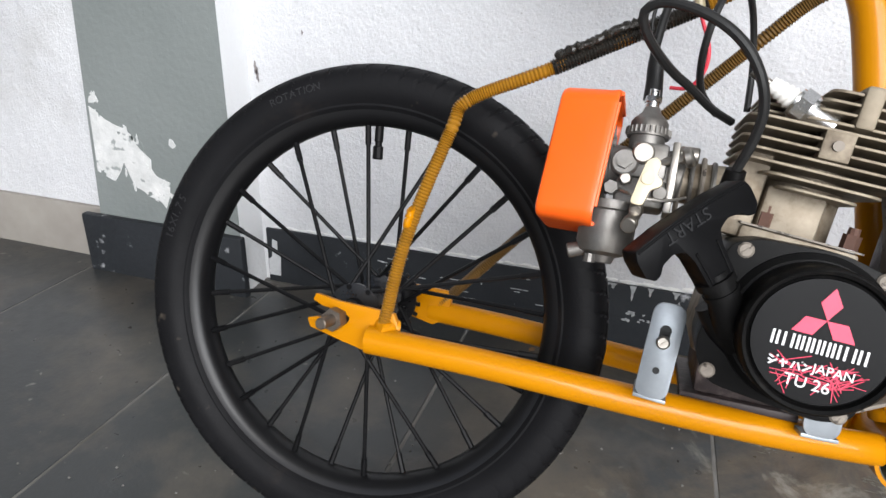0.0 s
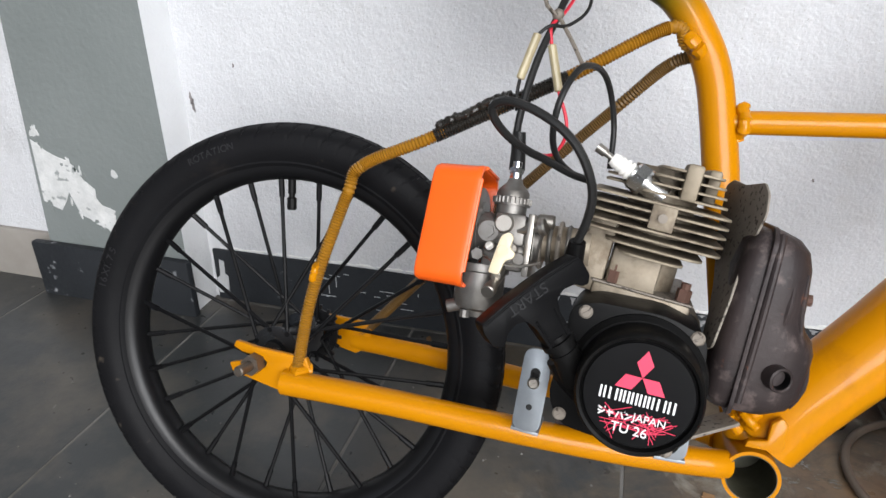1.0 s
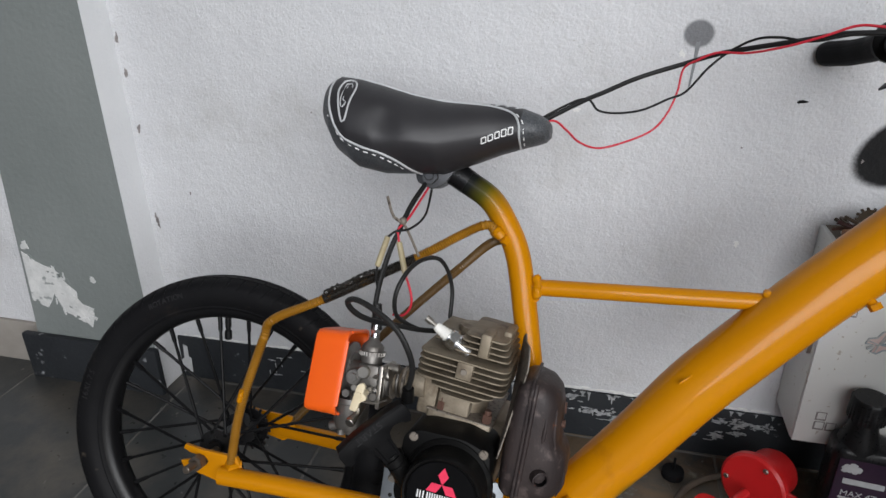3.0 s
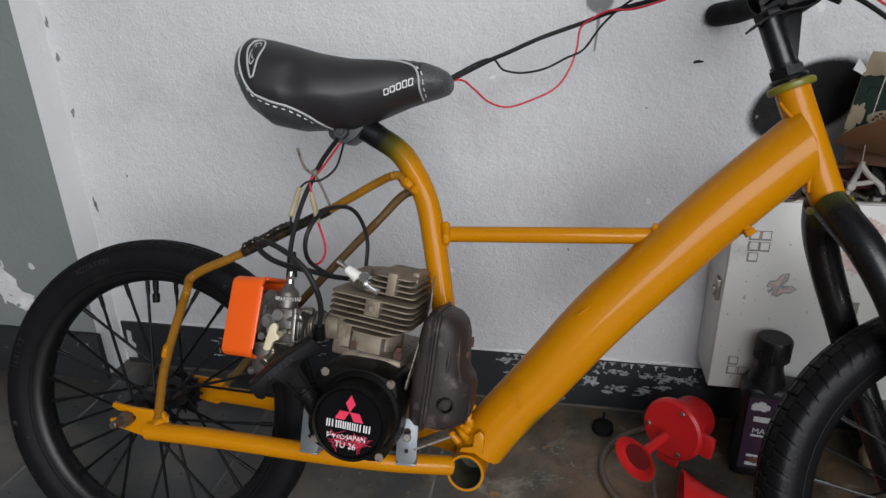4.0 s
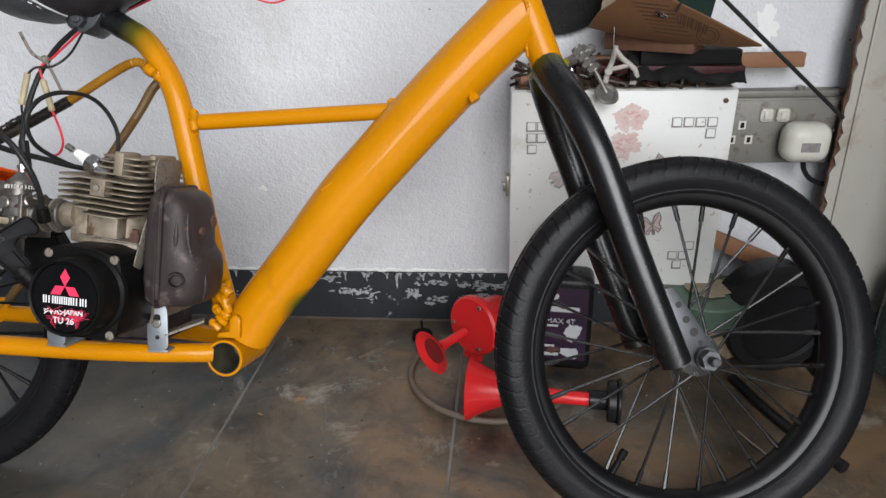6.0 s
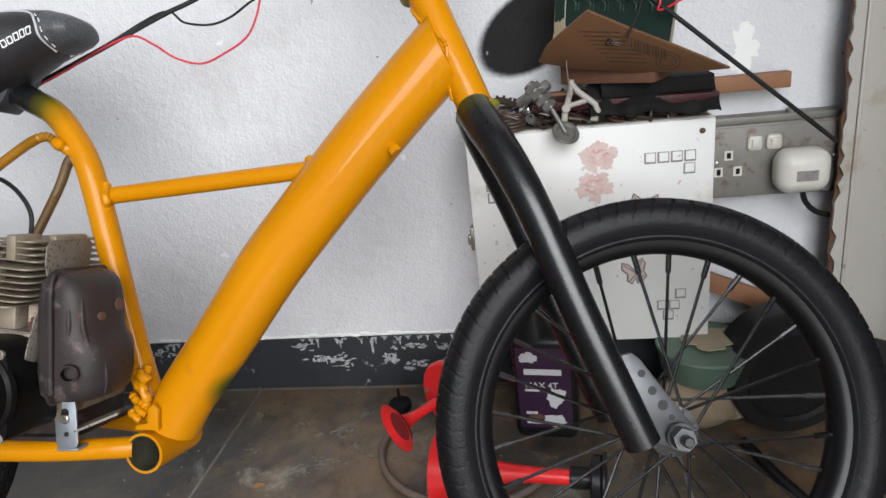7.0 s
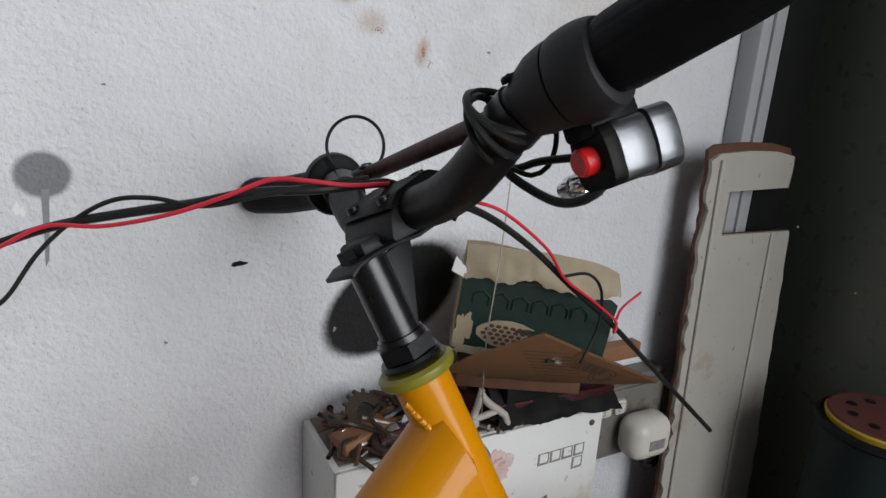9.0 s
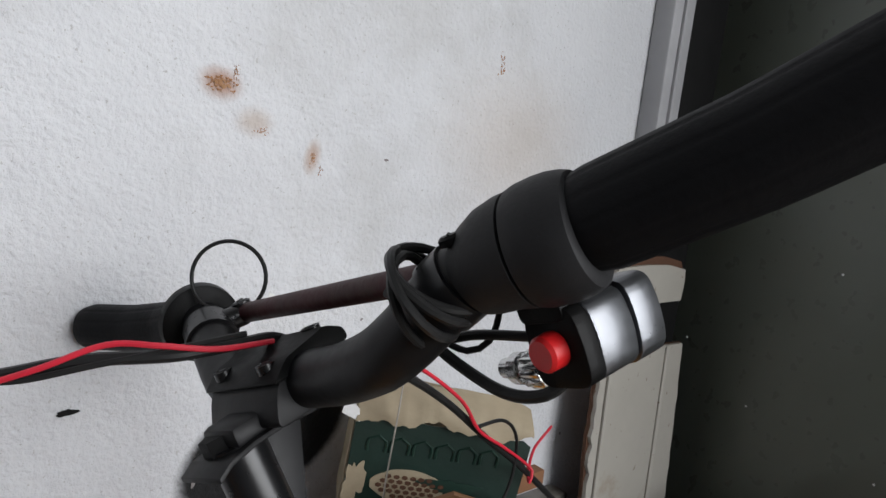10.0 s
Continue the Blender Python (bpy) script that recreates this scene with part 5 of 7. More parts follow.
def bar_point(v, up=0.0, fwd=0.0):
    for a, b in zip(BAR, BAR[1:]):
        if v >= b[0] or b is BAR[-1]:
            t = (v - a[0]) / (b[0] - a[0])
            return steer(a[1] + (b[1] - a[1]) * t - up, a[2] + (b[2] - a[2]) * t + fwd, v)


CLAMP = rounded([(0.004, 0.1845), (0.010, 0.1985), (0.019, 0.2055), (0.040, 0.2085), (0.0475, 0.2045), (0.0485, 0.1900), (0.044, 0.1835)], 0.005)
CAP = rounded([(0.0085, 0.2005), (0.018, 0.2075), (0.041, 0.2108), (0.0495, 0.2065), (0.0500, 0.2010)], 0.003)
clamp = part("stem_clamp", moved(join(slab(CLAMP, -0.025, 0.0235, 0.003), block(-0.006, 0.036, -0.012, 0.012, 0.1825, 0.192, 0.003)), gm), M_BAR, bike, "black handlebar clamp")
part("clamp_cap", moved(slab(CAP, -0.0265, 0.0250, 0.0022), gm), M_BLACKPL, clamp, "black clamp cap with recessed bolts")
for f, h, v in ((0.0165, 0.2058, 0.0165), (0.0165, 0.2058, -0.0150), (0.0425, 0.2095, 0.0165), (0.0425, 0.2095, -0.0150)):
    p = steer(-h, f, v)
    part("clamp_bolt", join(tube([p - AXIS * 0.002, p + AXIS * 0.0016], 0.0042, 18, smooth=False), tube([p + AXIS * 0.0016, p + AXIS * 0.0019], 0.0021, 6, smooth=False)), M_BLACK, clamp)
handlebar = part("handlebar", tube([bar_point(v[0]) for v in BAR if -0.15 < v[0] < 0.15], 0.0114, 24), M_BAR, bike, "black riser handlebar")


def ribbed_grip(v0, v1, r):
    """A rubber grip with fine lengthwise ribs."""
    vs, fs = tube([bar_point(v0 + (v1 - v0) * k / 18) for k in range(19)], lambda q: r if 0.02 < q < 0.97 else r - 0.0012, 96, smooth=False)
    out = []
    for i, p in enumerate(vs):
        ring, k = divmod(i, 96)
        c = bar_point(v0 + (v1 - v0) * ring / 18)
        out.append(p + (c - p) * (0.022 if k % 8 == 0 and 0 < ring < 18 else 0.0))
    return out, fs


part("grip", ribbed_grip(-0.154, -0.268, 0.0148), M_TYRE, handlebar, "black ribbed rubber grip")
part("grip", ribbed_grip(0.104, 0.193, 0.0140), M_TYRE, handlebar, "black ribbed rubber grip")
part("grip_flange", tube([bar_point(q) for q in (0.088, 0.0895, 0.0945, 0.097, 0.104, 0.107)], lambda q: (0.0165, 0.0205, 0.0215, 0.0205, 0.0165, 0.0145)[min(5, int(q * 5.01))], 36, smooth=False), M_BLACKPL, handlebar, "black rubber grip flange")


def housing(stations):
    """A turned shell along the bar: (across, radius) stations."""
    pts = [bar_point(v, -0.0016) for v, r in stations]
    n = len(stations) - 1
    return tube(pts, lambda q: stations[min(n, round(q * n))][1], 40, smooth=False)


coll = part("throttle_housing", housing([(-0.1165, 0.0110), (-0.1170, 0.0122), (-0.1200, 0.0138), (-0.1240, 0.0152), (-0.1285, 0.0165), (-0.1335, 0.0173), (-0.1360, 0.0174), (-0.1366, 0.0164)]), M_HOUSING, handlebar, "black half-shell throttle housing")
part("housing_shell", housing([(-0.1366, 0.0164), (-0.1372, 0.0177), (-0.1400, 0.0184), (-0.1450, 0.0187), (-0.1490, 0.0185), (-0.1525, 0.0178), (-0.1550, 0.0167), (-0.1560, 0.0150)]), M_HOUSING, coll)
part("housing_screw", screw(bar_point(-0.1190, 0.0105, -0.006), 0.0036, AXIS, 0.003), M_BLACKPL, coll)
L_CLIP, R_CLIP = steer(-0.2195, 0.0665, 0.0640), bar_point(-0.112, 0.002, 0.006)
part("cross_brace", tube([L_CLIP, R_CLIP], 0.0052, 14), M_DARKRED, handlebar, "dark maroon cross brace")
part("brace_clip", tube([bar_point(0.066), bar_point(0.078)], 0.0132, 20, smooth=False), M_BLACK, handlebar)
part("brace_lug", join(tube([bar_point(0.072, 0.004), L_CLIP], 0.0062, 12, smooth=False), screw(L_CLIP + AXIS * 0.004, 0.0052, AXIS, 0.003)), M_BLACK, handlebar)
part("brace_clip", tube([bar_point(-0.106), bar_point(-0.115)], 0.0128, 20, smooth=False), M_BLACK, handlebar)

# switch box under the throttle housing, its button towards the rider
SWM = BIKE.inverted() @ Matrix(((0.966, 0.087, -0.243, 0.8302), (0.0, 0.941, 0.337, 0.4009), (0.258, -0.326, 0.909, 0.6634), (0, 0, 0, 1)))
SIDE = rounded([(-0.0105, -0.0125), (0.0105, -0.0125), (0.0125, 0.0), (0.0105, 0.0125), (-0.0105, 0.0125), (-0.0125, 0.0)], 0.005)


def along_d(outline, u0, u1, bevel):
    """A block with its outline across and up, from u0 to u1 along the switch."""
    v, f = slab(outline, u0, u1, bevel)
    return [(p[1], p[0], p[2]) for p in v], [tuple(reversed(q)) for q in f]


sw = part("switch_box", along_d(SIDE, 0.0125, 0.0290, 0.0022), M_SILVER, handlebar, "silver grey handlebar switch")
sw.matrix_local = SWM
part("switch_end", along_d(rounded([(-0.0112, -0.0135), (0.0112, -0.0135), (0.0130, 0.002), (0.0118, 0.0130), (-0.0112, 0.0135), (-0.0130, 0.002)], 0.007), 0.0297, 0.0420, 0.0040), M_SILVER, sw, "silver grey end piece joined to the housing")
part("switch_face", join(along_d(rounded([(-0.0108, -0.0125), (0.0108, -0.0125), (0.0118, 0.0), (0.0100, 0.0125), (-0.0100, 0.0125), (-0.0118, 0.0)], 0.009), 0.0065, 0.0138, 0.0022), along_d(rounded([(-0.0075, 0.008), (0.0115, 0.008), (0.0115, 0.026), (-0.0060, 0.026)], 0.003), 0.0060, 0.0300, 0.002)), M_BLACKPL, sw, "black front cap and arm")
part("button", lathe([(0.0, 0.0), (0.0046, 0.0), (0.0056, 0.0012), (0.0058, 0.0090), (0.0, 0.0090)], 24, "x"), M_REDBTN, sw, "red push button")
adj = part("cable_adjuster", join(*[moved(block(-0.0052, 0.0052, 0.016, 0.026, -0.0052, 0.0052, 0.0014), pose(0.017, 0, -0.0100, 0, k * 22.5, 0)) for k in range(4)], pin((0.017, 0.008, -0.0100), (0.017, 0.040, -0.0100), 0.0036, 14, 0.0006), pin((0.017, 0.0285, -0.0100), (0.017, 0.0335, -0.0100), 0.0056, 18, 0.0005)), M_CHROME, sw, "bright knurled cable adjuster")


# ---- cables on the bicycle ----
def cable(pts, r, material, label, name="cable"):
    return part(name, tube(pts, r, 10, 0.003), material, bike, label)


cable([(0.205, 0.012, 0.508), (0.227, 0.0215, 0.526), (0.29, 0.050, 0.566), (0.347, 0.077, 0.603), (0.37, 0.088, 0.616), (0.405, 0.1, 0.635), (0.452, 0.1, 0.652), (0.483, 0.084, 0.66), (0.517, 0.059, 0.663), (0.549, 0.03, 0.664), (0.576, 0.016, 0.667), (0.606, 0.003, 0.666), (0.63, 0.004, 0.668), (0.652, 0.014, 0.669), (0.672, 0.022, 0.66), (0.69, 0.012, 0.648)], 0.0026, M_CABLE, "black control cable from saddle to handlebar")
cable([(0.207, 0.016, 0.511), (0.229, 0.026, 0.530), (0.29, 0.054, 0.570), (0.347, 0.077, 0.606), (0.366, 0.088, 0.596), (0.387, 0.104, 0.596), (0.413, 0.102, 0.601), (0.437, 0.100, 0.613), (0.455, 0.099, 0.622), (0.473, 0.087, 0.645), (0.491, 0.077, 0.661), (0.511, 0.06, 0.67), (0.53, 0.044, 0.669), (0.553, 0.025, 0.662), (0.58, 0.011, 0.665), (0.61, 0.002, 0.669), (0.635, 0.006, 0.672)], 0.0013, M_CABLE, "thin black wire along the cable")
cable([(0.206, 0.008, 0.505), (0.227, 0.018, 0.522), (0.26, 0.033, 0.543), (0.29, 0.047, 0.564), (0.318, 0.063, 0.580), (0.333, 0.080, 0.573), (0.348, 0.096, 0.561), (0.3696, 0.111, 0.5565), (0.399, 0.112, 0.566), (0.425, 0.112, 0.580), (0.439, 0.110, 0.599), (0.447, 0.108, 0.623), (0.450, 0.102, 0.646), (0.461, 0.09, 0.653), (0.48, 0.08, 0.66), (0.506, 0.062, 0.657), (0.535, 0.036, 0.659), (0.561, 0.017, 0.665), (0.583, 0.006, 0.672), (0.6, -0.002, 0.670), (0.62, -0.004, 0.667), (0.645, 0.002, 0.668)], 0.0012, M_REDWIRE, "thin red wire hanging in a loop")
cable([(0.2104, 0.0, 0.5148), (0.2067, -0.01, 0.5071), (0.1983, -0.035, 0.4818), (0.1927, -0.052, 0.4566), (0.1862, -0.06, 0.4331), (0.1809, -0.067, 0.4023), (0.1794, -0.071, 0.3756), (0.182, -0.0712, 0.362)], 0.0026, M_CABLE, "black throttle cable to the carburettor")
part("cable_boot", tube([(0.1815, -0.0705, 0.384), (0.1822, -0.0711, 0.372), (0.1828, -0.0715, 0.3585)], lambda s: 0.0044 + 0.0012 * s, 14), M_CABLE, bike, "black rubber cable boot")
cable([(0.2319, -0.114, 0.3206), (0.2364, -0.122, 0.3351), (0.238, -0.13, 0.3492), (0.2346, -0.135, 0.3625), (0.2269, -0.137, 0.3757), (0.2161, -0.138, 0.3858), (0.2028, -0.137, 0.3933), (0.1897, -0.134, 0.3979), (0.18, -0.131, 0.3987), (0.1736, -0.127, 0.3953), (0.1747, -0.122, 0.3883), (0.1814, -0.112, 0.3798), (0.1914, -0.095, 0.3723), (0.2038, -0.075, 0.3666), (0.2175, -0.052, 0.3595), (0.2315, -0.032, 0.3552)], 0.0027, M_CABLE, "thick black ignition lead")
part("lead_boot", tube([(0.2305, -0.110, 0.308), (0.2319, -0.114, 0.3206)], lambda s: 0.0062 - 0.001 * s, 14), M_BLACKPL, bike)
cable([(0.2412, -0.012, 0.3655), (0.2402, -0.008, 0.3951), (0.2352, -0.02, 0.4191), (0.229, -0.04, 0.4308), (0.2209, -0.07, 0.4301), (0.2143, -0.09, 0.4198), (0.2086, -0.098, 0.4014), (0.2063, -0.088, 0.3814), (0.2094, -0.065, 0.3678), (0.2207, -0.045, 0.3574)], 0.0022, M_CABLE, "black wire looped above the engine")
cable([(0.2147, 0.0, 0.5126), (0.2099, -0.012, 0.5027), (0.1995, -0.045, 0.4688), (0.1924, -0.055, 0.4571), (0.194, -0.055, 0.4441)], 0.0012, M_REDWIRE, "thin red wire under the saddle")
cable([(0.2024, -0.055, 0.414), (0.21, -0.055, 0.3947), (0.2095, -0.052, 0.3811), (0.202, -0.05, 0.3713), (0.191, -0.05, 0.3705)], 0.0012, M_REDWIRE, "thin red wire to the engine")
cable([(0.2169, 0.0, 0.5113), (0.2119, -0.01, 0.5042), (0.2145, -0.04, 0.4729), (0.2032, -0.052, 0.4583), (0.1925, -0.062, 0.4556), (0.1852, -0.064, 0.4491)], 0.0012, M_CABLE, "thin black wire to a sleeve")
part("wire_sleeve", join(pin((0.1852, -0.064, 0.4499), (0.1764, -0.064, 0.4196), 0.0030, 10, 0.0008)), M_CLEAR, bike, "yellowed clear wire sleeve")
part("wire_sleeve", join(pin((0.194, -0.055, 0.4448), (0.2024, -0.055, 0.414), 0.0030, 10, 0.0008)), M_CLEAR, bike, "yellowed clear wire sleeve")
cable([(0.1764, -0.064, 0.4196), (0.1751, -0.062, 0.4082), (0.1763, -0.06, 0.3986)], 0.0012, M_CABLE, "thin black wire tail")
part("cable_tie", join(tube([(0.1838, -0.069, 0.4886), (0.1885, -0.06, 0.4691), (0.1971, -0.052, 0.4634)], 0.0016, 6), tube([(0.1959, -0.052, 0.4642), (0.2067, -0.055, 0.4484), (0.2161, -0.058, 0.4328)], 0.0015, 6), ball((0.1955, -0.052, 0.465), 0.0042, 8, 6)), M_SHIELD, bike, "grey twisted tie wire")
# coil of cable round the bar, and the loose ends beyond it
for k, (v, rr) in enumerate(((-0.098, 0.0150), (-0.101, 0.0170), (-0.104, 0.0160), (-0.107, 0.0150))):
    c0, n0 = bar_point(v, 0.006, -0.001), (bar_point(v + 0.015) - bar_point(v - 0.015)).normalized()
    n0 = (n0 + AXIS * (0.25 - 0.12 * k)).normalized()
    u0 = n0.orthogonal().normalized()
    w0 = n0.cross(u0)
    part("cable_coil", tube([c0 + (u0 * math.cos(a * math.pi / 8) + w0 * math.sin(a * math.pi / 8)) * rr * (1 + 0.06 * math.sin(2 * a * math.pi / 8 + k)) + n0 * 0.004 * math.sin(a * math.pi / 8 + k) for a in range(17)], 0.0016, 8, 0.003), M_CABLE, bike, "black cable wound round the handlebar")


def world_cable(pts, r, material, label):
    return cable([BIKE.inverted() @ Vector(p) for p in pts], r, material, label)


world_cable([(0.8165, 0.4600, 0.6690), (0.8309, 0.4611, 0.6600), (0.8323, 0.4527, 0.6523), (0.8353, 0.4372, 0.6468), (0.8379, 0.4188, 0.6444), (0.8405, 0.4055, 0.6485), (0.8450, 0.4000, 0.6560)], 0.0021, M_CABLE, "black switch cable")
world_cable([(0.8300, 0.4600, 0.6550), (0.8369, 0.4511, 0.6533), (0.8390, 0.4365, 0.6587), (0.8430, 0.4150, 0.6640)], 0.0018, M_CABLE, "black switch cable")
world_cable([(0.8440, 0.4340, 0.6760), (0.8445, 0.4335, 0.6660), (0.8420, 0.4340, 0.6570), (0.8380, 0.4400, 0.6520), (0.8330, 0.4520, 0.6540)], 0.0012, M_CABLE, "thin black switch wire")
world_cable([Vector((0.8195, 0.608, 0.6412)) + (Vector((0.80, -0.60, 0.0)) * math.cos(a * math.pi / 8) + Vector((0.10, 0.13, 0.98)) * math.sin(a * math.pi / 8)) * 0.0192 for a in range(-4, 12)], 0.0011, M_CABLE, "thin black wire loop over the handlebar")
END = [(0.812, 0.503, 0.633), (0.846, 0.515, 0.622), (0.882, 0.53, 0.606), (0.925, 0.543, 0.579), (0.971, 0.555, 0.544), (1.025, 0.566, 0.504), (1.11, 0.576, 0.432), (1.205, 0.586, 0.351)]
world_cable(END, 0.0023, M_CABLE, "black cable with its loose end hanging past the handlebar")
world_cable([(0.814, 0.500, 0.636), (0.850, 0.510, 0.625), (0.885, 0.525, 0.612), (0.93, 0.538, 0.582), (0.955, 0.546, 0.556), (0.99, 0.556, 0.533), (1.018, 0.562, 0.514), (1.026, 0.560, 0.506), (1.0235, 0.559, 0.4985), (1.034, 0.570, 0.4990), (1.055, 0.585, 0.5055), (1.0915, 0.601, 0.5096)], 0.0011, M_REDWIRE, "red wire wound along the cable, its end free")
world_cable([(0.955, 0.550, 0.556), (0.985, 0.555, 0.553), (1.005, 0.560, 0.535), (1.008, 0.562, 0.505), (0.995, 0.562, 0.475)], 0.0012, M_CABLE, "thin black wire with a ring terminal")

# ---- cabinet on the wall, and what hangs beside it ----
M_CABINET = mat("chalky_white_enamel", (0.66, 0.66, 0.64), 0.45, 0, (0.58, 0.58, 0.56), 10, 0.8, 0.15, 120, 0.0005, stain=(0.44, 0.41, 0.36), stain_scale=9, stain_at=0.68, stain_soft=0.08, speck=(0.40, 0.36, 0.31), speck_scale=140, speck_at=0.71)
M_DUST = mat("dusty_brown_top", (0.20, 0.17, 0.13), 0.9, 0, (0.12, 0.10, 0.08), 40, 0.9, 0.5, 300, 0.001)
M_SMUDGE = mat("faded_pink_sticker", (0.50, 0.34, 0.31), 0.7, 0, (0.60, 0.52, 0.49), 60, 0.5)
M_INK = mat("grey_ink", (0.13, 0.12, 0.12), 0.6, 0, (0.3, 0.27, 0.26), 120, 0.6)
M_BLUEINK = mat("faded_blue_sticker", (0.17, 0.24, 0.28), 0.6, 0, (0.45, 0.45, 0.43), 90, 0.4)
M_BOXGREY = mat("grey_metal_socket_box", (0.22, 0.21, 0.19), 0.5, 0.2, (0.14, 0.13, 0.11), 30, 0.8, 0.2, 200, 0.0006, stain=(0.09, 0.06, 0.045), stain_scale=45, stain_at=0.62, stain_soft=0.06)
M_PLASTIC = mat("off_white_plastic", (0.62, 0.60, 0.54), 0.35, 0, (0.50, 0.48, 0.42), 30, stain=(0.34, 0.31, 0.27), stain_scale=50, stain_at=0.68, stain_soft=0.08)
M_DUSTYWHITE = mat("dusty_off_white", (0.36, 0.335, 0.30), 0.6, 0, (0.28, 0.26, 0.23), 60)
M_TAP = mat("dull_grey_plated_metal", (0.30, 0.295, 0.28), 0.45, 0.75, (0.15, 0.14, 0.125), 60, 0.8, 0.3, 300, 0.0004)
# near-black for board and plastic; also colours in the shade of slots, holes, gap
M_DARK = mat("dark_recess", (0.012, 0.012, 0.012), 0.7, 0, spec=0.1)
M_PANEL = mat("cream_white_panel_paint", (0.43, 0.41, 0.365), 0.5, 0, (0.33, 0.31, 0.27), 9, 0.8, 0.2, 120, 0.0006, stain=(0.27, 0.22, 0.16), stain_scale=13, stain_at=0.68, stain_soft=0.08, speck=(0.2, 0.16, 0.12), speck_scale=110, speck_at=0.72)
M_BROWN = mat("chipped_brown_edge", (0.075, 0.035, 0.022), 0.7, 0, (0.12, 0.06, 0.035), 60, 0.8, 0.4, 300, 0.0008, spec=0.25)
M_TRUNK = mat("grey_white_trunking", (0.40, 0.40, 0.41), 0.4, 0, (0.33, 0.33, 0.34), 14)
M_CARTON_G = mat("green_printed_carton", (0.004, 0.024, 0.016), 0.55, 0, (0.003, 0.014, 0.010), 25, 0.8, 0.3, 90, 0.001)
M_CARTON_D = mat("dark_green_print", (0.005, 0.028, 0.018), 0.55, 0, (0.004, 0.02, 0.013), 40)
M_CARTON_C = mat("yellowed_carton", (0.38, 0.32, 0.22), 0.8, 0, (0.24, 0.19, 0.125), 25, 0.8, 0.3, 90, 0.001)
M_KRAFT = mat("brown_kraft_cardboard", (0.145, 0.066, 0.025), 0.62, 0, (0.080, 0.038, 0.016), 18, 0.8, 0.3, 120, 0.0008)
M_KRAFTINK = mat("dark_brown_print", (0.040, 0.019, 0.010), 0.7, 0, (0.075, 0.036, 0.017), 90, 0.5)
M_WOOD = mat("reddish_timber", (0.27, 0.13, 0.065), 0.65, 0, (0.19, 0.085, 0.04), 30, 0.8, 0.3, 200, 0.0006)
M_REDPLASTIC = mat("bright_red_plastic", (0.62, 0.018, 0.02), 0.33, 0, (0.54, 0.014, 0.016), 18, 0.8, 0.1, 200, 0.0003)
M_THROAT = mat("dull_dark_red_plastic", (0.20, 0.008, 0.01), 0.6, 0, (0.14, 0.006, 0.008), 40)
M_HOSE = mat("dusty_brown_hose", (0.13, 0.10, 0.075), 0.6, 0, (0.085, 0.065, 0.05), 30)
M_BOTTLE = mat("black_bottle_plastic", (0.008, 0.008, 0.009), 0.3, 0, (0.012, 0.012, 0.013), 30, spec=0.22)
M_LABEL = mat("dark_purple_label", (0.035, 0.012, 0.035), 0.35, 0, (0.02, 0.01, 0.025), 60)
M_BOWL = mat("faded_green_tin", (0.10, 0.155, 0.115), 0.5, 0, (0.07, 0.115, 0.085), 20, 0.8, 0.2, 120, 0.0006)
M_RAG = mat("dusty_tan_rag", (0.26, 0.20, 0.13), 0.95, 0, (0.17, 0.13, 0.085), 60, 0.9, 0.8, 250, 0.002)
M_DRUM = mat("grey_drum_rim", (0.009, 0.009, 0.0095), 0.6, 0, (0.006, 0.006, 0.006), 25, spec=0.25)
M_TEAL = mat("dark_teal_tin", (0.006, 0.012, 0.013), 0.6, 0, (0.02, 0.03, 0.03), 15, spec=0.25)
M_ABRASIVE = mat("maroon_abrasive", (0.12, 0.03, 0.022), 0.9, 0, (0.08, 0.022, 0.016), 60, 0.8, 0.8, 900, 0.0006)
M_AMBER = mat("yellow_pad_edge", (0.52, 0.36, 0.02), 0.6, 0, (0.4, 0.28, 0.02), 60)
M_GRIME = mat("oily_blackened_steel", (0.035, 0.028, 0.022), 0.5, 0.5, (0.08, 0.055, 0.035), 80, 0.9, 0.4, 400, 0.0006)
CX0, CX1, CY0, CZ0, CZ1 = 0.818, 1.099, 0.631, 0.102, 0.378

cabinet = thing("wall_cabinet", block(CX0, CX1, CY0 + 0.004, 0.7198, CZ0, CZ1, 0.003), M_CABINET, "white enamelled metal wall cabinet with faded stickers and a dusty top", "cabinet")
part("door", block(CX0 + 0.001, CX1 - 0.001, CY0 - 0.0004, CY0 + 0.0036, CZ0 + 0.001, CZ1 - 0.001, 0.0015), M_CABINET, cabinet, "flat white cabinet door")
part("dust_layer", block(CX0 + 0.006, CX1 - 0.006, CY0 + 0.008, 0.716, CZ1 - 0.0002, CZ1 + 0.0012), M_DUST, cabinet, "brown dust on the cabinet top")
part("latch", join(block(CX0 - 0.005, CX0 + 0.0005, CY0 + 0.010, CY0 + 0.026, 0.232, 0.262, 0.001), block(CX0 - 0.009, CX0 - 0.004, CY0 + 0.014, CY0 + 0.022, 0.238, 0.250, 0.001)), M_STEEL, cabinet, "small steel latch")
part("door_screw", screw((1.084, CY0 - 0.0003, 0.3635), 0.0032, h=0.0016), M_RUST, cabinet)
FY = CY0 - 0.0012


def frame_mark(x, z, w=0.0128, h=0.0128, t=0.0019):
    """The dirty outline that a peeled square of tape has left."""
    thin = t * 0.45
    return join(block(x - w / 2, x - w / 2 + t, FY, CY0, z - h / 2, z + h / 2), block(x - w / 2, x + w / 2, FY + 0.0001, CY0, z - h / 2, z - h / 2 + t), block(x + w / 2 - thin, x + w / 2, FY + 0.0002, CY0, z - h / 2, z + h / 2), block(x - w / 2, x + w / 2, FY + 0.0003, CY0, z + h / 2 - thin, z + h / 2))


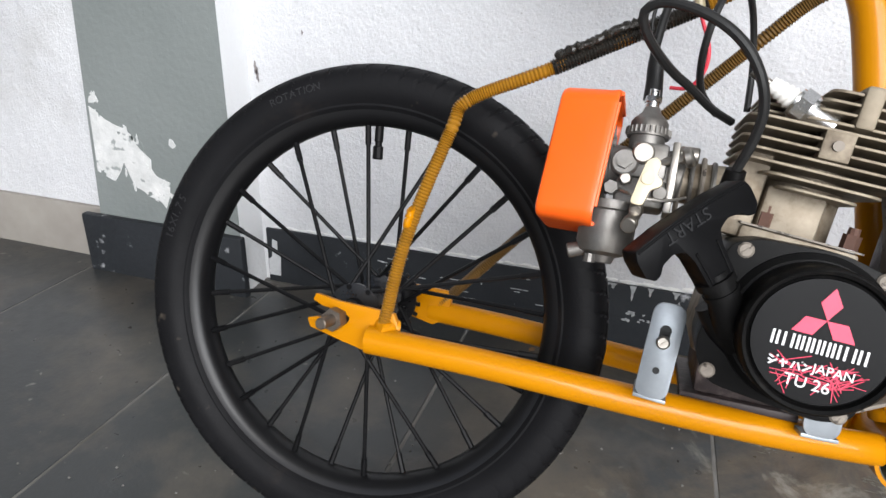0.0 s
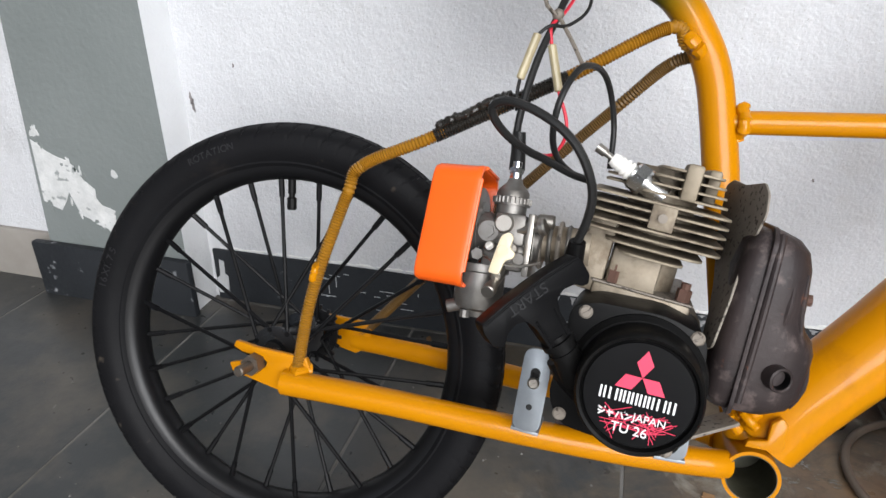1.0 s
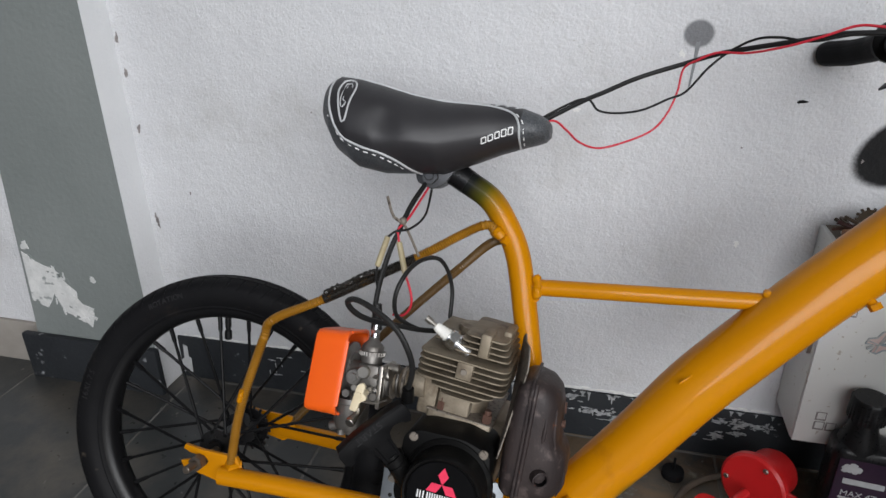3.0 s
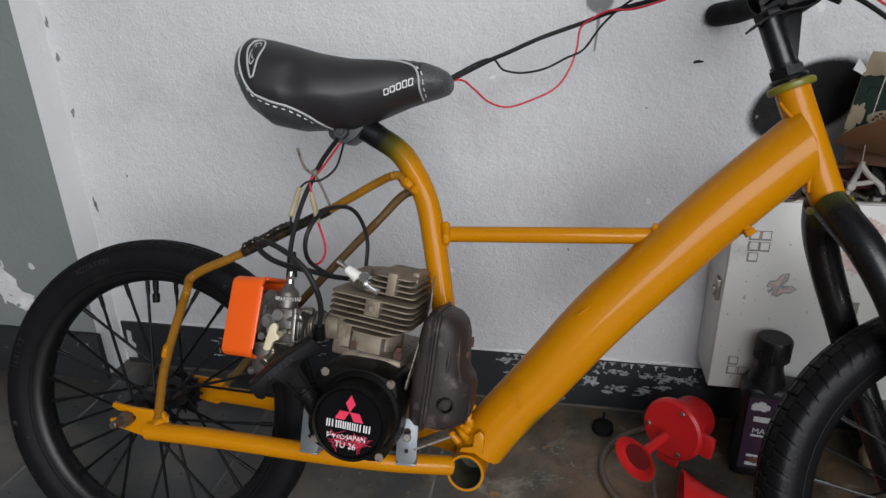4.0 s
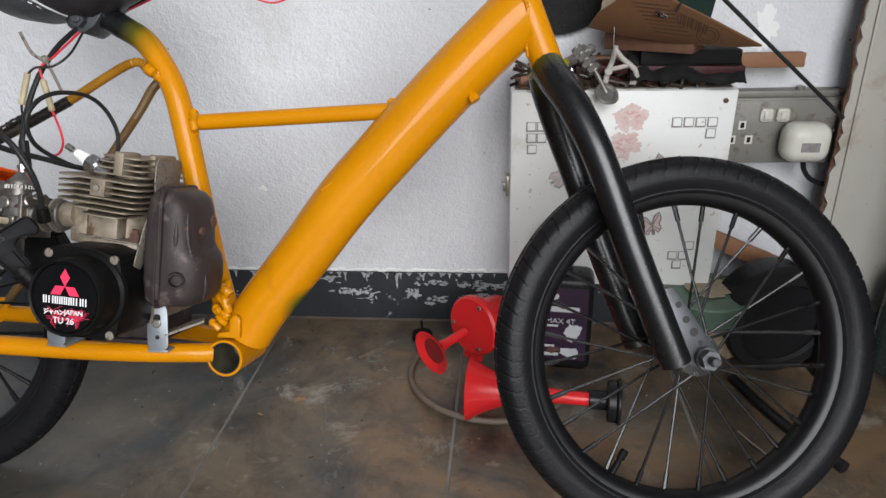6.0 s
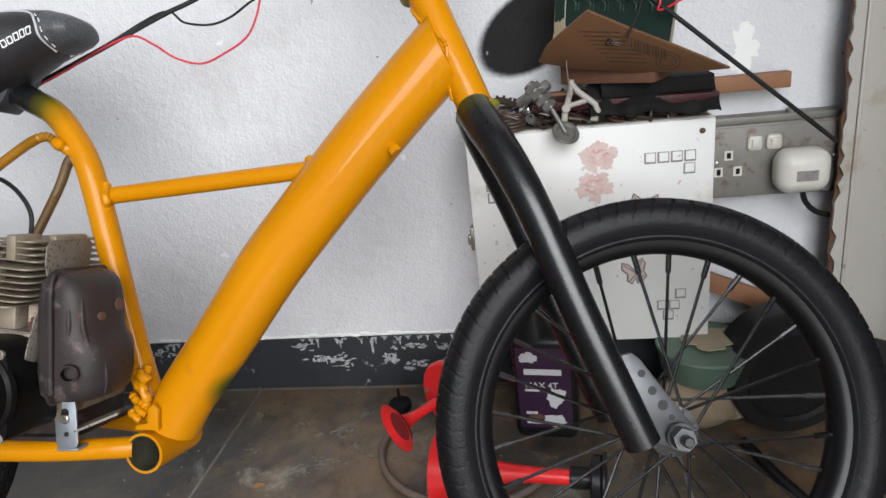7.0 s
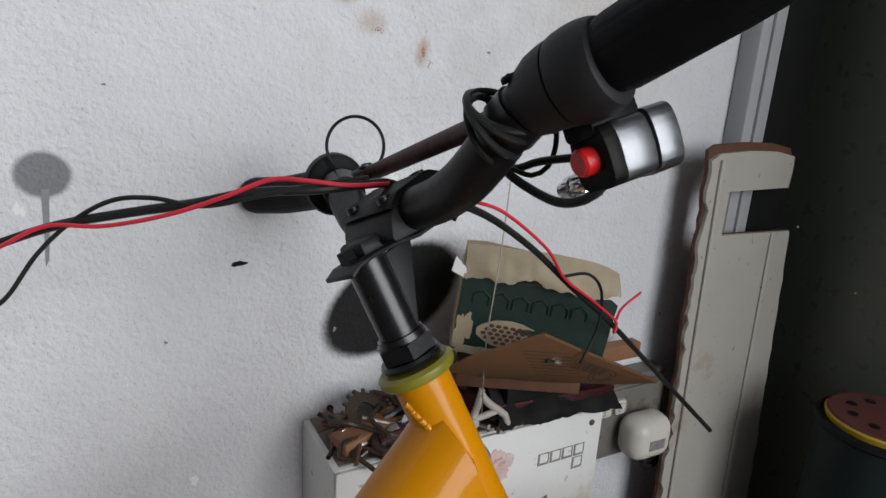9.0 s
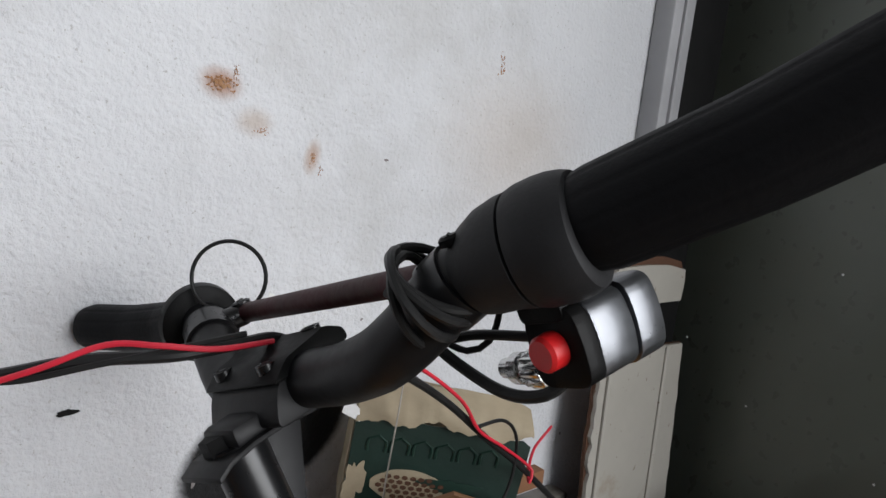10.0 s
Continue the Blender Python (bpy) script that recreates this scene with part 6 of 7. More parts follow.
for x, z in ((1.028, 0.3365), (1.0425, 0.3365), (1.057, 0.3365), (1.0715, 0.3365), (1.071, 0.322), (0.845, 0.332), (0.8585, 0.332), (0.8455, 0.317), (0.8585, 0.317), (0.8465, 0.302), (0.846, 0.147), (0.846, 0.132), (0.860, 0.132), (1.043, 0.15), (1.057, 0.15), (1.064, 0.165), (1.050, 0.136)):
    part("tape_mark", frame_mark(x, z), M_INK, cabinet)


def blot(cx, cz, rx, rz, y0, y1, seed, n=40, rough=0.25, petals=0):
    """A flat patch with an uneven outline."""
    rng = random.Random(seed)
    ph = [rng.uniform(0, 6.28) for _ in range(6)]
    out = []
    for k in range(n):
        a = 2 * math.pi * k / n
        r = 1 + rough * (0.5 * math.sin(2 * a + ph[0]) + 0.4 * math.sin(3 * a + ph[1]) + 0.35 * math.sin(5 * a + ph[2]) + 0.3 * math.sin(9 * a + ph[3]) + 0.2 * math.sin(14 * a + ph[4]))
        if petals:
            r *= 0.78 + 0.22 * math.cos(petals * a + ph[5])
        out.append((cx + rx * r * math.cos(a), cz + rz * r * math.sin(a)))
    return slab(out, y0, y1)


M_PINKINK = mat("worn_rose_print", (0.42, 0.19, 0.18), 0.7, 0, (0.58, 0.46, 0.43), 90, 0.5)
for cx, cz, turn in ((0.970, 0.343, 0.3), (0.965, 0.308, 1.0)):
    flower = part("flower_sticker", join(*[blot(cx + 0.0125 * math.cos(turn + k * 1.257), cz + 0.010 * math.sin(turn + k * 1.257), 0.0095, 0.0080, FY - 0.00002 * k, CY0, 21 + k, 40, 0.35) for k in range(5)]), M_SMUDGE, cabinet, "faded pink flower sticker")
    part("petal_print", join(*[blot(cx + 0.0085 * math.cos(turn + k * 0.9), cz + 0.0075 * math.sin(turn + k * 0.9), 0.0035, 0.0022, FY - 0.0005 - 0.00002 * k, FY, 31 + k, 24, 0.7) for k in range(7)]), M_PINKINK, flower)


def butterfly(x, z, s, turn, material, label):
    wings = [(0, 0.1), (0.25, 0.75), (0.6, 1.0), (0.72, 0.55), (0.5, 0.1), (0.62, -0.35), (0.35, -0.62), (0.12, -0.3), (0.05, -0.75), (-0.05, -0.75), (-0.12, -0.3), (-0.4, -0.7), (-0.68, -0.4), (-0.55, 0.05), (-0.85, 0.5), (-0.75, 0.95), (-0.35, 0.7)]
    turn_m = Matrix.Translation((x, FY + 0.0004, z)) @ Matrix.Rotation(radians(turn), 4, "Y")
    ob = part("butterfly_sticker", moved(slab([(a * s, b * s) for a, b in wings], -0.0003, 0.0004), turn_m), M_SMUDGE, cabinet, label)
    ring = [(a * s, -0.0005, b * s) for a, b in wings + wings[:1]]
    veins = [[(0, 0.0), (0.55, 0.8)], [(0, 0.0), (0.5, -0.4)], [(0, 0.0), (-0.7, 0.75)], [(0, 0.0), (-0.5, -0.45)], [(0, 0.3), (0, -0.6)]]
    part("sticker_outline", moved(join(tube(ring, 0.0011, 6, smooth=False), *[tube([(a * s, -0.0005, b * s) for a, b in v], 0.0008, 6, smooth=False) for v in veins]), turn_m), material, ob)


butterfly(1.022, 0.275, 0.020, 8, M_INK, "grey and pink butterfly sticker")
butterfly(1.012, 0.195, 0.018, -12, M_INK, "grey butterfly sticker")
butterfly(0.885, 0.262, 0.018, 62, M_BLUEINK, "faded blue sticker half torn off")
part("name_plate", block(0.941, 0.983, FY - 0.0002, CY0, 0.229, 0.247), M_INK, cabinet, "small dark maker's plate")
part("print", join(*[block(0.943 + k * 0.0040, 0.9455 + k * 0.0040, FY - 0.0006, FY, 0.2375, 0.2375 + 0.005 + 0.002 * (k % 3 == 0)) for k in range(9)], block(0.943, 0.981, FY - 0.0006, FY, 0.2315, 0.2335)), M_PRINT, cabinet, "pale bars of lettering")

# socket box
sock = thing("socket_box", block(1.108, 1.253, 0.690, 0.7198, 0.264, 0.353, 0.002), M_BOXGREY, "grey metal double socket box with white switches, grimy", "socket")
part("face_plate", block(1.110, 1.251, 0.6865, 0.6899, 0.266, 0.351, 0.0012), M_BOXGREY, sock)
part("conduit_stub", join(block(1.10, 1.256, 0.696, 0.7196, 0.353, 0.361, 0.001), pin((1.20, 0.702, 0.353), (1.20, 0.702, 0.366), 0.006, 12)), M_BOXGREY, sock)
for x in (1.1565, 1.1775):
    rocker = part("switch", block(x - 0.0085, x + 0.0085, 0.682, 0.6868, 0.323, 0.341, 0.0042, 4), M_PLASTIC, sock, "white rocker switch")
    part("rocker_key", block(x - 0.004, x + 0.004, 0.6800, 0.6825, 0.327, 0.337, 0.001), M_PLASTIC, rocker)
for x, z in ((1.128, 0.318), (1.139, 0.298), (1.117, 0.298)):
    hole = part("socket_hole", block(x - 0.0048, x + 0.0048, 0.6858, 0.6868, z - 0.0058, z + 0.0058), M_PLASTIC, sock, "white shuttered socket hole")
    part("slot", block(x - 0.0022, x + 0.0022, 0.6850, 0.6862, z - 0.0035, z + 0.0035), M_DARK, hole)
for x in (1.115, 1.247):
    part("plate_screw", screw((x, 0.6868, 0.309), 0.0025, h=0.0012), M_STEEL, sock)
plug = thing("wall_plug", block(1.1735, 1.2325, 0.646, 0.6862, 0.2745, 0.3265, 0.017, 6), M_PLASTIC, "rounded off-white plug in the wall socket", "plug")
part("plug_mark", block(1.192, 1.215, 0.6453, 0.6462, 0.292, 0.304), M_INK, plug, "grey printed mark")
part("cord", tube([(1.209, 0.672, 0.278), (1.212, 0.674, 0.262), (1.226, 0.678, 0.245), (1.25, 0.686, 0.235), (1.27, 0.694, 0.236)], 0.0034, 10), M_CABLE, plug, "black cord")

# leaning panel, trunking, dark door
rng = random.Random(11)
left = [(1.243 + rng.uniform(-0.0022, 0.0022), -0.004 + 0.646 * k / 60) for k in range(61)]
top = [(1.252, 0.6445), (1.30, 0.647), (1.345, 0.646), (1.378, 0.640)]
right = [(1.386 + rng.uniform(-0.0012, 0.0012), 0.63 - 0.008 * k) for k in range(4)] + [(1.384, 0.598), (1.283, 0.597), (1.281, 0.548), (1.402, 0.545)] + [(1.404 + 0.0009 * k + rng.uniform(-0.0015, 0.0015), 0.535 - 0.018 * k) for k in range(30)]
panel = thing("leaning_panel", slab([(1.2445, -0.006), *[(x + (0.0008 if rng.random() < 0.7 else 0.0045), z) for x, z in left[1:-1]], *[(x + 0.004, z - 0.006) for x, z in top], *[(x - 0.004, z) for x, z in right], (1.428, -0.006)], 0.6555, 0.6600), M_PANEL, "cream painted board with chipped brown edges leaning on the wall", "panel")
part("core", slab([(1.240, -0.0065), *left[1:], *[(x, z + 0.003) for x, z in top], *[(x, z) for x, z in right], (1.431, -0.0065)], 0.6601, 0.6645), M_BROWN, panel, "brown core of the board")
part("raised_edge", block(1.256, 1.2605, 0.6520, 0.6556, 0.0, 0.632, 0.0012), M_PANEL, panel)
part("raised_edge", slab([(1.3605, 0.0), (1.362, 0.545), (1.368, 0.545), (1.3685, 0.0)], 0.6530, 0.6556, 0.0012), M_PANEL, panel)
panel.rotation_euler = (radians(-1.5), 0, 0)
trunk = thing("cable_trunking", join(block(1.313, 1.352, 0.694, 0.7198, FLOOR, 2.2, 0.003), block(1.328, 1.332, 0.690, 0.6945, FLOOR, 2.2, 0.001)), M_TRUNK, "grey-white vertical cable trunking on the wall", "trunking", "structure")
# near-black strip puts the shade of the gap beside the trunking into colour
gap_strip = thing("door_frame", block(1.36, 1.43, 0.700, 0.7199, FLOOR, 2.2, 0.003), M_DARK, "near-black strip standing in for the shaded gap at the wall's end", "door frame", "structure")
door = thing("door_1", block(1.462, 1.500, -0.25, 0.76, FLOOR + 0.004, 2.1, 0.003), M_GREEN_DARK, "dark olive painted door standing open, scuffed", "door", "structure")
part("door_rail", block(1.452, 1.463, -0.25, 0.74, 0.0, 0.06, 0.002), M_GREEN_DARK, door)
speck = random.Random(8)
for k in range(9):
    y, z = speck.uniform(0.40, 0.70), speck.uniform(0.42, 0.90)
    part("paint_speck", ball((1.4615, y, z), speck.uniform(0.0010, 0.0020), 8, 6, 0.3), M_PRINT, door)
wall_recess = thing("wall_recess", block(1.43, 3.4, 0.86, 0.98, FLOOR - 0.05, 2.6), M_GREEN_DARK, "dark wall behind the door", "wall", "structure")
drum = thing("paint_drum", lathe([(0.0, FLOOR), (0.062, FLOOR), (0.064, FLOOR + 0.004), (0.062, 0.10), (0.0635, 0.105), (0.062, 0.11), (0.062, 0.315), (0.064, 0.320), (0.058, 0.322), (0.0, 0.320)], 40), M_TEAL, "dark teal metal drum on the floor", "drum")
part("rim", lathe([(0.060, 0.3215), (0.0615, 0.3245), (0.0655, 0.3235), (0.0660, 0.3185), (0.0642, 0.3165)], 44), M_DRUM, drum, "dark rolled drum rim")
part("hoop", lathe([(0.0622, 0.198), (0.0650, 0.2005), (0.0650, 0.2045), (0.0622, 0.207)], 44), M_TEAL, drum)
drum.matrix_world = Matrix.Translation((1.392, 0.515, FLOOR)) @ Matrix.Diagonal((1, 1, 1.09, 1)) @ Matrix.Translation((0, 0, -FLOOR))
disc = thing("sanding_disc", lathe([(0.0, 0.006), (0.054, 0.006), (0.056, 0.004)], 48), M_ABRASIVE, "maroon sanding disc with yellow edge lying on the drum", "sanding disc")
part("pad_edge", lathe([(0.056, 0.004), (0.0575, 0.002), (0.056, -0.004), (0.0, -0.004)], 48), M_AMBER, disc, "yellow foam edge")
for k in range(8):
    a = 2 * math.pi * k / 8
    part("dust_hole", pin((0.034 * math.cos(a), 0.034 * math.sin(a), 0.0058), (0.034 * math.cos(a), 0.034 * math.sin(a), 0.0066), 0.0055, 14), M_DARK, disc)
disc.matrix_world = pose(1.392, 0.515, 0.3567, 0, 0, 10)
M_GLASS = mat("dusty_green_glass", (0.055, 0.075, 0.066), 0.25, 0, (0.035, 0.05, 0.045), 20, 0.8, spec=0.4)
flask = thing("glass_bottle", lathe([(0.0, FLOOR), (0.026, FLOOR), (0.0285, FLOOR + 0.004), (0.0285, 0.085), (0.0275, 0.089), (0.0285, 0.093), (0.0285, 0.128), (0.025, 0.138), (0.018, 0.143), (0.017, 0.150), (0.0, 0.150)], 36), M_GLASS, "dusty green glass bottle standing by the leaning panel", "bottle")
flask.location = (1.352, 0.606, 0)
jar = thing("dark_jar", lathe([(0.0, FLOOR), (0.030, FLOOR), (0.032, 0.0), (0.032, 0.075), (0.028, 0.085), (0.030, 0.086), (0.030, 0.102), (0.0, 0.102)], 30), M_BOTTLE, "dark jar with a ribbed lid on the floor", "jar")
jar.location = (1.270, 0.590, 0)

# ---- clutter on the cabinet top ----
carton = empty("torn_carton", pose(0.993, 0.634, 0.4535, 0, 6, -30) @ Matrix.Diagonal((0.98, 0.9, 0.66, 1)), "torn green and cream printed carton, bent open", "carton")
part("carton_front", slab([(-0.066, 0.0), (0.064, -0.002), (0.0665, 0.098), (0.06, 0.104), (0.045, 0.101), (0.02, 0.108), (-0.01, 0.106), (-0.04, 0.110), (-0.067, 0.108)], -0.024, -0.0225), M_CARTON_G, carton, "green printed front")
part("carton_side", block(-0.068, -0.0665, -0.022, 0.024, 0.0, 0.112), M_CARTON_C, carton)
part("carton_back", slab([(-0.067, 0.0), (0.052, 0.0), (0.054, 0.112), (0.042, 0.122), (0.0, 0.130), (-0.05, 0.135), (-0.067, 0.132)], 0.0245, 0.026), M_CARTON_C, carton, "cream torn back")


def torn_flap(x0, x1, top, low, seed):
    """A curled paper flap with a ragged lower edge: two skins a millimetre apart."""
    r = random.Random(seed)
    ph = [r.uniform(0, 6.28) for _ in range(4)]
    nx, nz, vs, fs = 60, 8, [], []
    for skin in (0.0, 0.0010):
        for i in range(nx + 1):
            u = i / nx
            x = x0 + (x1 - x0) * u
            edge = low + 0.0045 * math.sin(9 * u + ph[0]) + 0.0028 * math.sin(23 * u + ph[1]) + 0.0014 * math.sin(61 * u + ph[2]) + r.uniform(-0.0008, 0.0008) * (skin == 0)
            hi = top + 0.004 * math.sin(3.1 * u + ph[3]) - 0.012 * max(0, u - 0.7) ** 2 * 9
            for j in range(nz + 1):
                w = j / nz
                vs.append((x, -0.0262 + skin - 0.006 * math.sin(math.pi * u) * (1 - 0.5 * w) + 0.020 * w ** 2 + 0.0015 * math.sin(17 * u + 5 * w), edge + (hi - edge) * w))
    half = (nx + 1) * (nz + 1)
    for k in (0, half):
        for i in range(nx):
            for j in range(nz):
                a = k + i * (nz + 1) + j
                fs.append((a, a + nz + 1, a + nz + 2, a + 1) if k == 0 else (a, a + 1, a + nz + 2, a + nz + 1))
    for i in range(nx):
        a, b = i * (nz + 1), (i + 1) * (nz + 1)
        fs.append((a, a + half, b + half, b))
        fs.append((a + nz, b + nz, b + nz + half, a + nz + half))
    return vs, fs


part("carton_flap", torn_flap(-0.067, 0.066, 0.141, 0.108, 5), M_CARTON_C, carton, "cream torn flap curling back")
part("carton_tab", moved(slab([(-0.006, 0.0), (0.008, -0.008), (0.006, 0.006), (-0.004, 0.020)], -0.0006, 0.0006), Matrix.Translation((-0.072, -0.024, 0.108))), M_PRINT, carton)
part("carton_patch", join(blot(-0.060, 0.030, 0.0075, 0.026, -0.0247, -0.024, 31, 40, 0.3), blot(-0.040, 0.006, 0.024, 0.006, -0.02475, -0.024, 32, 40, 0.3)), M_CARTON_C, carton, "torn paper patch")
oval = part("carton_oval", blot(-0.020, 0.034, 0.028, 0.019, -0.0248, -0.024, 33, 48, 0.04), M_CARTON_C, carton, "cream printed oval")
part("oval_print", join(*[pin((-0.020 + 0.0062 * (k % 8 - 3.5) + 0.003 * (k // 8 % 2), -0.0254, 0.034 + 0.0056 * (k // 8 - 2.2)), (-0.020 + 0.0062 * (k % 8 - 3.5) + 0.003 * (k // 8 % 2), -0.0246, 0.034 + 0.0056 * (k // 8 - 2.2)), 0.0025, 6) for k in range(40) if ((k % 8 - 3.3) / 3.9) ** 2 + ((k // 8 - 2.2) / 2.6) ** 2 < 1]), M_BROWN, oval, "brown honeycomb print")
part("carton_print", blot(0.012, 0.040, 0.020, 0.008, -0.0251, -0.0244, 36, 40, 0.3), M_CARTON_D, carton, "dark green printed leaf")
part("carton_print", join(*[tube([(-0.055 + k * 0.017, -0.0243, 0.070), (-0.055 + k * 0.017, -0.0243, 0.083), (-0.048 + k * 0.017, -0.0243, 0.088), (-0.042 + k * 0.017, -0.0243, 0.082), (-0.042 + k * 0.017, -0.0243, 0.070)], 0.0013, 6) for k in range(6)]), M_CARTON_D, carton, "dark green printed band")

kraft = thing("cardboard_sheet", moved(slab([(-0.098, -0.004), (-0.086, 0.020), (-0.040, 0.066), (-0.002, 0.046), (0.04, 0.026), (0.092, -0.001), (0.060, -0.008), (0.0, -0.012), (-0.06, -0.011)], -0.0015, 0.0015, 0.0004), Matrix.Identity(4)), M_KRAFT, "brown corrugated cardboard sheet with faint print leaning on the carton", "cardboard")
kraft.matrix_world = pose(1.004, 0.594, 0.4480, 38, 6, -17) @ Matrix.Diagonal((1.02, 1, 1.02, 1))
part("print", join(*[block(-0.050 + 0.004 * r, -0.010 + 0.004 * r, -0.00165, -0.0014, 0.040 - r * 0.0055, 0.0415 - r * 0.0055) for r in range(8)]), M_KRAFTINK, kraft, "faint lines of lettering")
part("print", join(*[block(0.0 + k * 0.0028, 0.0012 + k * 0.0028 + 0.0006 * (k % 3), -0.00165, -0.0014, 0.018 - k * 0.0010, 0.034 - k * 0.0012) for k in range(12)]), M_KRAFTINK, kraft, "dark bar marks")
part("print", join(*[lathe([(r, -0.00165), (r + 0.0012, -0.00165), (r + 0.0012, -0.0015)], 28, "y") for r in (0.007, 0.011)]), M_KRAFTINK, kraft, "round printed mark").location = (0.035, 0, 0.006)
ring = part("ring_terminal", join(lathe([(0.0022, -0.0006), (0.0040, -0.0006), (0.0040, 0.0006), (0.0022, 0.0006)], 18, "y", True), block(0.003, 0.011, -0.001, 0.001, -0.0016, 0.0016, 0.0004)), M_CHROME, kraft, "crimped ring terminal of the loose wire")
ring.matrix_local = pose(-0.020, -0.003, 0.030, 0, 14, 0)
thing("dark_board", block(0.975, 1.094, 0.626, 0.676, 0.4085, 0.4255, 0.002), M_DARK, "black board under the cardboard", "board")
# added support block; its dark brown stands for the shadow below the cardboard
thing("folded_paper", moved(block(-0.058, 0.050, -0.024, 0.026, 0.0, 0.0215, 0.001), pose(0.995, 0.638, 0.4258, 0, 0, -30)), M_BROWN, "added support under the carton, dark brown for the shadow there", "paper")
thing("maroon_board", moved(block(-0.10, 0.10, -0.028, 0.028, -0.005, 0.005, 0.0015), pose(1.000, 0.654, 0.4025, 0, 0.6, -3)), M_DARKRED, "dark maroon painted board on the cabinet", "board")
crumple = []
for skin in (0.0, 0.0008):
    for i in range(37):
        for j in range(13):
            u, w = i / 36, j / 12
            p = Vector((0.962 + 0.135 * u, 0.612 + 0.030 * w + 0.004 * math.sin(11 * u), 0.3935 + 0.030 * w - 0.006 * u))
            n = noise.noise_vector(p * 60) * 0.0045 + noise.noise_vector(p * 170) * 0.0018
            crumple.append(p + Vector((0, n.y, n.z + skin)))
folds = [(k + i * 13 + j, k + i * 13 + 13 + j, k + i * 13 + 14 + j, k + i * 13 + 1 + j) if k == 0 else (k + i * 13 + j, k + i * 13 + 1 + j, k + i * 13 + 14 + j, k + i * 13 + 13 + j) for k in (0, 481) for i in range(36) for j in range(12)]
thing("crumpled_sheet", (crumple, folds), M_DARK, "crumpled black plastic sheet stuffed under the cardboard", "plastic sheet", sharp=60)
thing("grimy_block", block(0.965, 1.062, 0.650, 0.676, 0.3793, 0.3968, 0.002), M_GRIME, "grimy wooden block under the boards", "block")
thing("timber_strip", block(0.895, 1.190, 0.679, 0.694, 0.394, 0.412, 0.0015), M_WOOD, "reddish timber strip along the wall", "timber")
thing("timber_offcut", moved(block(-0.035, 0.035, -0.012, 0.012, -0.008, 0.008, 0.0015), pose(0.862, 0.662, 0.3885, 0, -4, 14)), M_WOOD, "short reddish timber offcut", "timber")
TAP0, TAP1, TAPD = Vector((0.8971, 0.634, 0.4300)), Vector((0.921, 0.618, 0.4035)), Vector((0.9345, 0.6055, 0.3790))
tap_d = (TAP1 - TAP0).normalized()
tap = thing("gate_valve", join(tube([TAP0, TAP1], 0.0068, 18, smooth=False), *[hexnut(TAP0 + tap_d * q, TAP0 + tap_d * (q + 0.006), r) for q, r in ((0.004, 0.0105), (0.014, 0.0098), (0.0235, 0.0112), (0.0315, 0.0090))], tube([TAP0 + Vector((-0.012, 0.004, -0.020)), TAP0 + tap_d * 0.012, TAP0 + Vector((0.020, 0.004, -0.002))], 0.0062, 14), tube([TAP1, TAPD], 0.0028, 12, smooth=False)), M_TAP, "dull grey metal gate valve with a round hand wheel", "valve")
wheel_m = Matrix.Translation(TAPD) @ (Vector((0.30, -0.62, 0.72))).to_track_quat("Z", "Y").to_matrix().to_4x4()
part("hand_wheel", moved(join(lathe([(0.0125 + 0.0032 * math.cos(q), 0.0026 * math.sin(q)) for q in (0, 1.05, 2.1, 3.14, 4.2, 5.25)], 40, "z", True), lathe([(0.0, 0.0022), (0.0045, 0.0022), (0.0048, -0.0018), (0.0, -0.0022)], 20), lathe([(0.0, -0.0004), (0.0115, -0.0004), (0.0115, -0.0012), (0.0, -0.0012)], 32)), wheel_m), M_TAP, tap, "worn round metal hand wheel")
for k, (x, y, z, r, h, lean) in enumerate(((0.888, 0.650, 0.3955, 0.0082, 0.026, 52), (0.872, 0.648, 0.3905, 0.0072, 0.020, 66), (0.8995, 0.642, 0.3885, 0.0060, 0.018, -58))):
    sk = thing("socket_bit", join(lathe([(r * 0.55, h / 2), (r * 0.92, h / 2), (r, h / 2 - 0.001), (r, 0.002), (r * 0.86, 0.0), (r * 0.86, -h / 2 + 0.001), (r * 0.7, -h / 2), (r * 0.3, -h / 2)], 24), lathe([(0.0, h / 2 - 0.006), (r * 0.55, h / 2 - 0.006), (r * 0.55, h / 2)], 6)), M_TAP if k else M_CHROME, "steel wrench socket lying in the scrap", "socket bit", group="scrap on the cabinet")
    sk.matrix_world = pose(x, y, z, 18, lean, 20 * k)
bracket_tool = thing("white_bracket", join(tube([(-0.004, 0, 0.0), (-0.001, 0, 0.018), (0.004, 0, 0.034), (0.007, 0, 0.050)], lambda q: 0.0040 - 0.0012 * q, 12), tube([(0.006, 0, 0.046), (0.014, 0, 0.036), (0.024, 0, 0.028), (0.031, 0, 0.022), (0.034, 0, 0.014), (0.031, 0, 0.006), (0.026, 0, 0.007)], 0.0034, 12), tube([(0.002, 0, 0.022), (0.012, 0, 0.024), (0.022, 0, 0.027)], 0.0030, 12), pin((0.0, -0.006, 0.020), (0.0, 0.006, 0.020), 0.0048, 14, 0.0008)), M_DUSTYWHITE, "dusty white plastic bracket with a hook", "bracket")
bracket_tool.matrix_world = pose(0.937, 0.622, 0.3832, 0, 0, -8)
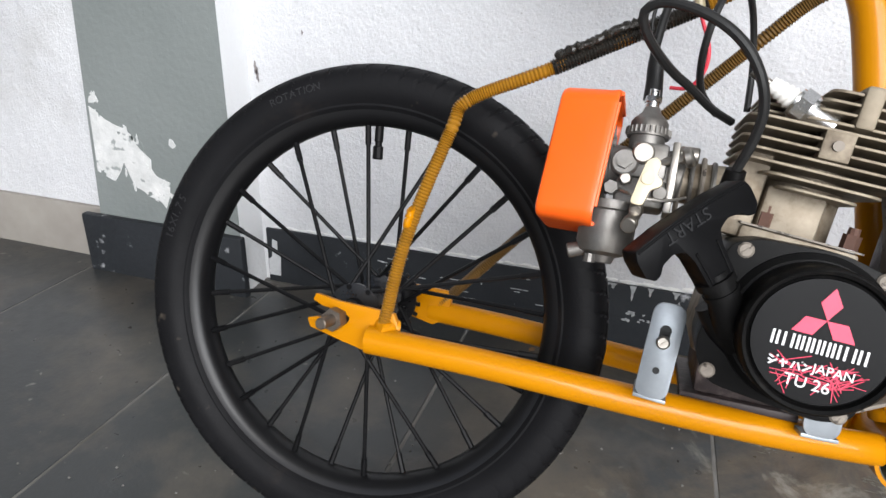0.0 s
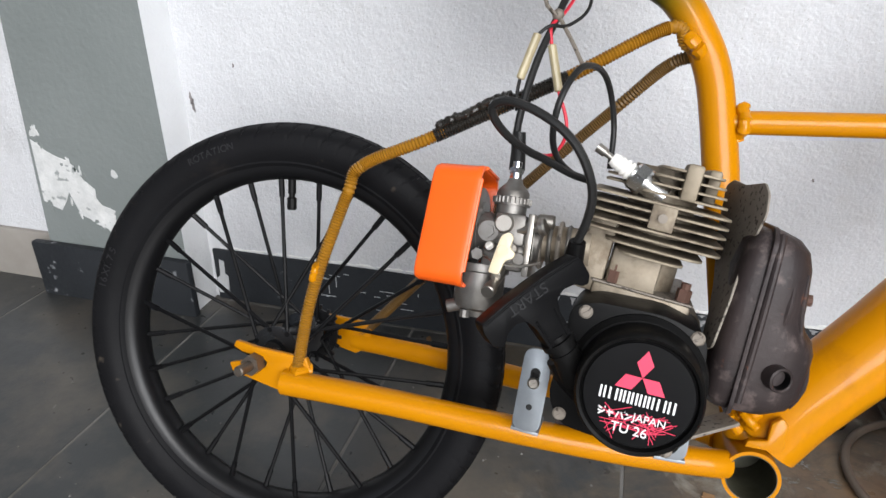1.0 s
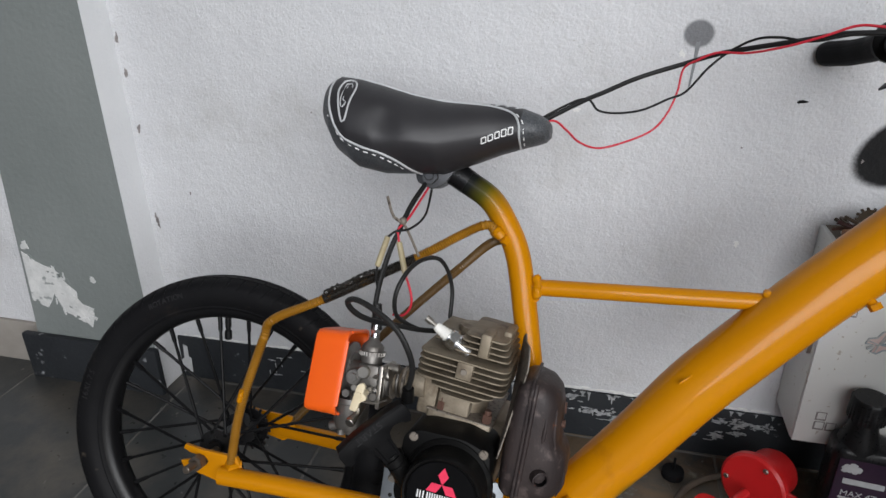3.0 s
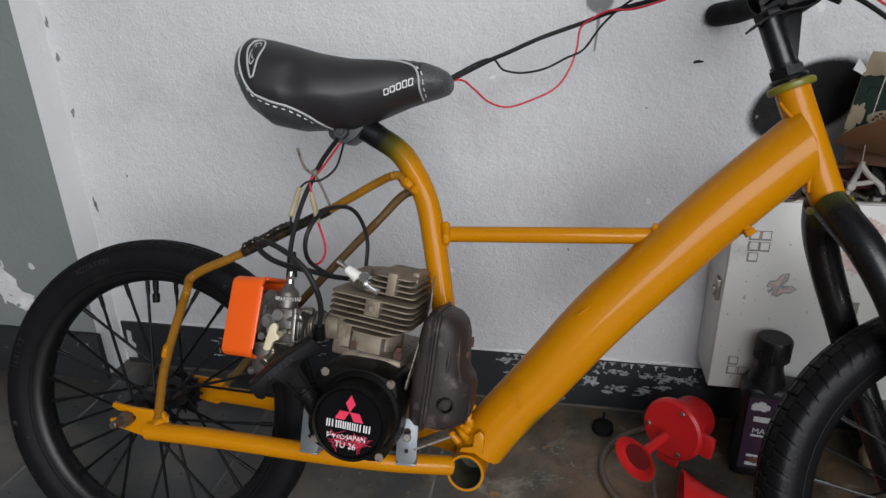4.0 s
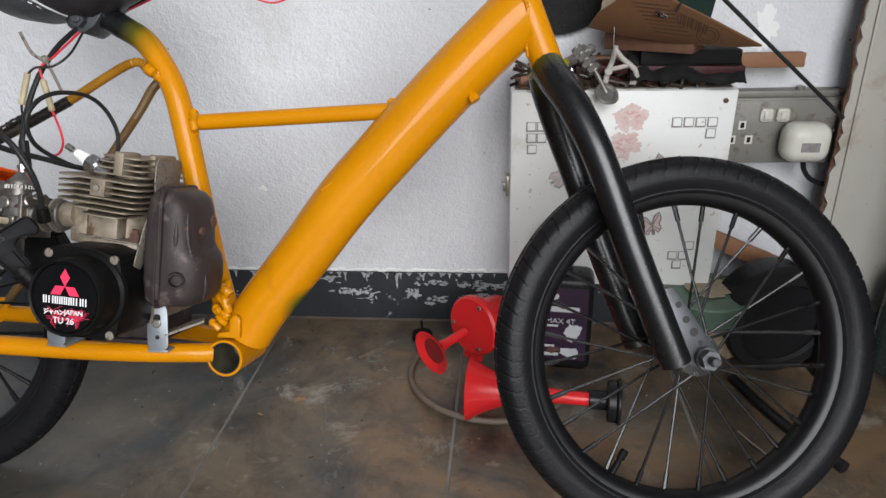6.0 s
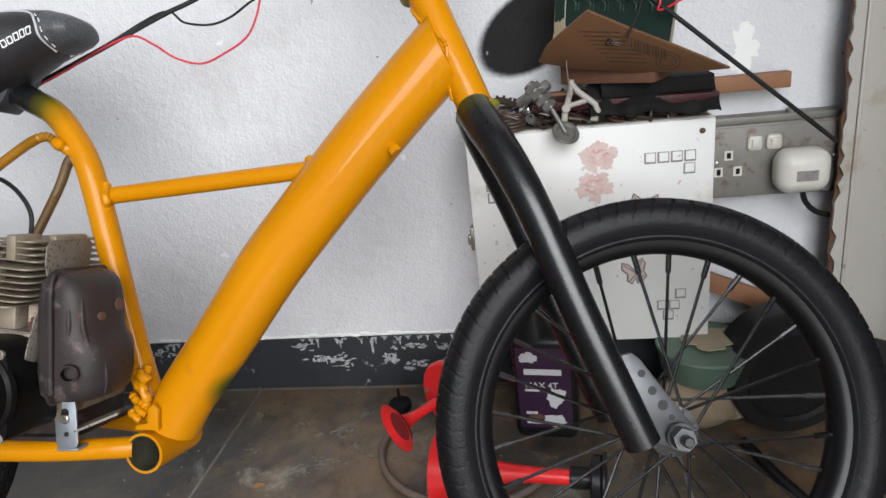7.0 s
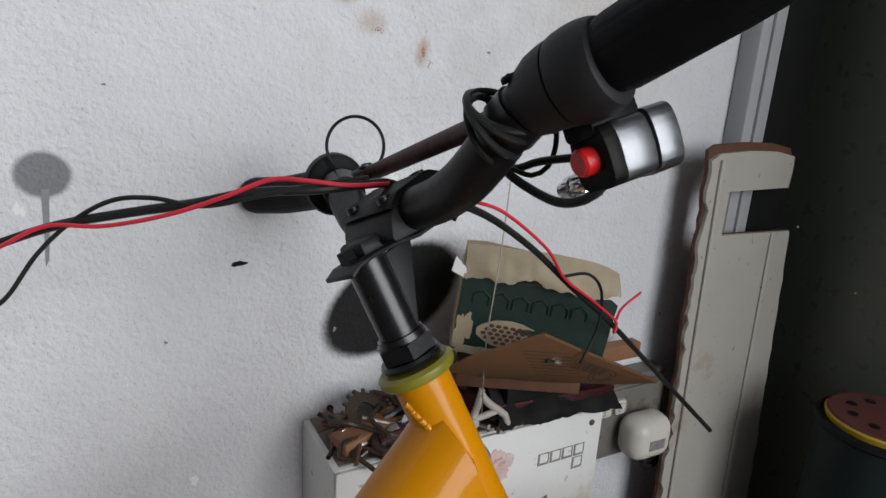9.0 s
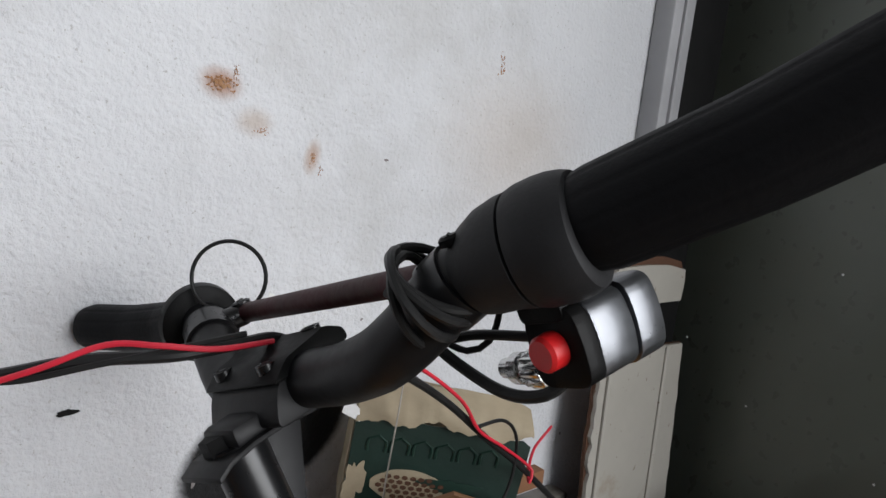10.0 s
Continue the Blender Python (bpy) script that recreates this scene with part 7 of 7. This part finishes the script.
gear = thing("rusty_sprocket", join(lathe([(0.010, -0.0012), (0.0195, -0.0012), (0.0195, 0.0012), (0.010, 0.0012)], 36, "z", True), *[moved(block(0.019, 0.0232, -0.0016, 0.0016, -0.0012, 0.0012, 0.0005, 1), Matrix.Rotation(2 * math.pi * k / 16, 4, "Z")) for k in range(16)]), M_GRIME, "small blackened toothed sprocket leaning on the wall", "sprocket")
gear.matrix_world = pose(0.862, 0.676, 0.3985, 40, 0, 18)
coil = thing("rusty_chain_coil", join(*[lathe([(0.016 + 0.003 * math.cos(a), 0.004 * k + 0.0022 * math.sin(a)) for a in (0, 1.05, 2.1, 3.14, 4.2, 5.25)], 30, "z", True) for k in range(3)]), M_GRIME, "coil of blackened wire on the cabinet", "coil")
coil.matrix_world = pose(0.872, 0.640, 0.3845, 8, 0, 0)
rng = random.Random(17)
SCRAP = (M_GRIME, M_RUST, M_STEEL, M_GRIME, M_DARKRED, M_BLACK)


def bolt(L, r):
    return join(pin((-L / 2, 0, 0), (L / 2, 0, 0), r, 8), hexnut((L / 2, 0, 0), (L / 2 + r * 1.4, 0, 0), r * 1.9))


def scrap_spot(k):
    """Most of the scrap lies heaped at the cabinet's end, the rest along its front edge."""
    if k % 3:
        return rng.uniform(0.828, 0.955), rng.uniform(0.640, 0.700), rng.uniform(0.0, 0.016)
    return rng.uniform(0.835, 1.07), rng.uniform(0.632, 0.668), 0.0


for k in range(46):
    x, y, up = scrap_spot(k)
    L, r = rng.uniform(0.014, 0.045), rng.uniform(0.0014, 0.0034)
    b = thing("loose_bolt", bolt(L, r), SCRAP[k % 6], "loose oily bolt among the scrap", "bolt", group="scrap on the cabinet")
    b.matrix_world = pose(x, y, 0.3795 + r * 1.9 + up, rng.uniform(-10, 10), rng.uniform(-22, 22), rng.uniform(-90, 90))
for k in range(18):
    x, y, up = scrap_spot(k + 1)
    r = rng.uniform(0.005, 0.011)
    w = thing("loose_washer", lathe([(r * 0.5, -0.001), (r, -0.001), (r, 0.001), (r * 0.5, 0.001)], 20, "z", True), SCRAP[k % 4], "oily steel washer among the scrap", "washer", group="scrap on the cabinet")
    w.matrix_world = pose(x, y, 0.384 + up, rng.uniform(-45, 45), rng.uniform(-45, 45), 0)
for k in range(10):
    x, y, up = scrap_spot(k + 1)
    L = rng.uniform(0.02, 0.05)
    s_ = thing("metal_strip", tube([(-L, 0, 0), (-L * 0.3, L * 0.2, 0.004), (L * 0.4, -L * 0.1, 0.002), (L, L * 0.3, 0.008)], 0.0022, 6), SCRAP[k % 2 * 3], "bent strip of dark scrap metal", "scrap", group="scrap on the cabinet")
    s_.matrix_world = pose(x, y, 0.384 + up, rng.uniform(-15, 15), rng.uniform(-15, 15), rng.uniform(0, 180))
clip = thing("metal_clip", join(tube([(-0.010, 0, 0.0), (-0.007, 0, 0.016), (0.0, 0, 0.026), (0.007, 0, 0.016), (0.010, 0, 0.0)], 0.0016, 8), block(-0.006, 0.008, -0.004, 0.004, 0.018, 0.024, 0.001)), M_ZINC, "bent zinc clip standing on the cabinet", "clip")
clip.matrix_world = pose(1.0385, 0.6345, 0.3795)
part("string", tube([(0.948, 0.612, 0.62), (0.944, 0.612, 0.55), (0.938, 0.612, 0.48), (0.941, 0.614, 0.415)], 0.0006, 5), M_STEEL, bracket_tool).matrix_parent_inverse = bracket_tool.matrix_world.inverted()

# ---- things on the floor ----
horn = empty("air_horn_set", pose(0.768, 0.575, FLOOR, 0, 0, 0), "red plastic twin air horn lying on the floor", "air horn")
face = Vector((-0.62, -0.74, 0.12)).normalized()


def turned(d):
    return Vector(d).to_track_quat("Z", "Y").to_matrix().to_4x4()


comp = part("compressor", lathe([(0.0, 0.0), (0.040, 0.0), (0.0435, -0.003), (0.0435, -0.011), (0.038, -0.013), (0.032, -0.014), (0.031, -0.060), (0.028, -0.066), (0.0, -0.066)], 44), M_REDPLASTIC, horn, "round red horn body")
comp.matrix_local = Matrix.Translation((-0.001, 0.0, 0.073)) @ turned(face)
for a in (70, 190, 300):
    part("body_screw", screw((0.034 * math.cos(radians(a)), 0.034 * math.sin(radians(a)), 0.0), 0.0035, (0, 0, 1), 0.002), M_STEEL, comp)
part("mounting_lug", block(0.03, 0.058, -0.016, 0.016, -0.014, -0.004, 0.004), M_REDPLASTIC, comp)
part("mounting_lug", block(-0.016, 0.016, -0.056, -0.03, -0.014, -0.004, 0.004), M_REDPLASTIC, comp)


def trumpet(length, r0, r1, flare=3.2):
    prof = [(0.0035, 0.0), (r0, 0.0)]
    for k in range(1, 15):
        t = k / 14
        prof.append((r0 + (r1 - r0) * t ** flare, length * t))
    inner = [(r - 0.002, h) for r, h in reversed(prof[4:])]
    return lathe(prof + inner + [(0.0, prof[3][1])], 40)


t1 = part("trumpet", trumpet(0.064, 0.0062, 0.0315, 7.0), M_REDPLASTIC, horn, "short red trumpet")
t1.matrix_local = Matrix.Translation((-0.009, -0.012, 0.072)) @ turned((-0.66, -0.72, -0.07))
part("throat_disc", lathe([(0.0, 0.0), (0.0235, 0.0), (0.0235, -0.001), (0.0, -0.001)], 32), M_THROAT, t1, "dark red disc inside the mouth").location = (0, 0, 0.0590)
t2 = part("trumpet", trumpet(0.150, 0.0085, 0.041), M_REDPLASTIC, horn, "long red trumpet lying flat")
t2.matrix_local = Matrix.Translation((0.150, -0.117, 0.044)) @ turned((-1.0, 0.10, 0.0))
part("horn_driver", join(pin((0.150, -0.117, 0.044), (0.172, -0.119, 0.044), 0.012, 20, 0.001), pin((0.172, -0.119, 0.044), (0.184, -0.1205, 0.044), 0.026, 32, 0.002), pin((0.184, -0.1205, 0.044), (0.188, -0.121, 0.044), 0.029, 32, 0.001)), M_BOTTLE, horn, "black horn driver")
hose_pts = [(0.795 + 0.115 * math.cos(radians(a)), 0.565 + 0.108 * math.sin(radians(a)), FLOOR + 0.0055 + 0.0015 * math.sin(radians(2 * a))) for a in range(95, 330, 12)]
thing("rubber_hose", tube(hose_pts, 0.0046, 12), M_HOSE, "dusty brown rubber hose curled on the floor", "hose")
bottle = thing("oil_bottle", block(-0.040, 0.040, -0.024, 0.024, 0.0, 0.150, 0.012, 4), M_BOTTLE, "black plastic oil bottle with a dark purple label", "bottle")
part("shoulder", moved(lathe([(0.024, 0.0), (0.0235, 0.010), (0.017, 0.030), (0.016, 0.045), (0.0, 0.045)], 28), pose(-0.012, 0, 0.140)), M_BOTTLE, bottle)
cap_v, cap_f = lathe([(0.0, 0.030), (0.0195, 0.030), (0.021, 0.027), (0.021, 0.0), (0.0, 0.0)], 60)
cap_v = [(x * 1.045, y * 1.045, z) if (i // 5) % 2 and 2 <= i % 5 <= 3 else (x, y, z) for i, (x, y, z) in enumerate(cap_v)]
part("cap", (cap_v, cap_f), M_BOTTLE, bottle, "ribbed black cap").location = (-0.012, 0, 0.184)
lab = part("label", block(-0.033, 0.033, -0.0247, -0.0236, 0.020, 0.135), M_LABEL, bottle, "dark purple printed label")
for x0, x1, z0, z1 in ((-0.024, 0.022, 0.098, 0.106), (-0.024, -0.006, 0.074, 0.077), (-0.024, -0.010, 0.040, 0.044), (-0.024, -0.004, 0.026, 0.031)):
    part("print", block(x0, x1, -0.0253, -0.0246, z0, z1), M_GREYPRINT, lab)
for k, (x, z, rx, rz) in enumerate(((-0.018, 0.122, 0.010, 0.008), (0.014, 0.066, 0.011, 0.013), (0.012, 0.032, 0.014, 0.008))):
    part("print", blot(x, z, rx, rz, -0.0253, -0.0246, 51 + k, 40, 0.25), M_GREYPRINT, lab)
part("print", blot(-0.012, 0.036, 0.010, 0.005, -0.0256, -0.0246, 54), M_RUST, lab)
part("print", moved(letters("MAX 4T", 0.0115), Matrix.Translation((-0.003, -0.0253, 0.083))), M_GREYPRINT, lab, "pale print reading MAX 4T")
bottle.matrix_world = pose(0.896, 0.602, FLOOR, 0, 0, -6)
bowl = thing("green_tin", lathe([(0.0, 0.0), (0.046, 0.0), (0.050, 0.004), (0.056, 0.034), (0.0575, 0.036), (0.057, 0.039), (0.0, 0.036)], 40), M_BOWL, "faded green round tin on a crumpled rag", "tin")
part("paper", blot(0.010, -0.006, 0.034, 0.026, -0.0008, 0.0008, 61), M_CARTON_C, bowl, "scrap of cream paper").matrix_local = pose(0, 0, 0.0405, 90, 0, 0)
bowl.matrix_world = pose(1.090, 0.615, 0.066)
rag = thing("crumpled_rag", join(*[moved(ball((0, 0, 0), 0.040, 20, 14, 1.4, 0.8, 0.9), pose(1.075 + 0.03 * i, 0.605 + 0.012 * i, 0.028)) for i in range(2)]), M_RAG, "crumpled dusty tan rag on the floor", "rag")
for v in rag.data.vertices:
    v.co += Vector(noise.noise_vector(v.co * 45)) * 0.007
    v.co.z = max(v.co.z, FLOOR + 0.001)
fan = thing("grey_drum", join(pin((0, 0.0, 0), (0, 0.06, 0), 0.074, 44, 0.006)), M_BOTTLE, "black and grey round housing standing on the floor", "drum")
part("rim", lathe([(0.056, -0.002), (0.060, -0.007), (0.074, -0.006), (0.0765, 0.0), (0.0765, 0.018), (0.074, 0.02)], 52, "y"), M_DRUM, fan, "grey rim")
fan.matrix_world = pose(1.188, 0.590, 0.0695, 0, 0, 10)
thing("wooden_plank", moved(block(-0.09, 0.09, -0.006, 0.006, -0.012, 0.012, 0.001), pose(1.165, 0.690, 0.128, 0, 24, 0)), M_WOOD, "reddish timber slat leaning on the wall", "timber")
knob = thing("rubber_stub", join(lathe([(0.0, FLOOR), (0.016, FLOOR), (0.0165, FLOOR + 0.004), (0.0155, FLOOR + 0.010), (0.011, FLOOR + 0.012), (0.002, FLOOR + 0.0125), (0.002, FLOOR + 0.032), (0.0, FLOOR + 0.033)], 26)), M_TYRE, "small black rubber stub with a pin on the floor", "stub")
knob.location = (0.685, 0.655, 0)
pipe = thing("rubber_tube", join(tube([(1.126, 0.564, FLOOR + 0.0065), (1.138, 0.530, FLOOR + 0.0065), (1.148, 0.498, FLOOR + 0.0065), (1.168, 0.452, FLOOR + 0.0065), (1.195, 0.405, FLOOR + 0.0065)], 0.0065, 14), tube([(1.195, 0.405, FLOOR + 0.0065), (1.2, 0.396, FLOOR + 0.0065)], 0.0075, 14)), M_BOTTLE, "black rubber tube lying on the floor", "tube")
thing("bent_wire", tube([(1.103, 0.458, FLOOR + 0.0016), (1.112, 0.437, FLOOR + 0.0022), (1.126, 0.414, FLOOR + 0.0016)], 0.0015, 8), M_STEEL, "short piece of wire on the tiles", "wire")

# ---- marks on the walls ----
M_STAIN = mat("grey_spray_stain", (0.20, 0.21, 0.22), 0.8, 0, (0.26, 0.27, 0.28), 60, 0.8, 0.5, 170, 0.001)
M_RUSTMARK = mat("rust_mark", (0.30, 0.12, 0.04), 0.9, 0, (0.42, 0.26, 0.15), 120, 0.6)
M_FILLER = mat("white_filler", (0.80, 0.80, 0.79), 0.85, 0, (0.72, 0.72, 0.70), 40, 0.8, 0.5, 200, 0.001)
M_PEEL = mat("bare_plaster_under_peeled_paint", (0.74, 0.74, 0.73), 0.9, 0, (0.52, 0.53, 0.525), 40, 0.5, 0.8, 120, 0.002, speck=(0.30, 0.32, 0.315), speck_scale=70, speck_at=0.66)
M_CHIP = mat("pale_chipped_paint", (0.46, 0.47, 0.48), 0.85, 0, (0.16, 0.165, 0.17), 130, 0.5, 0.4, 300, 0.0008)
WY = 0.7199
part("spray_stain", join(slab([(0.636, 0.597), (0.641, 0.597), (0.6385, 0.565), (0.6365, 0.546), (0.634, 0.542), (0.6355, 0.57)], WY - 0.0009, WY)), M_STAIN, wall_north, "grey paint drip")
rust = random.Random(3)
for x, z, rx, rz, count in ((0.850, 0.747, 0.010, 0.005, 34), (0.860, 0.755, 0.003, 0.006, 8), (0.881, 0.719, 0.006, 0.003, 8), (0.921, 0.704, 0.003, 0.007, 9), (0.928, 0.694, 0.002, 0.006, 4), (1.10, 0.80, 0.004, 0.012, 7)):
    shape = join(*[blot(x + rust.gauss(0, rx * 0.45), z + rust.gauss(0, rz * 0.45), rx * rust.uniform(0.03, 0.12), rz * rust.uniform(0.03, 0.14), WY - 0.0005 - 0.000005 * i, WY, 400 + i, 12, 0.4) for i in range(count * 3)])
    part("rust_mark", shape, M_RUSTMARK, wall_north, "speckled rust mark")
part("filler_patch", blot(1.149, 0.437, 0.016, 0.024, WY - 0.0008, WY, 77, 50, 0.4), M_FILLER, wall_north, "white patch of filler")
part("dark_speck", blot(0.766, 0.5315, 0.0055, 0.0022, WY - 0.001, WY, 79, 24, 0.3), M_DARK, wall_north)
rng = random.Random(23)
for k in range(26):
    part("dark_speck", blot(rng.uniform(-0.15, 1.3), rng.uniform(0.12, 0.95), rng.uniform(0.0008, 0.002), rng.uniform(0.0008, 0.0026), WY - 0.0006, WY, 100 + k, 14, 0.4), M_INK, wall_north)
for k in range(10):
    part("pale_scuff", blot(rng.uniform(-0.12, 1.2), rng.uniform(0.15, 0.95), rng.uniform(0.002, 0.007), rng.uniform(0.002, 0.006), WY - 0.0005, WY, 140 + k, 24, 0.5), M_FILLER, wall_north)
for x, z in ((-0.172, 0.585), (-0.168, 0.535), (-0.165, 0.45), (-0.166, 0.30), (-0.164, 0.292)):
    part("dark_speck", blot(x, z, 0.0025, 0.007, WY - 0.0008, WY, int(z * 1000), 20, 0.5), M_INK, wall_north)
peel = [(-0.402, 0.240), (-0.391, 0.233), (-0.379, 0.224), (-0.362, 0.217), (-0.350, 0.214), (-0.335, 0.204), (-0.333, 0.195), (-0.326, 0.186), (-0.310, 0.173), (-0.312, 0.160), (-0.305, 0.150), (-0.283, 0.143), (-0.288, 0.122), (-0.296, 0.104), (-0.304, 0.113), (-0.313, 0.116), (-0.322, 0.118), (-0.331, 0.125), (-0.345, 0.130), (-0.352, 0.148), (-0.358, 0.165), (-0.366, 0.150), (-0.379, 0.134), (-0.390, 0.138), (-0.408, 0.146), (-0.405, 0.190)]
part("peeled_plaster", slab(peel, 0.6642, 0.6649), M_PEEL, column, "bare white plaster where the grey paint has peeled")
flake = random.Random(61)
for k in range(22):
    px, pz = peel[flake.randrange(1, len(peel) - 1)]
    part("peeled_plaster", blot(px + flake.gauss(0, 0.006), pz + flake.gauss(0, 0.007), flake.uniform(0.0012, 0.0045), flake.uniform(0.0015, 0.006), 0.6638, 0.6649, 600 + k, 20, 0.5), M_PEEL if k % 3 else M_GREYWALL, column)
part("peeled_plaster", blot(-0.271, 0.200, 0.005, 0.006, 0.6640, 0.6649, 81, 24, 0.2), M_PEEL, column)
part("peeled_plaster", blot(-0.392, 0.252, 0.006, 0.009, 0.6642, 0.6649, 82, 24, 0.5), M_PEEL, column)
rng = random.Random(29)
for k in range(40):
    x = rng.choice((rng.uniform(0.30, 0.46), rng.uniform(0.52, 0.82), rng.uniform(0.52, 0.82)))
    h = rng.uniform(0.003, 0.012) if rng.random() < 0.7 else rng.uniform(0.014, 0.030)
    w = rng.uniform(0.0014, 0.0042)
    part("paint_drip", slab([(x - w * 1.5, 0.0745), (x + w * 1.4, 0.0745), (x + w * 0.5, 0.074 - h * 0.45), (x + w * 0.45, 0.074 - h * 0.8), (x + w * 0.1, 0.074 - h), (x - w * 0.4, 0.074 - h * 0.82), (x - w * 0.5, 0.074 - h * 0.4)], 0.7139, 0.7144), M_CHIP, band)
for k in range(26):
    x, z = rng.choice((rng.uniform(0.26, 0.46), rng.uniform(0.5, 0.66), rng.uniform(0.66, 0.82))), rng.uniform(0.018, 0.064)
    sx, sz = rng.uniform(0.003, 0.012), rng.uniform(0.002, 0.007)
    bits = [blot(x + rng.gauss(0, sx), z + rng.gauss(0, sz) * 0.7, rng.uniform(0.0006, 0.0055), rng.uniform(0.0005, 0.0028), 0.7139 - 0.00001 * q, 0.7144, 200 + 31 * k + q, 18, 0.55) for q in range(rng.randint(5, 14))]
    part("chip", join(*bits), M_CHIP, band)
part("chip", slab([(-0.168, 0.0), (-0.150, 0.0), (-0.148, 0.03), (-0.153, 0.034), (-0.152, 0.055), (-0.160, 0.058), (-0.162, 0.03), (-0.168, 0.025)], 0.7136, 0.7144), M_GREYPRINT, band)
for k in range(22):
    x, z, w = rng.uniform(0.0, 0.24), rng.uniform(0.008, 0.066), rng.uniform(0.004, 0.026)
    up = rng.random() < 0.3
    part("scratch", block(x, x + (0.001 if up else w), 0.7139, 0.7144, z, z + (w * 0.8 if up else 0.0009)), M_GREYPRINT, band)

rng = random.Random(53)
ledge = []
x = 0.30
while x < 0.815:
    w = rng.uniform(0.004, 0.016)
    ledge.append(ball((x, 0.7188, 0.0765 + rng.uniform(-0.0012, 0.0020)), w * 0.62, 10, 7, 1.0, rng.uniform(0.10, 0.22), rng.uniform(0.18, 0.38)))
    x += w * rng.uniform(0.5, 1.0)
part("plaster_ledge", join(*ledge), M_FILLER, wall_north, "lumpy edge of white plaster over the dark band")
ledge = []
x = -0.155
while x < 0.24:
    w = rng.uniform(0.004, 0.014)
    ledge.append(ball((x, 0.7188, 0.0768 + rng.uniform(-0.0008, 0.0016)), w * 0.62, 10, 7, 1.0, rng.uniform(0.10, 0.20), rng.uniform(0.16, 0.30)))
    x += w * rng.uniform(0.6, 1.2)
part("plaster_ledge", join(*ledge), M_FILLER, wall_north)

# pale dried smears on the tiles
M_SMEAR = mat("pale_dried_smear", (0.19, 0.19, 0.175), 0.7, 0, (0.10, 0.085, 0.06), 90, 0.3)
smear = random.Random(41)
for k, (x, y, sx, sy) in enumerate(((0.617, 0.600, 0.016, 0.012), (0.612, 0.536, 0.020, 0.009), (0.590, 0.545, 0.010, 0.005), (0.64, 0.57, 0.006, 0.010), (0.55, 0.62, 0.008, 0.004), (0.66, 0.55, 0.012, 0.006), (0.50, 0.56, 0.014, 0.006))):
    bits = [moved(blot(0, 0, sx * smear.uniform(0.05, 0.28), sy * smear.uniform(0.05, 0.2), -0.0001, 0.0001, 500 + 37 * k + q, 20, 0.5), pose(x + smear.gauss(0, sx * 0.6), y + smear.gauss(0, sy * 0.6), FLOOR + 0.0005 + 0.00002 * q, 90, 0, 0)) for q in range(16)]
    part("pale_smear", join(*bits), M_SMEAR, floor)

# litter on the floor
M_LEAF = mat("dry_leaf", (0.25, 0.14, 0.06), 0.8, 0, (0.17, 0.09, 0.04), 60)
for k, (x, y, s) in enumerate(((0.535, 0.493, 0.007), (0.30, 0.62, 0.006), (0.24, 0.66, 0.005), (0.18, 0.69, 0.006), (0.49, 0.46, 0.004), (0.60, 0.60, 0.004))):
    leaf = thing("dry_leaf", moved(blot(0, 0, s, s * 0.6, -0.0004, 0.0004, 300 + k, 18, 0.35), pose(0, 0, 0, 90, 0, 0)), M_LEAF, "small dry leaf lying on the tiles", "leaf", group="litter on the floor")
    leaf.matrix_world = pose(x, y, FLOOR + 0.0016, 6, 5, 40 * k)
grit = random.Random(31)
thing("floor_grit", join(*[ball((grit.uniform(-0.3, 1.2), grit.uniform(0.25, 0.705), FLOOR + 0.0004), grit.uniform(0.0005, 0.0015), 5, 4) for k in range(260)]), M_GROUT, "scattered pale grit on the tiles", "grit", "stuff")

# ---- floor tiles, 30 by 60 cm ----
tile = mesh_of("tile", block(0.0015, 0.2985, 0.0015, 0.5985, -0.0034, 0.0, 0.001, 1), M_TILE)
for i in range(-5, 6):
    for j in range(-2, 1):
        ob = new("tile", tile)
        ob.parent = floor
        ob.location = (0.15 + 0.3 * i, 0.11 + 0.6 * j, FLOOR)
rest = [moved((tuple_v, tuple_f), Matrix.Translation((0.15 + 0.3 * i, 0.11 + 0.6 * j, FLOOR))) for tuple_v, tuple_f in [([v.co.copy() for v in tile.vertices], [tuple(p.vertices) for p in tile.polygons])] for i in range(-11, 11) for j in range(-7, 4) if not (-5 <= i < 6 and -2 <= j < 1)]
tagged(part("tile_field", join(*rest), M_TILE, floor), kind="stuff")
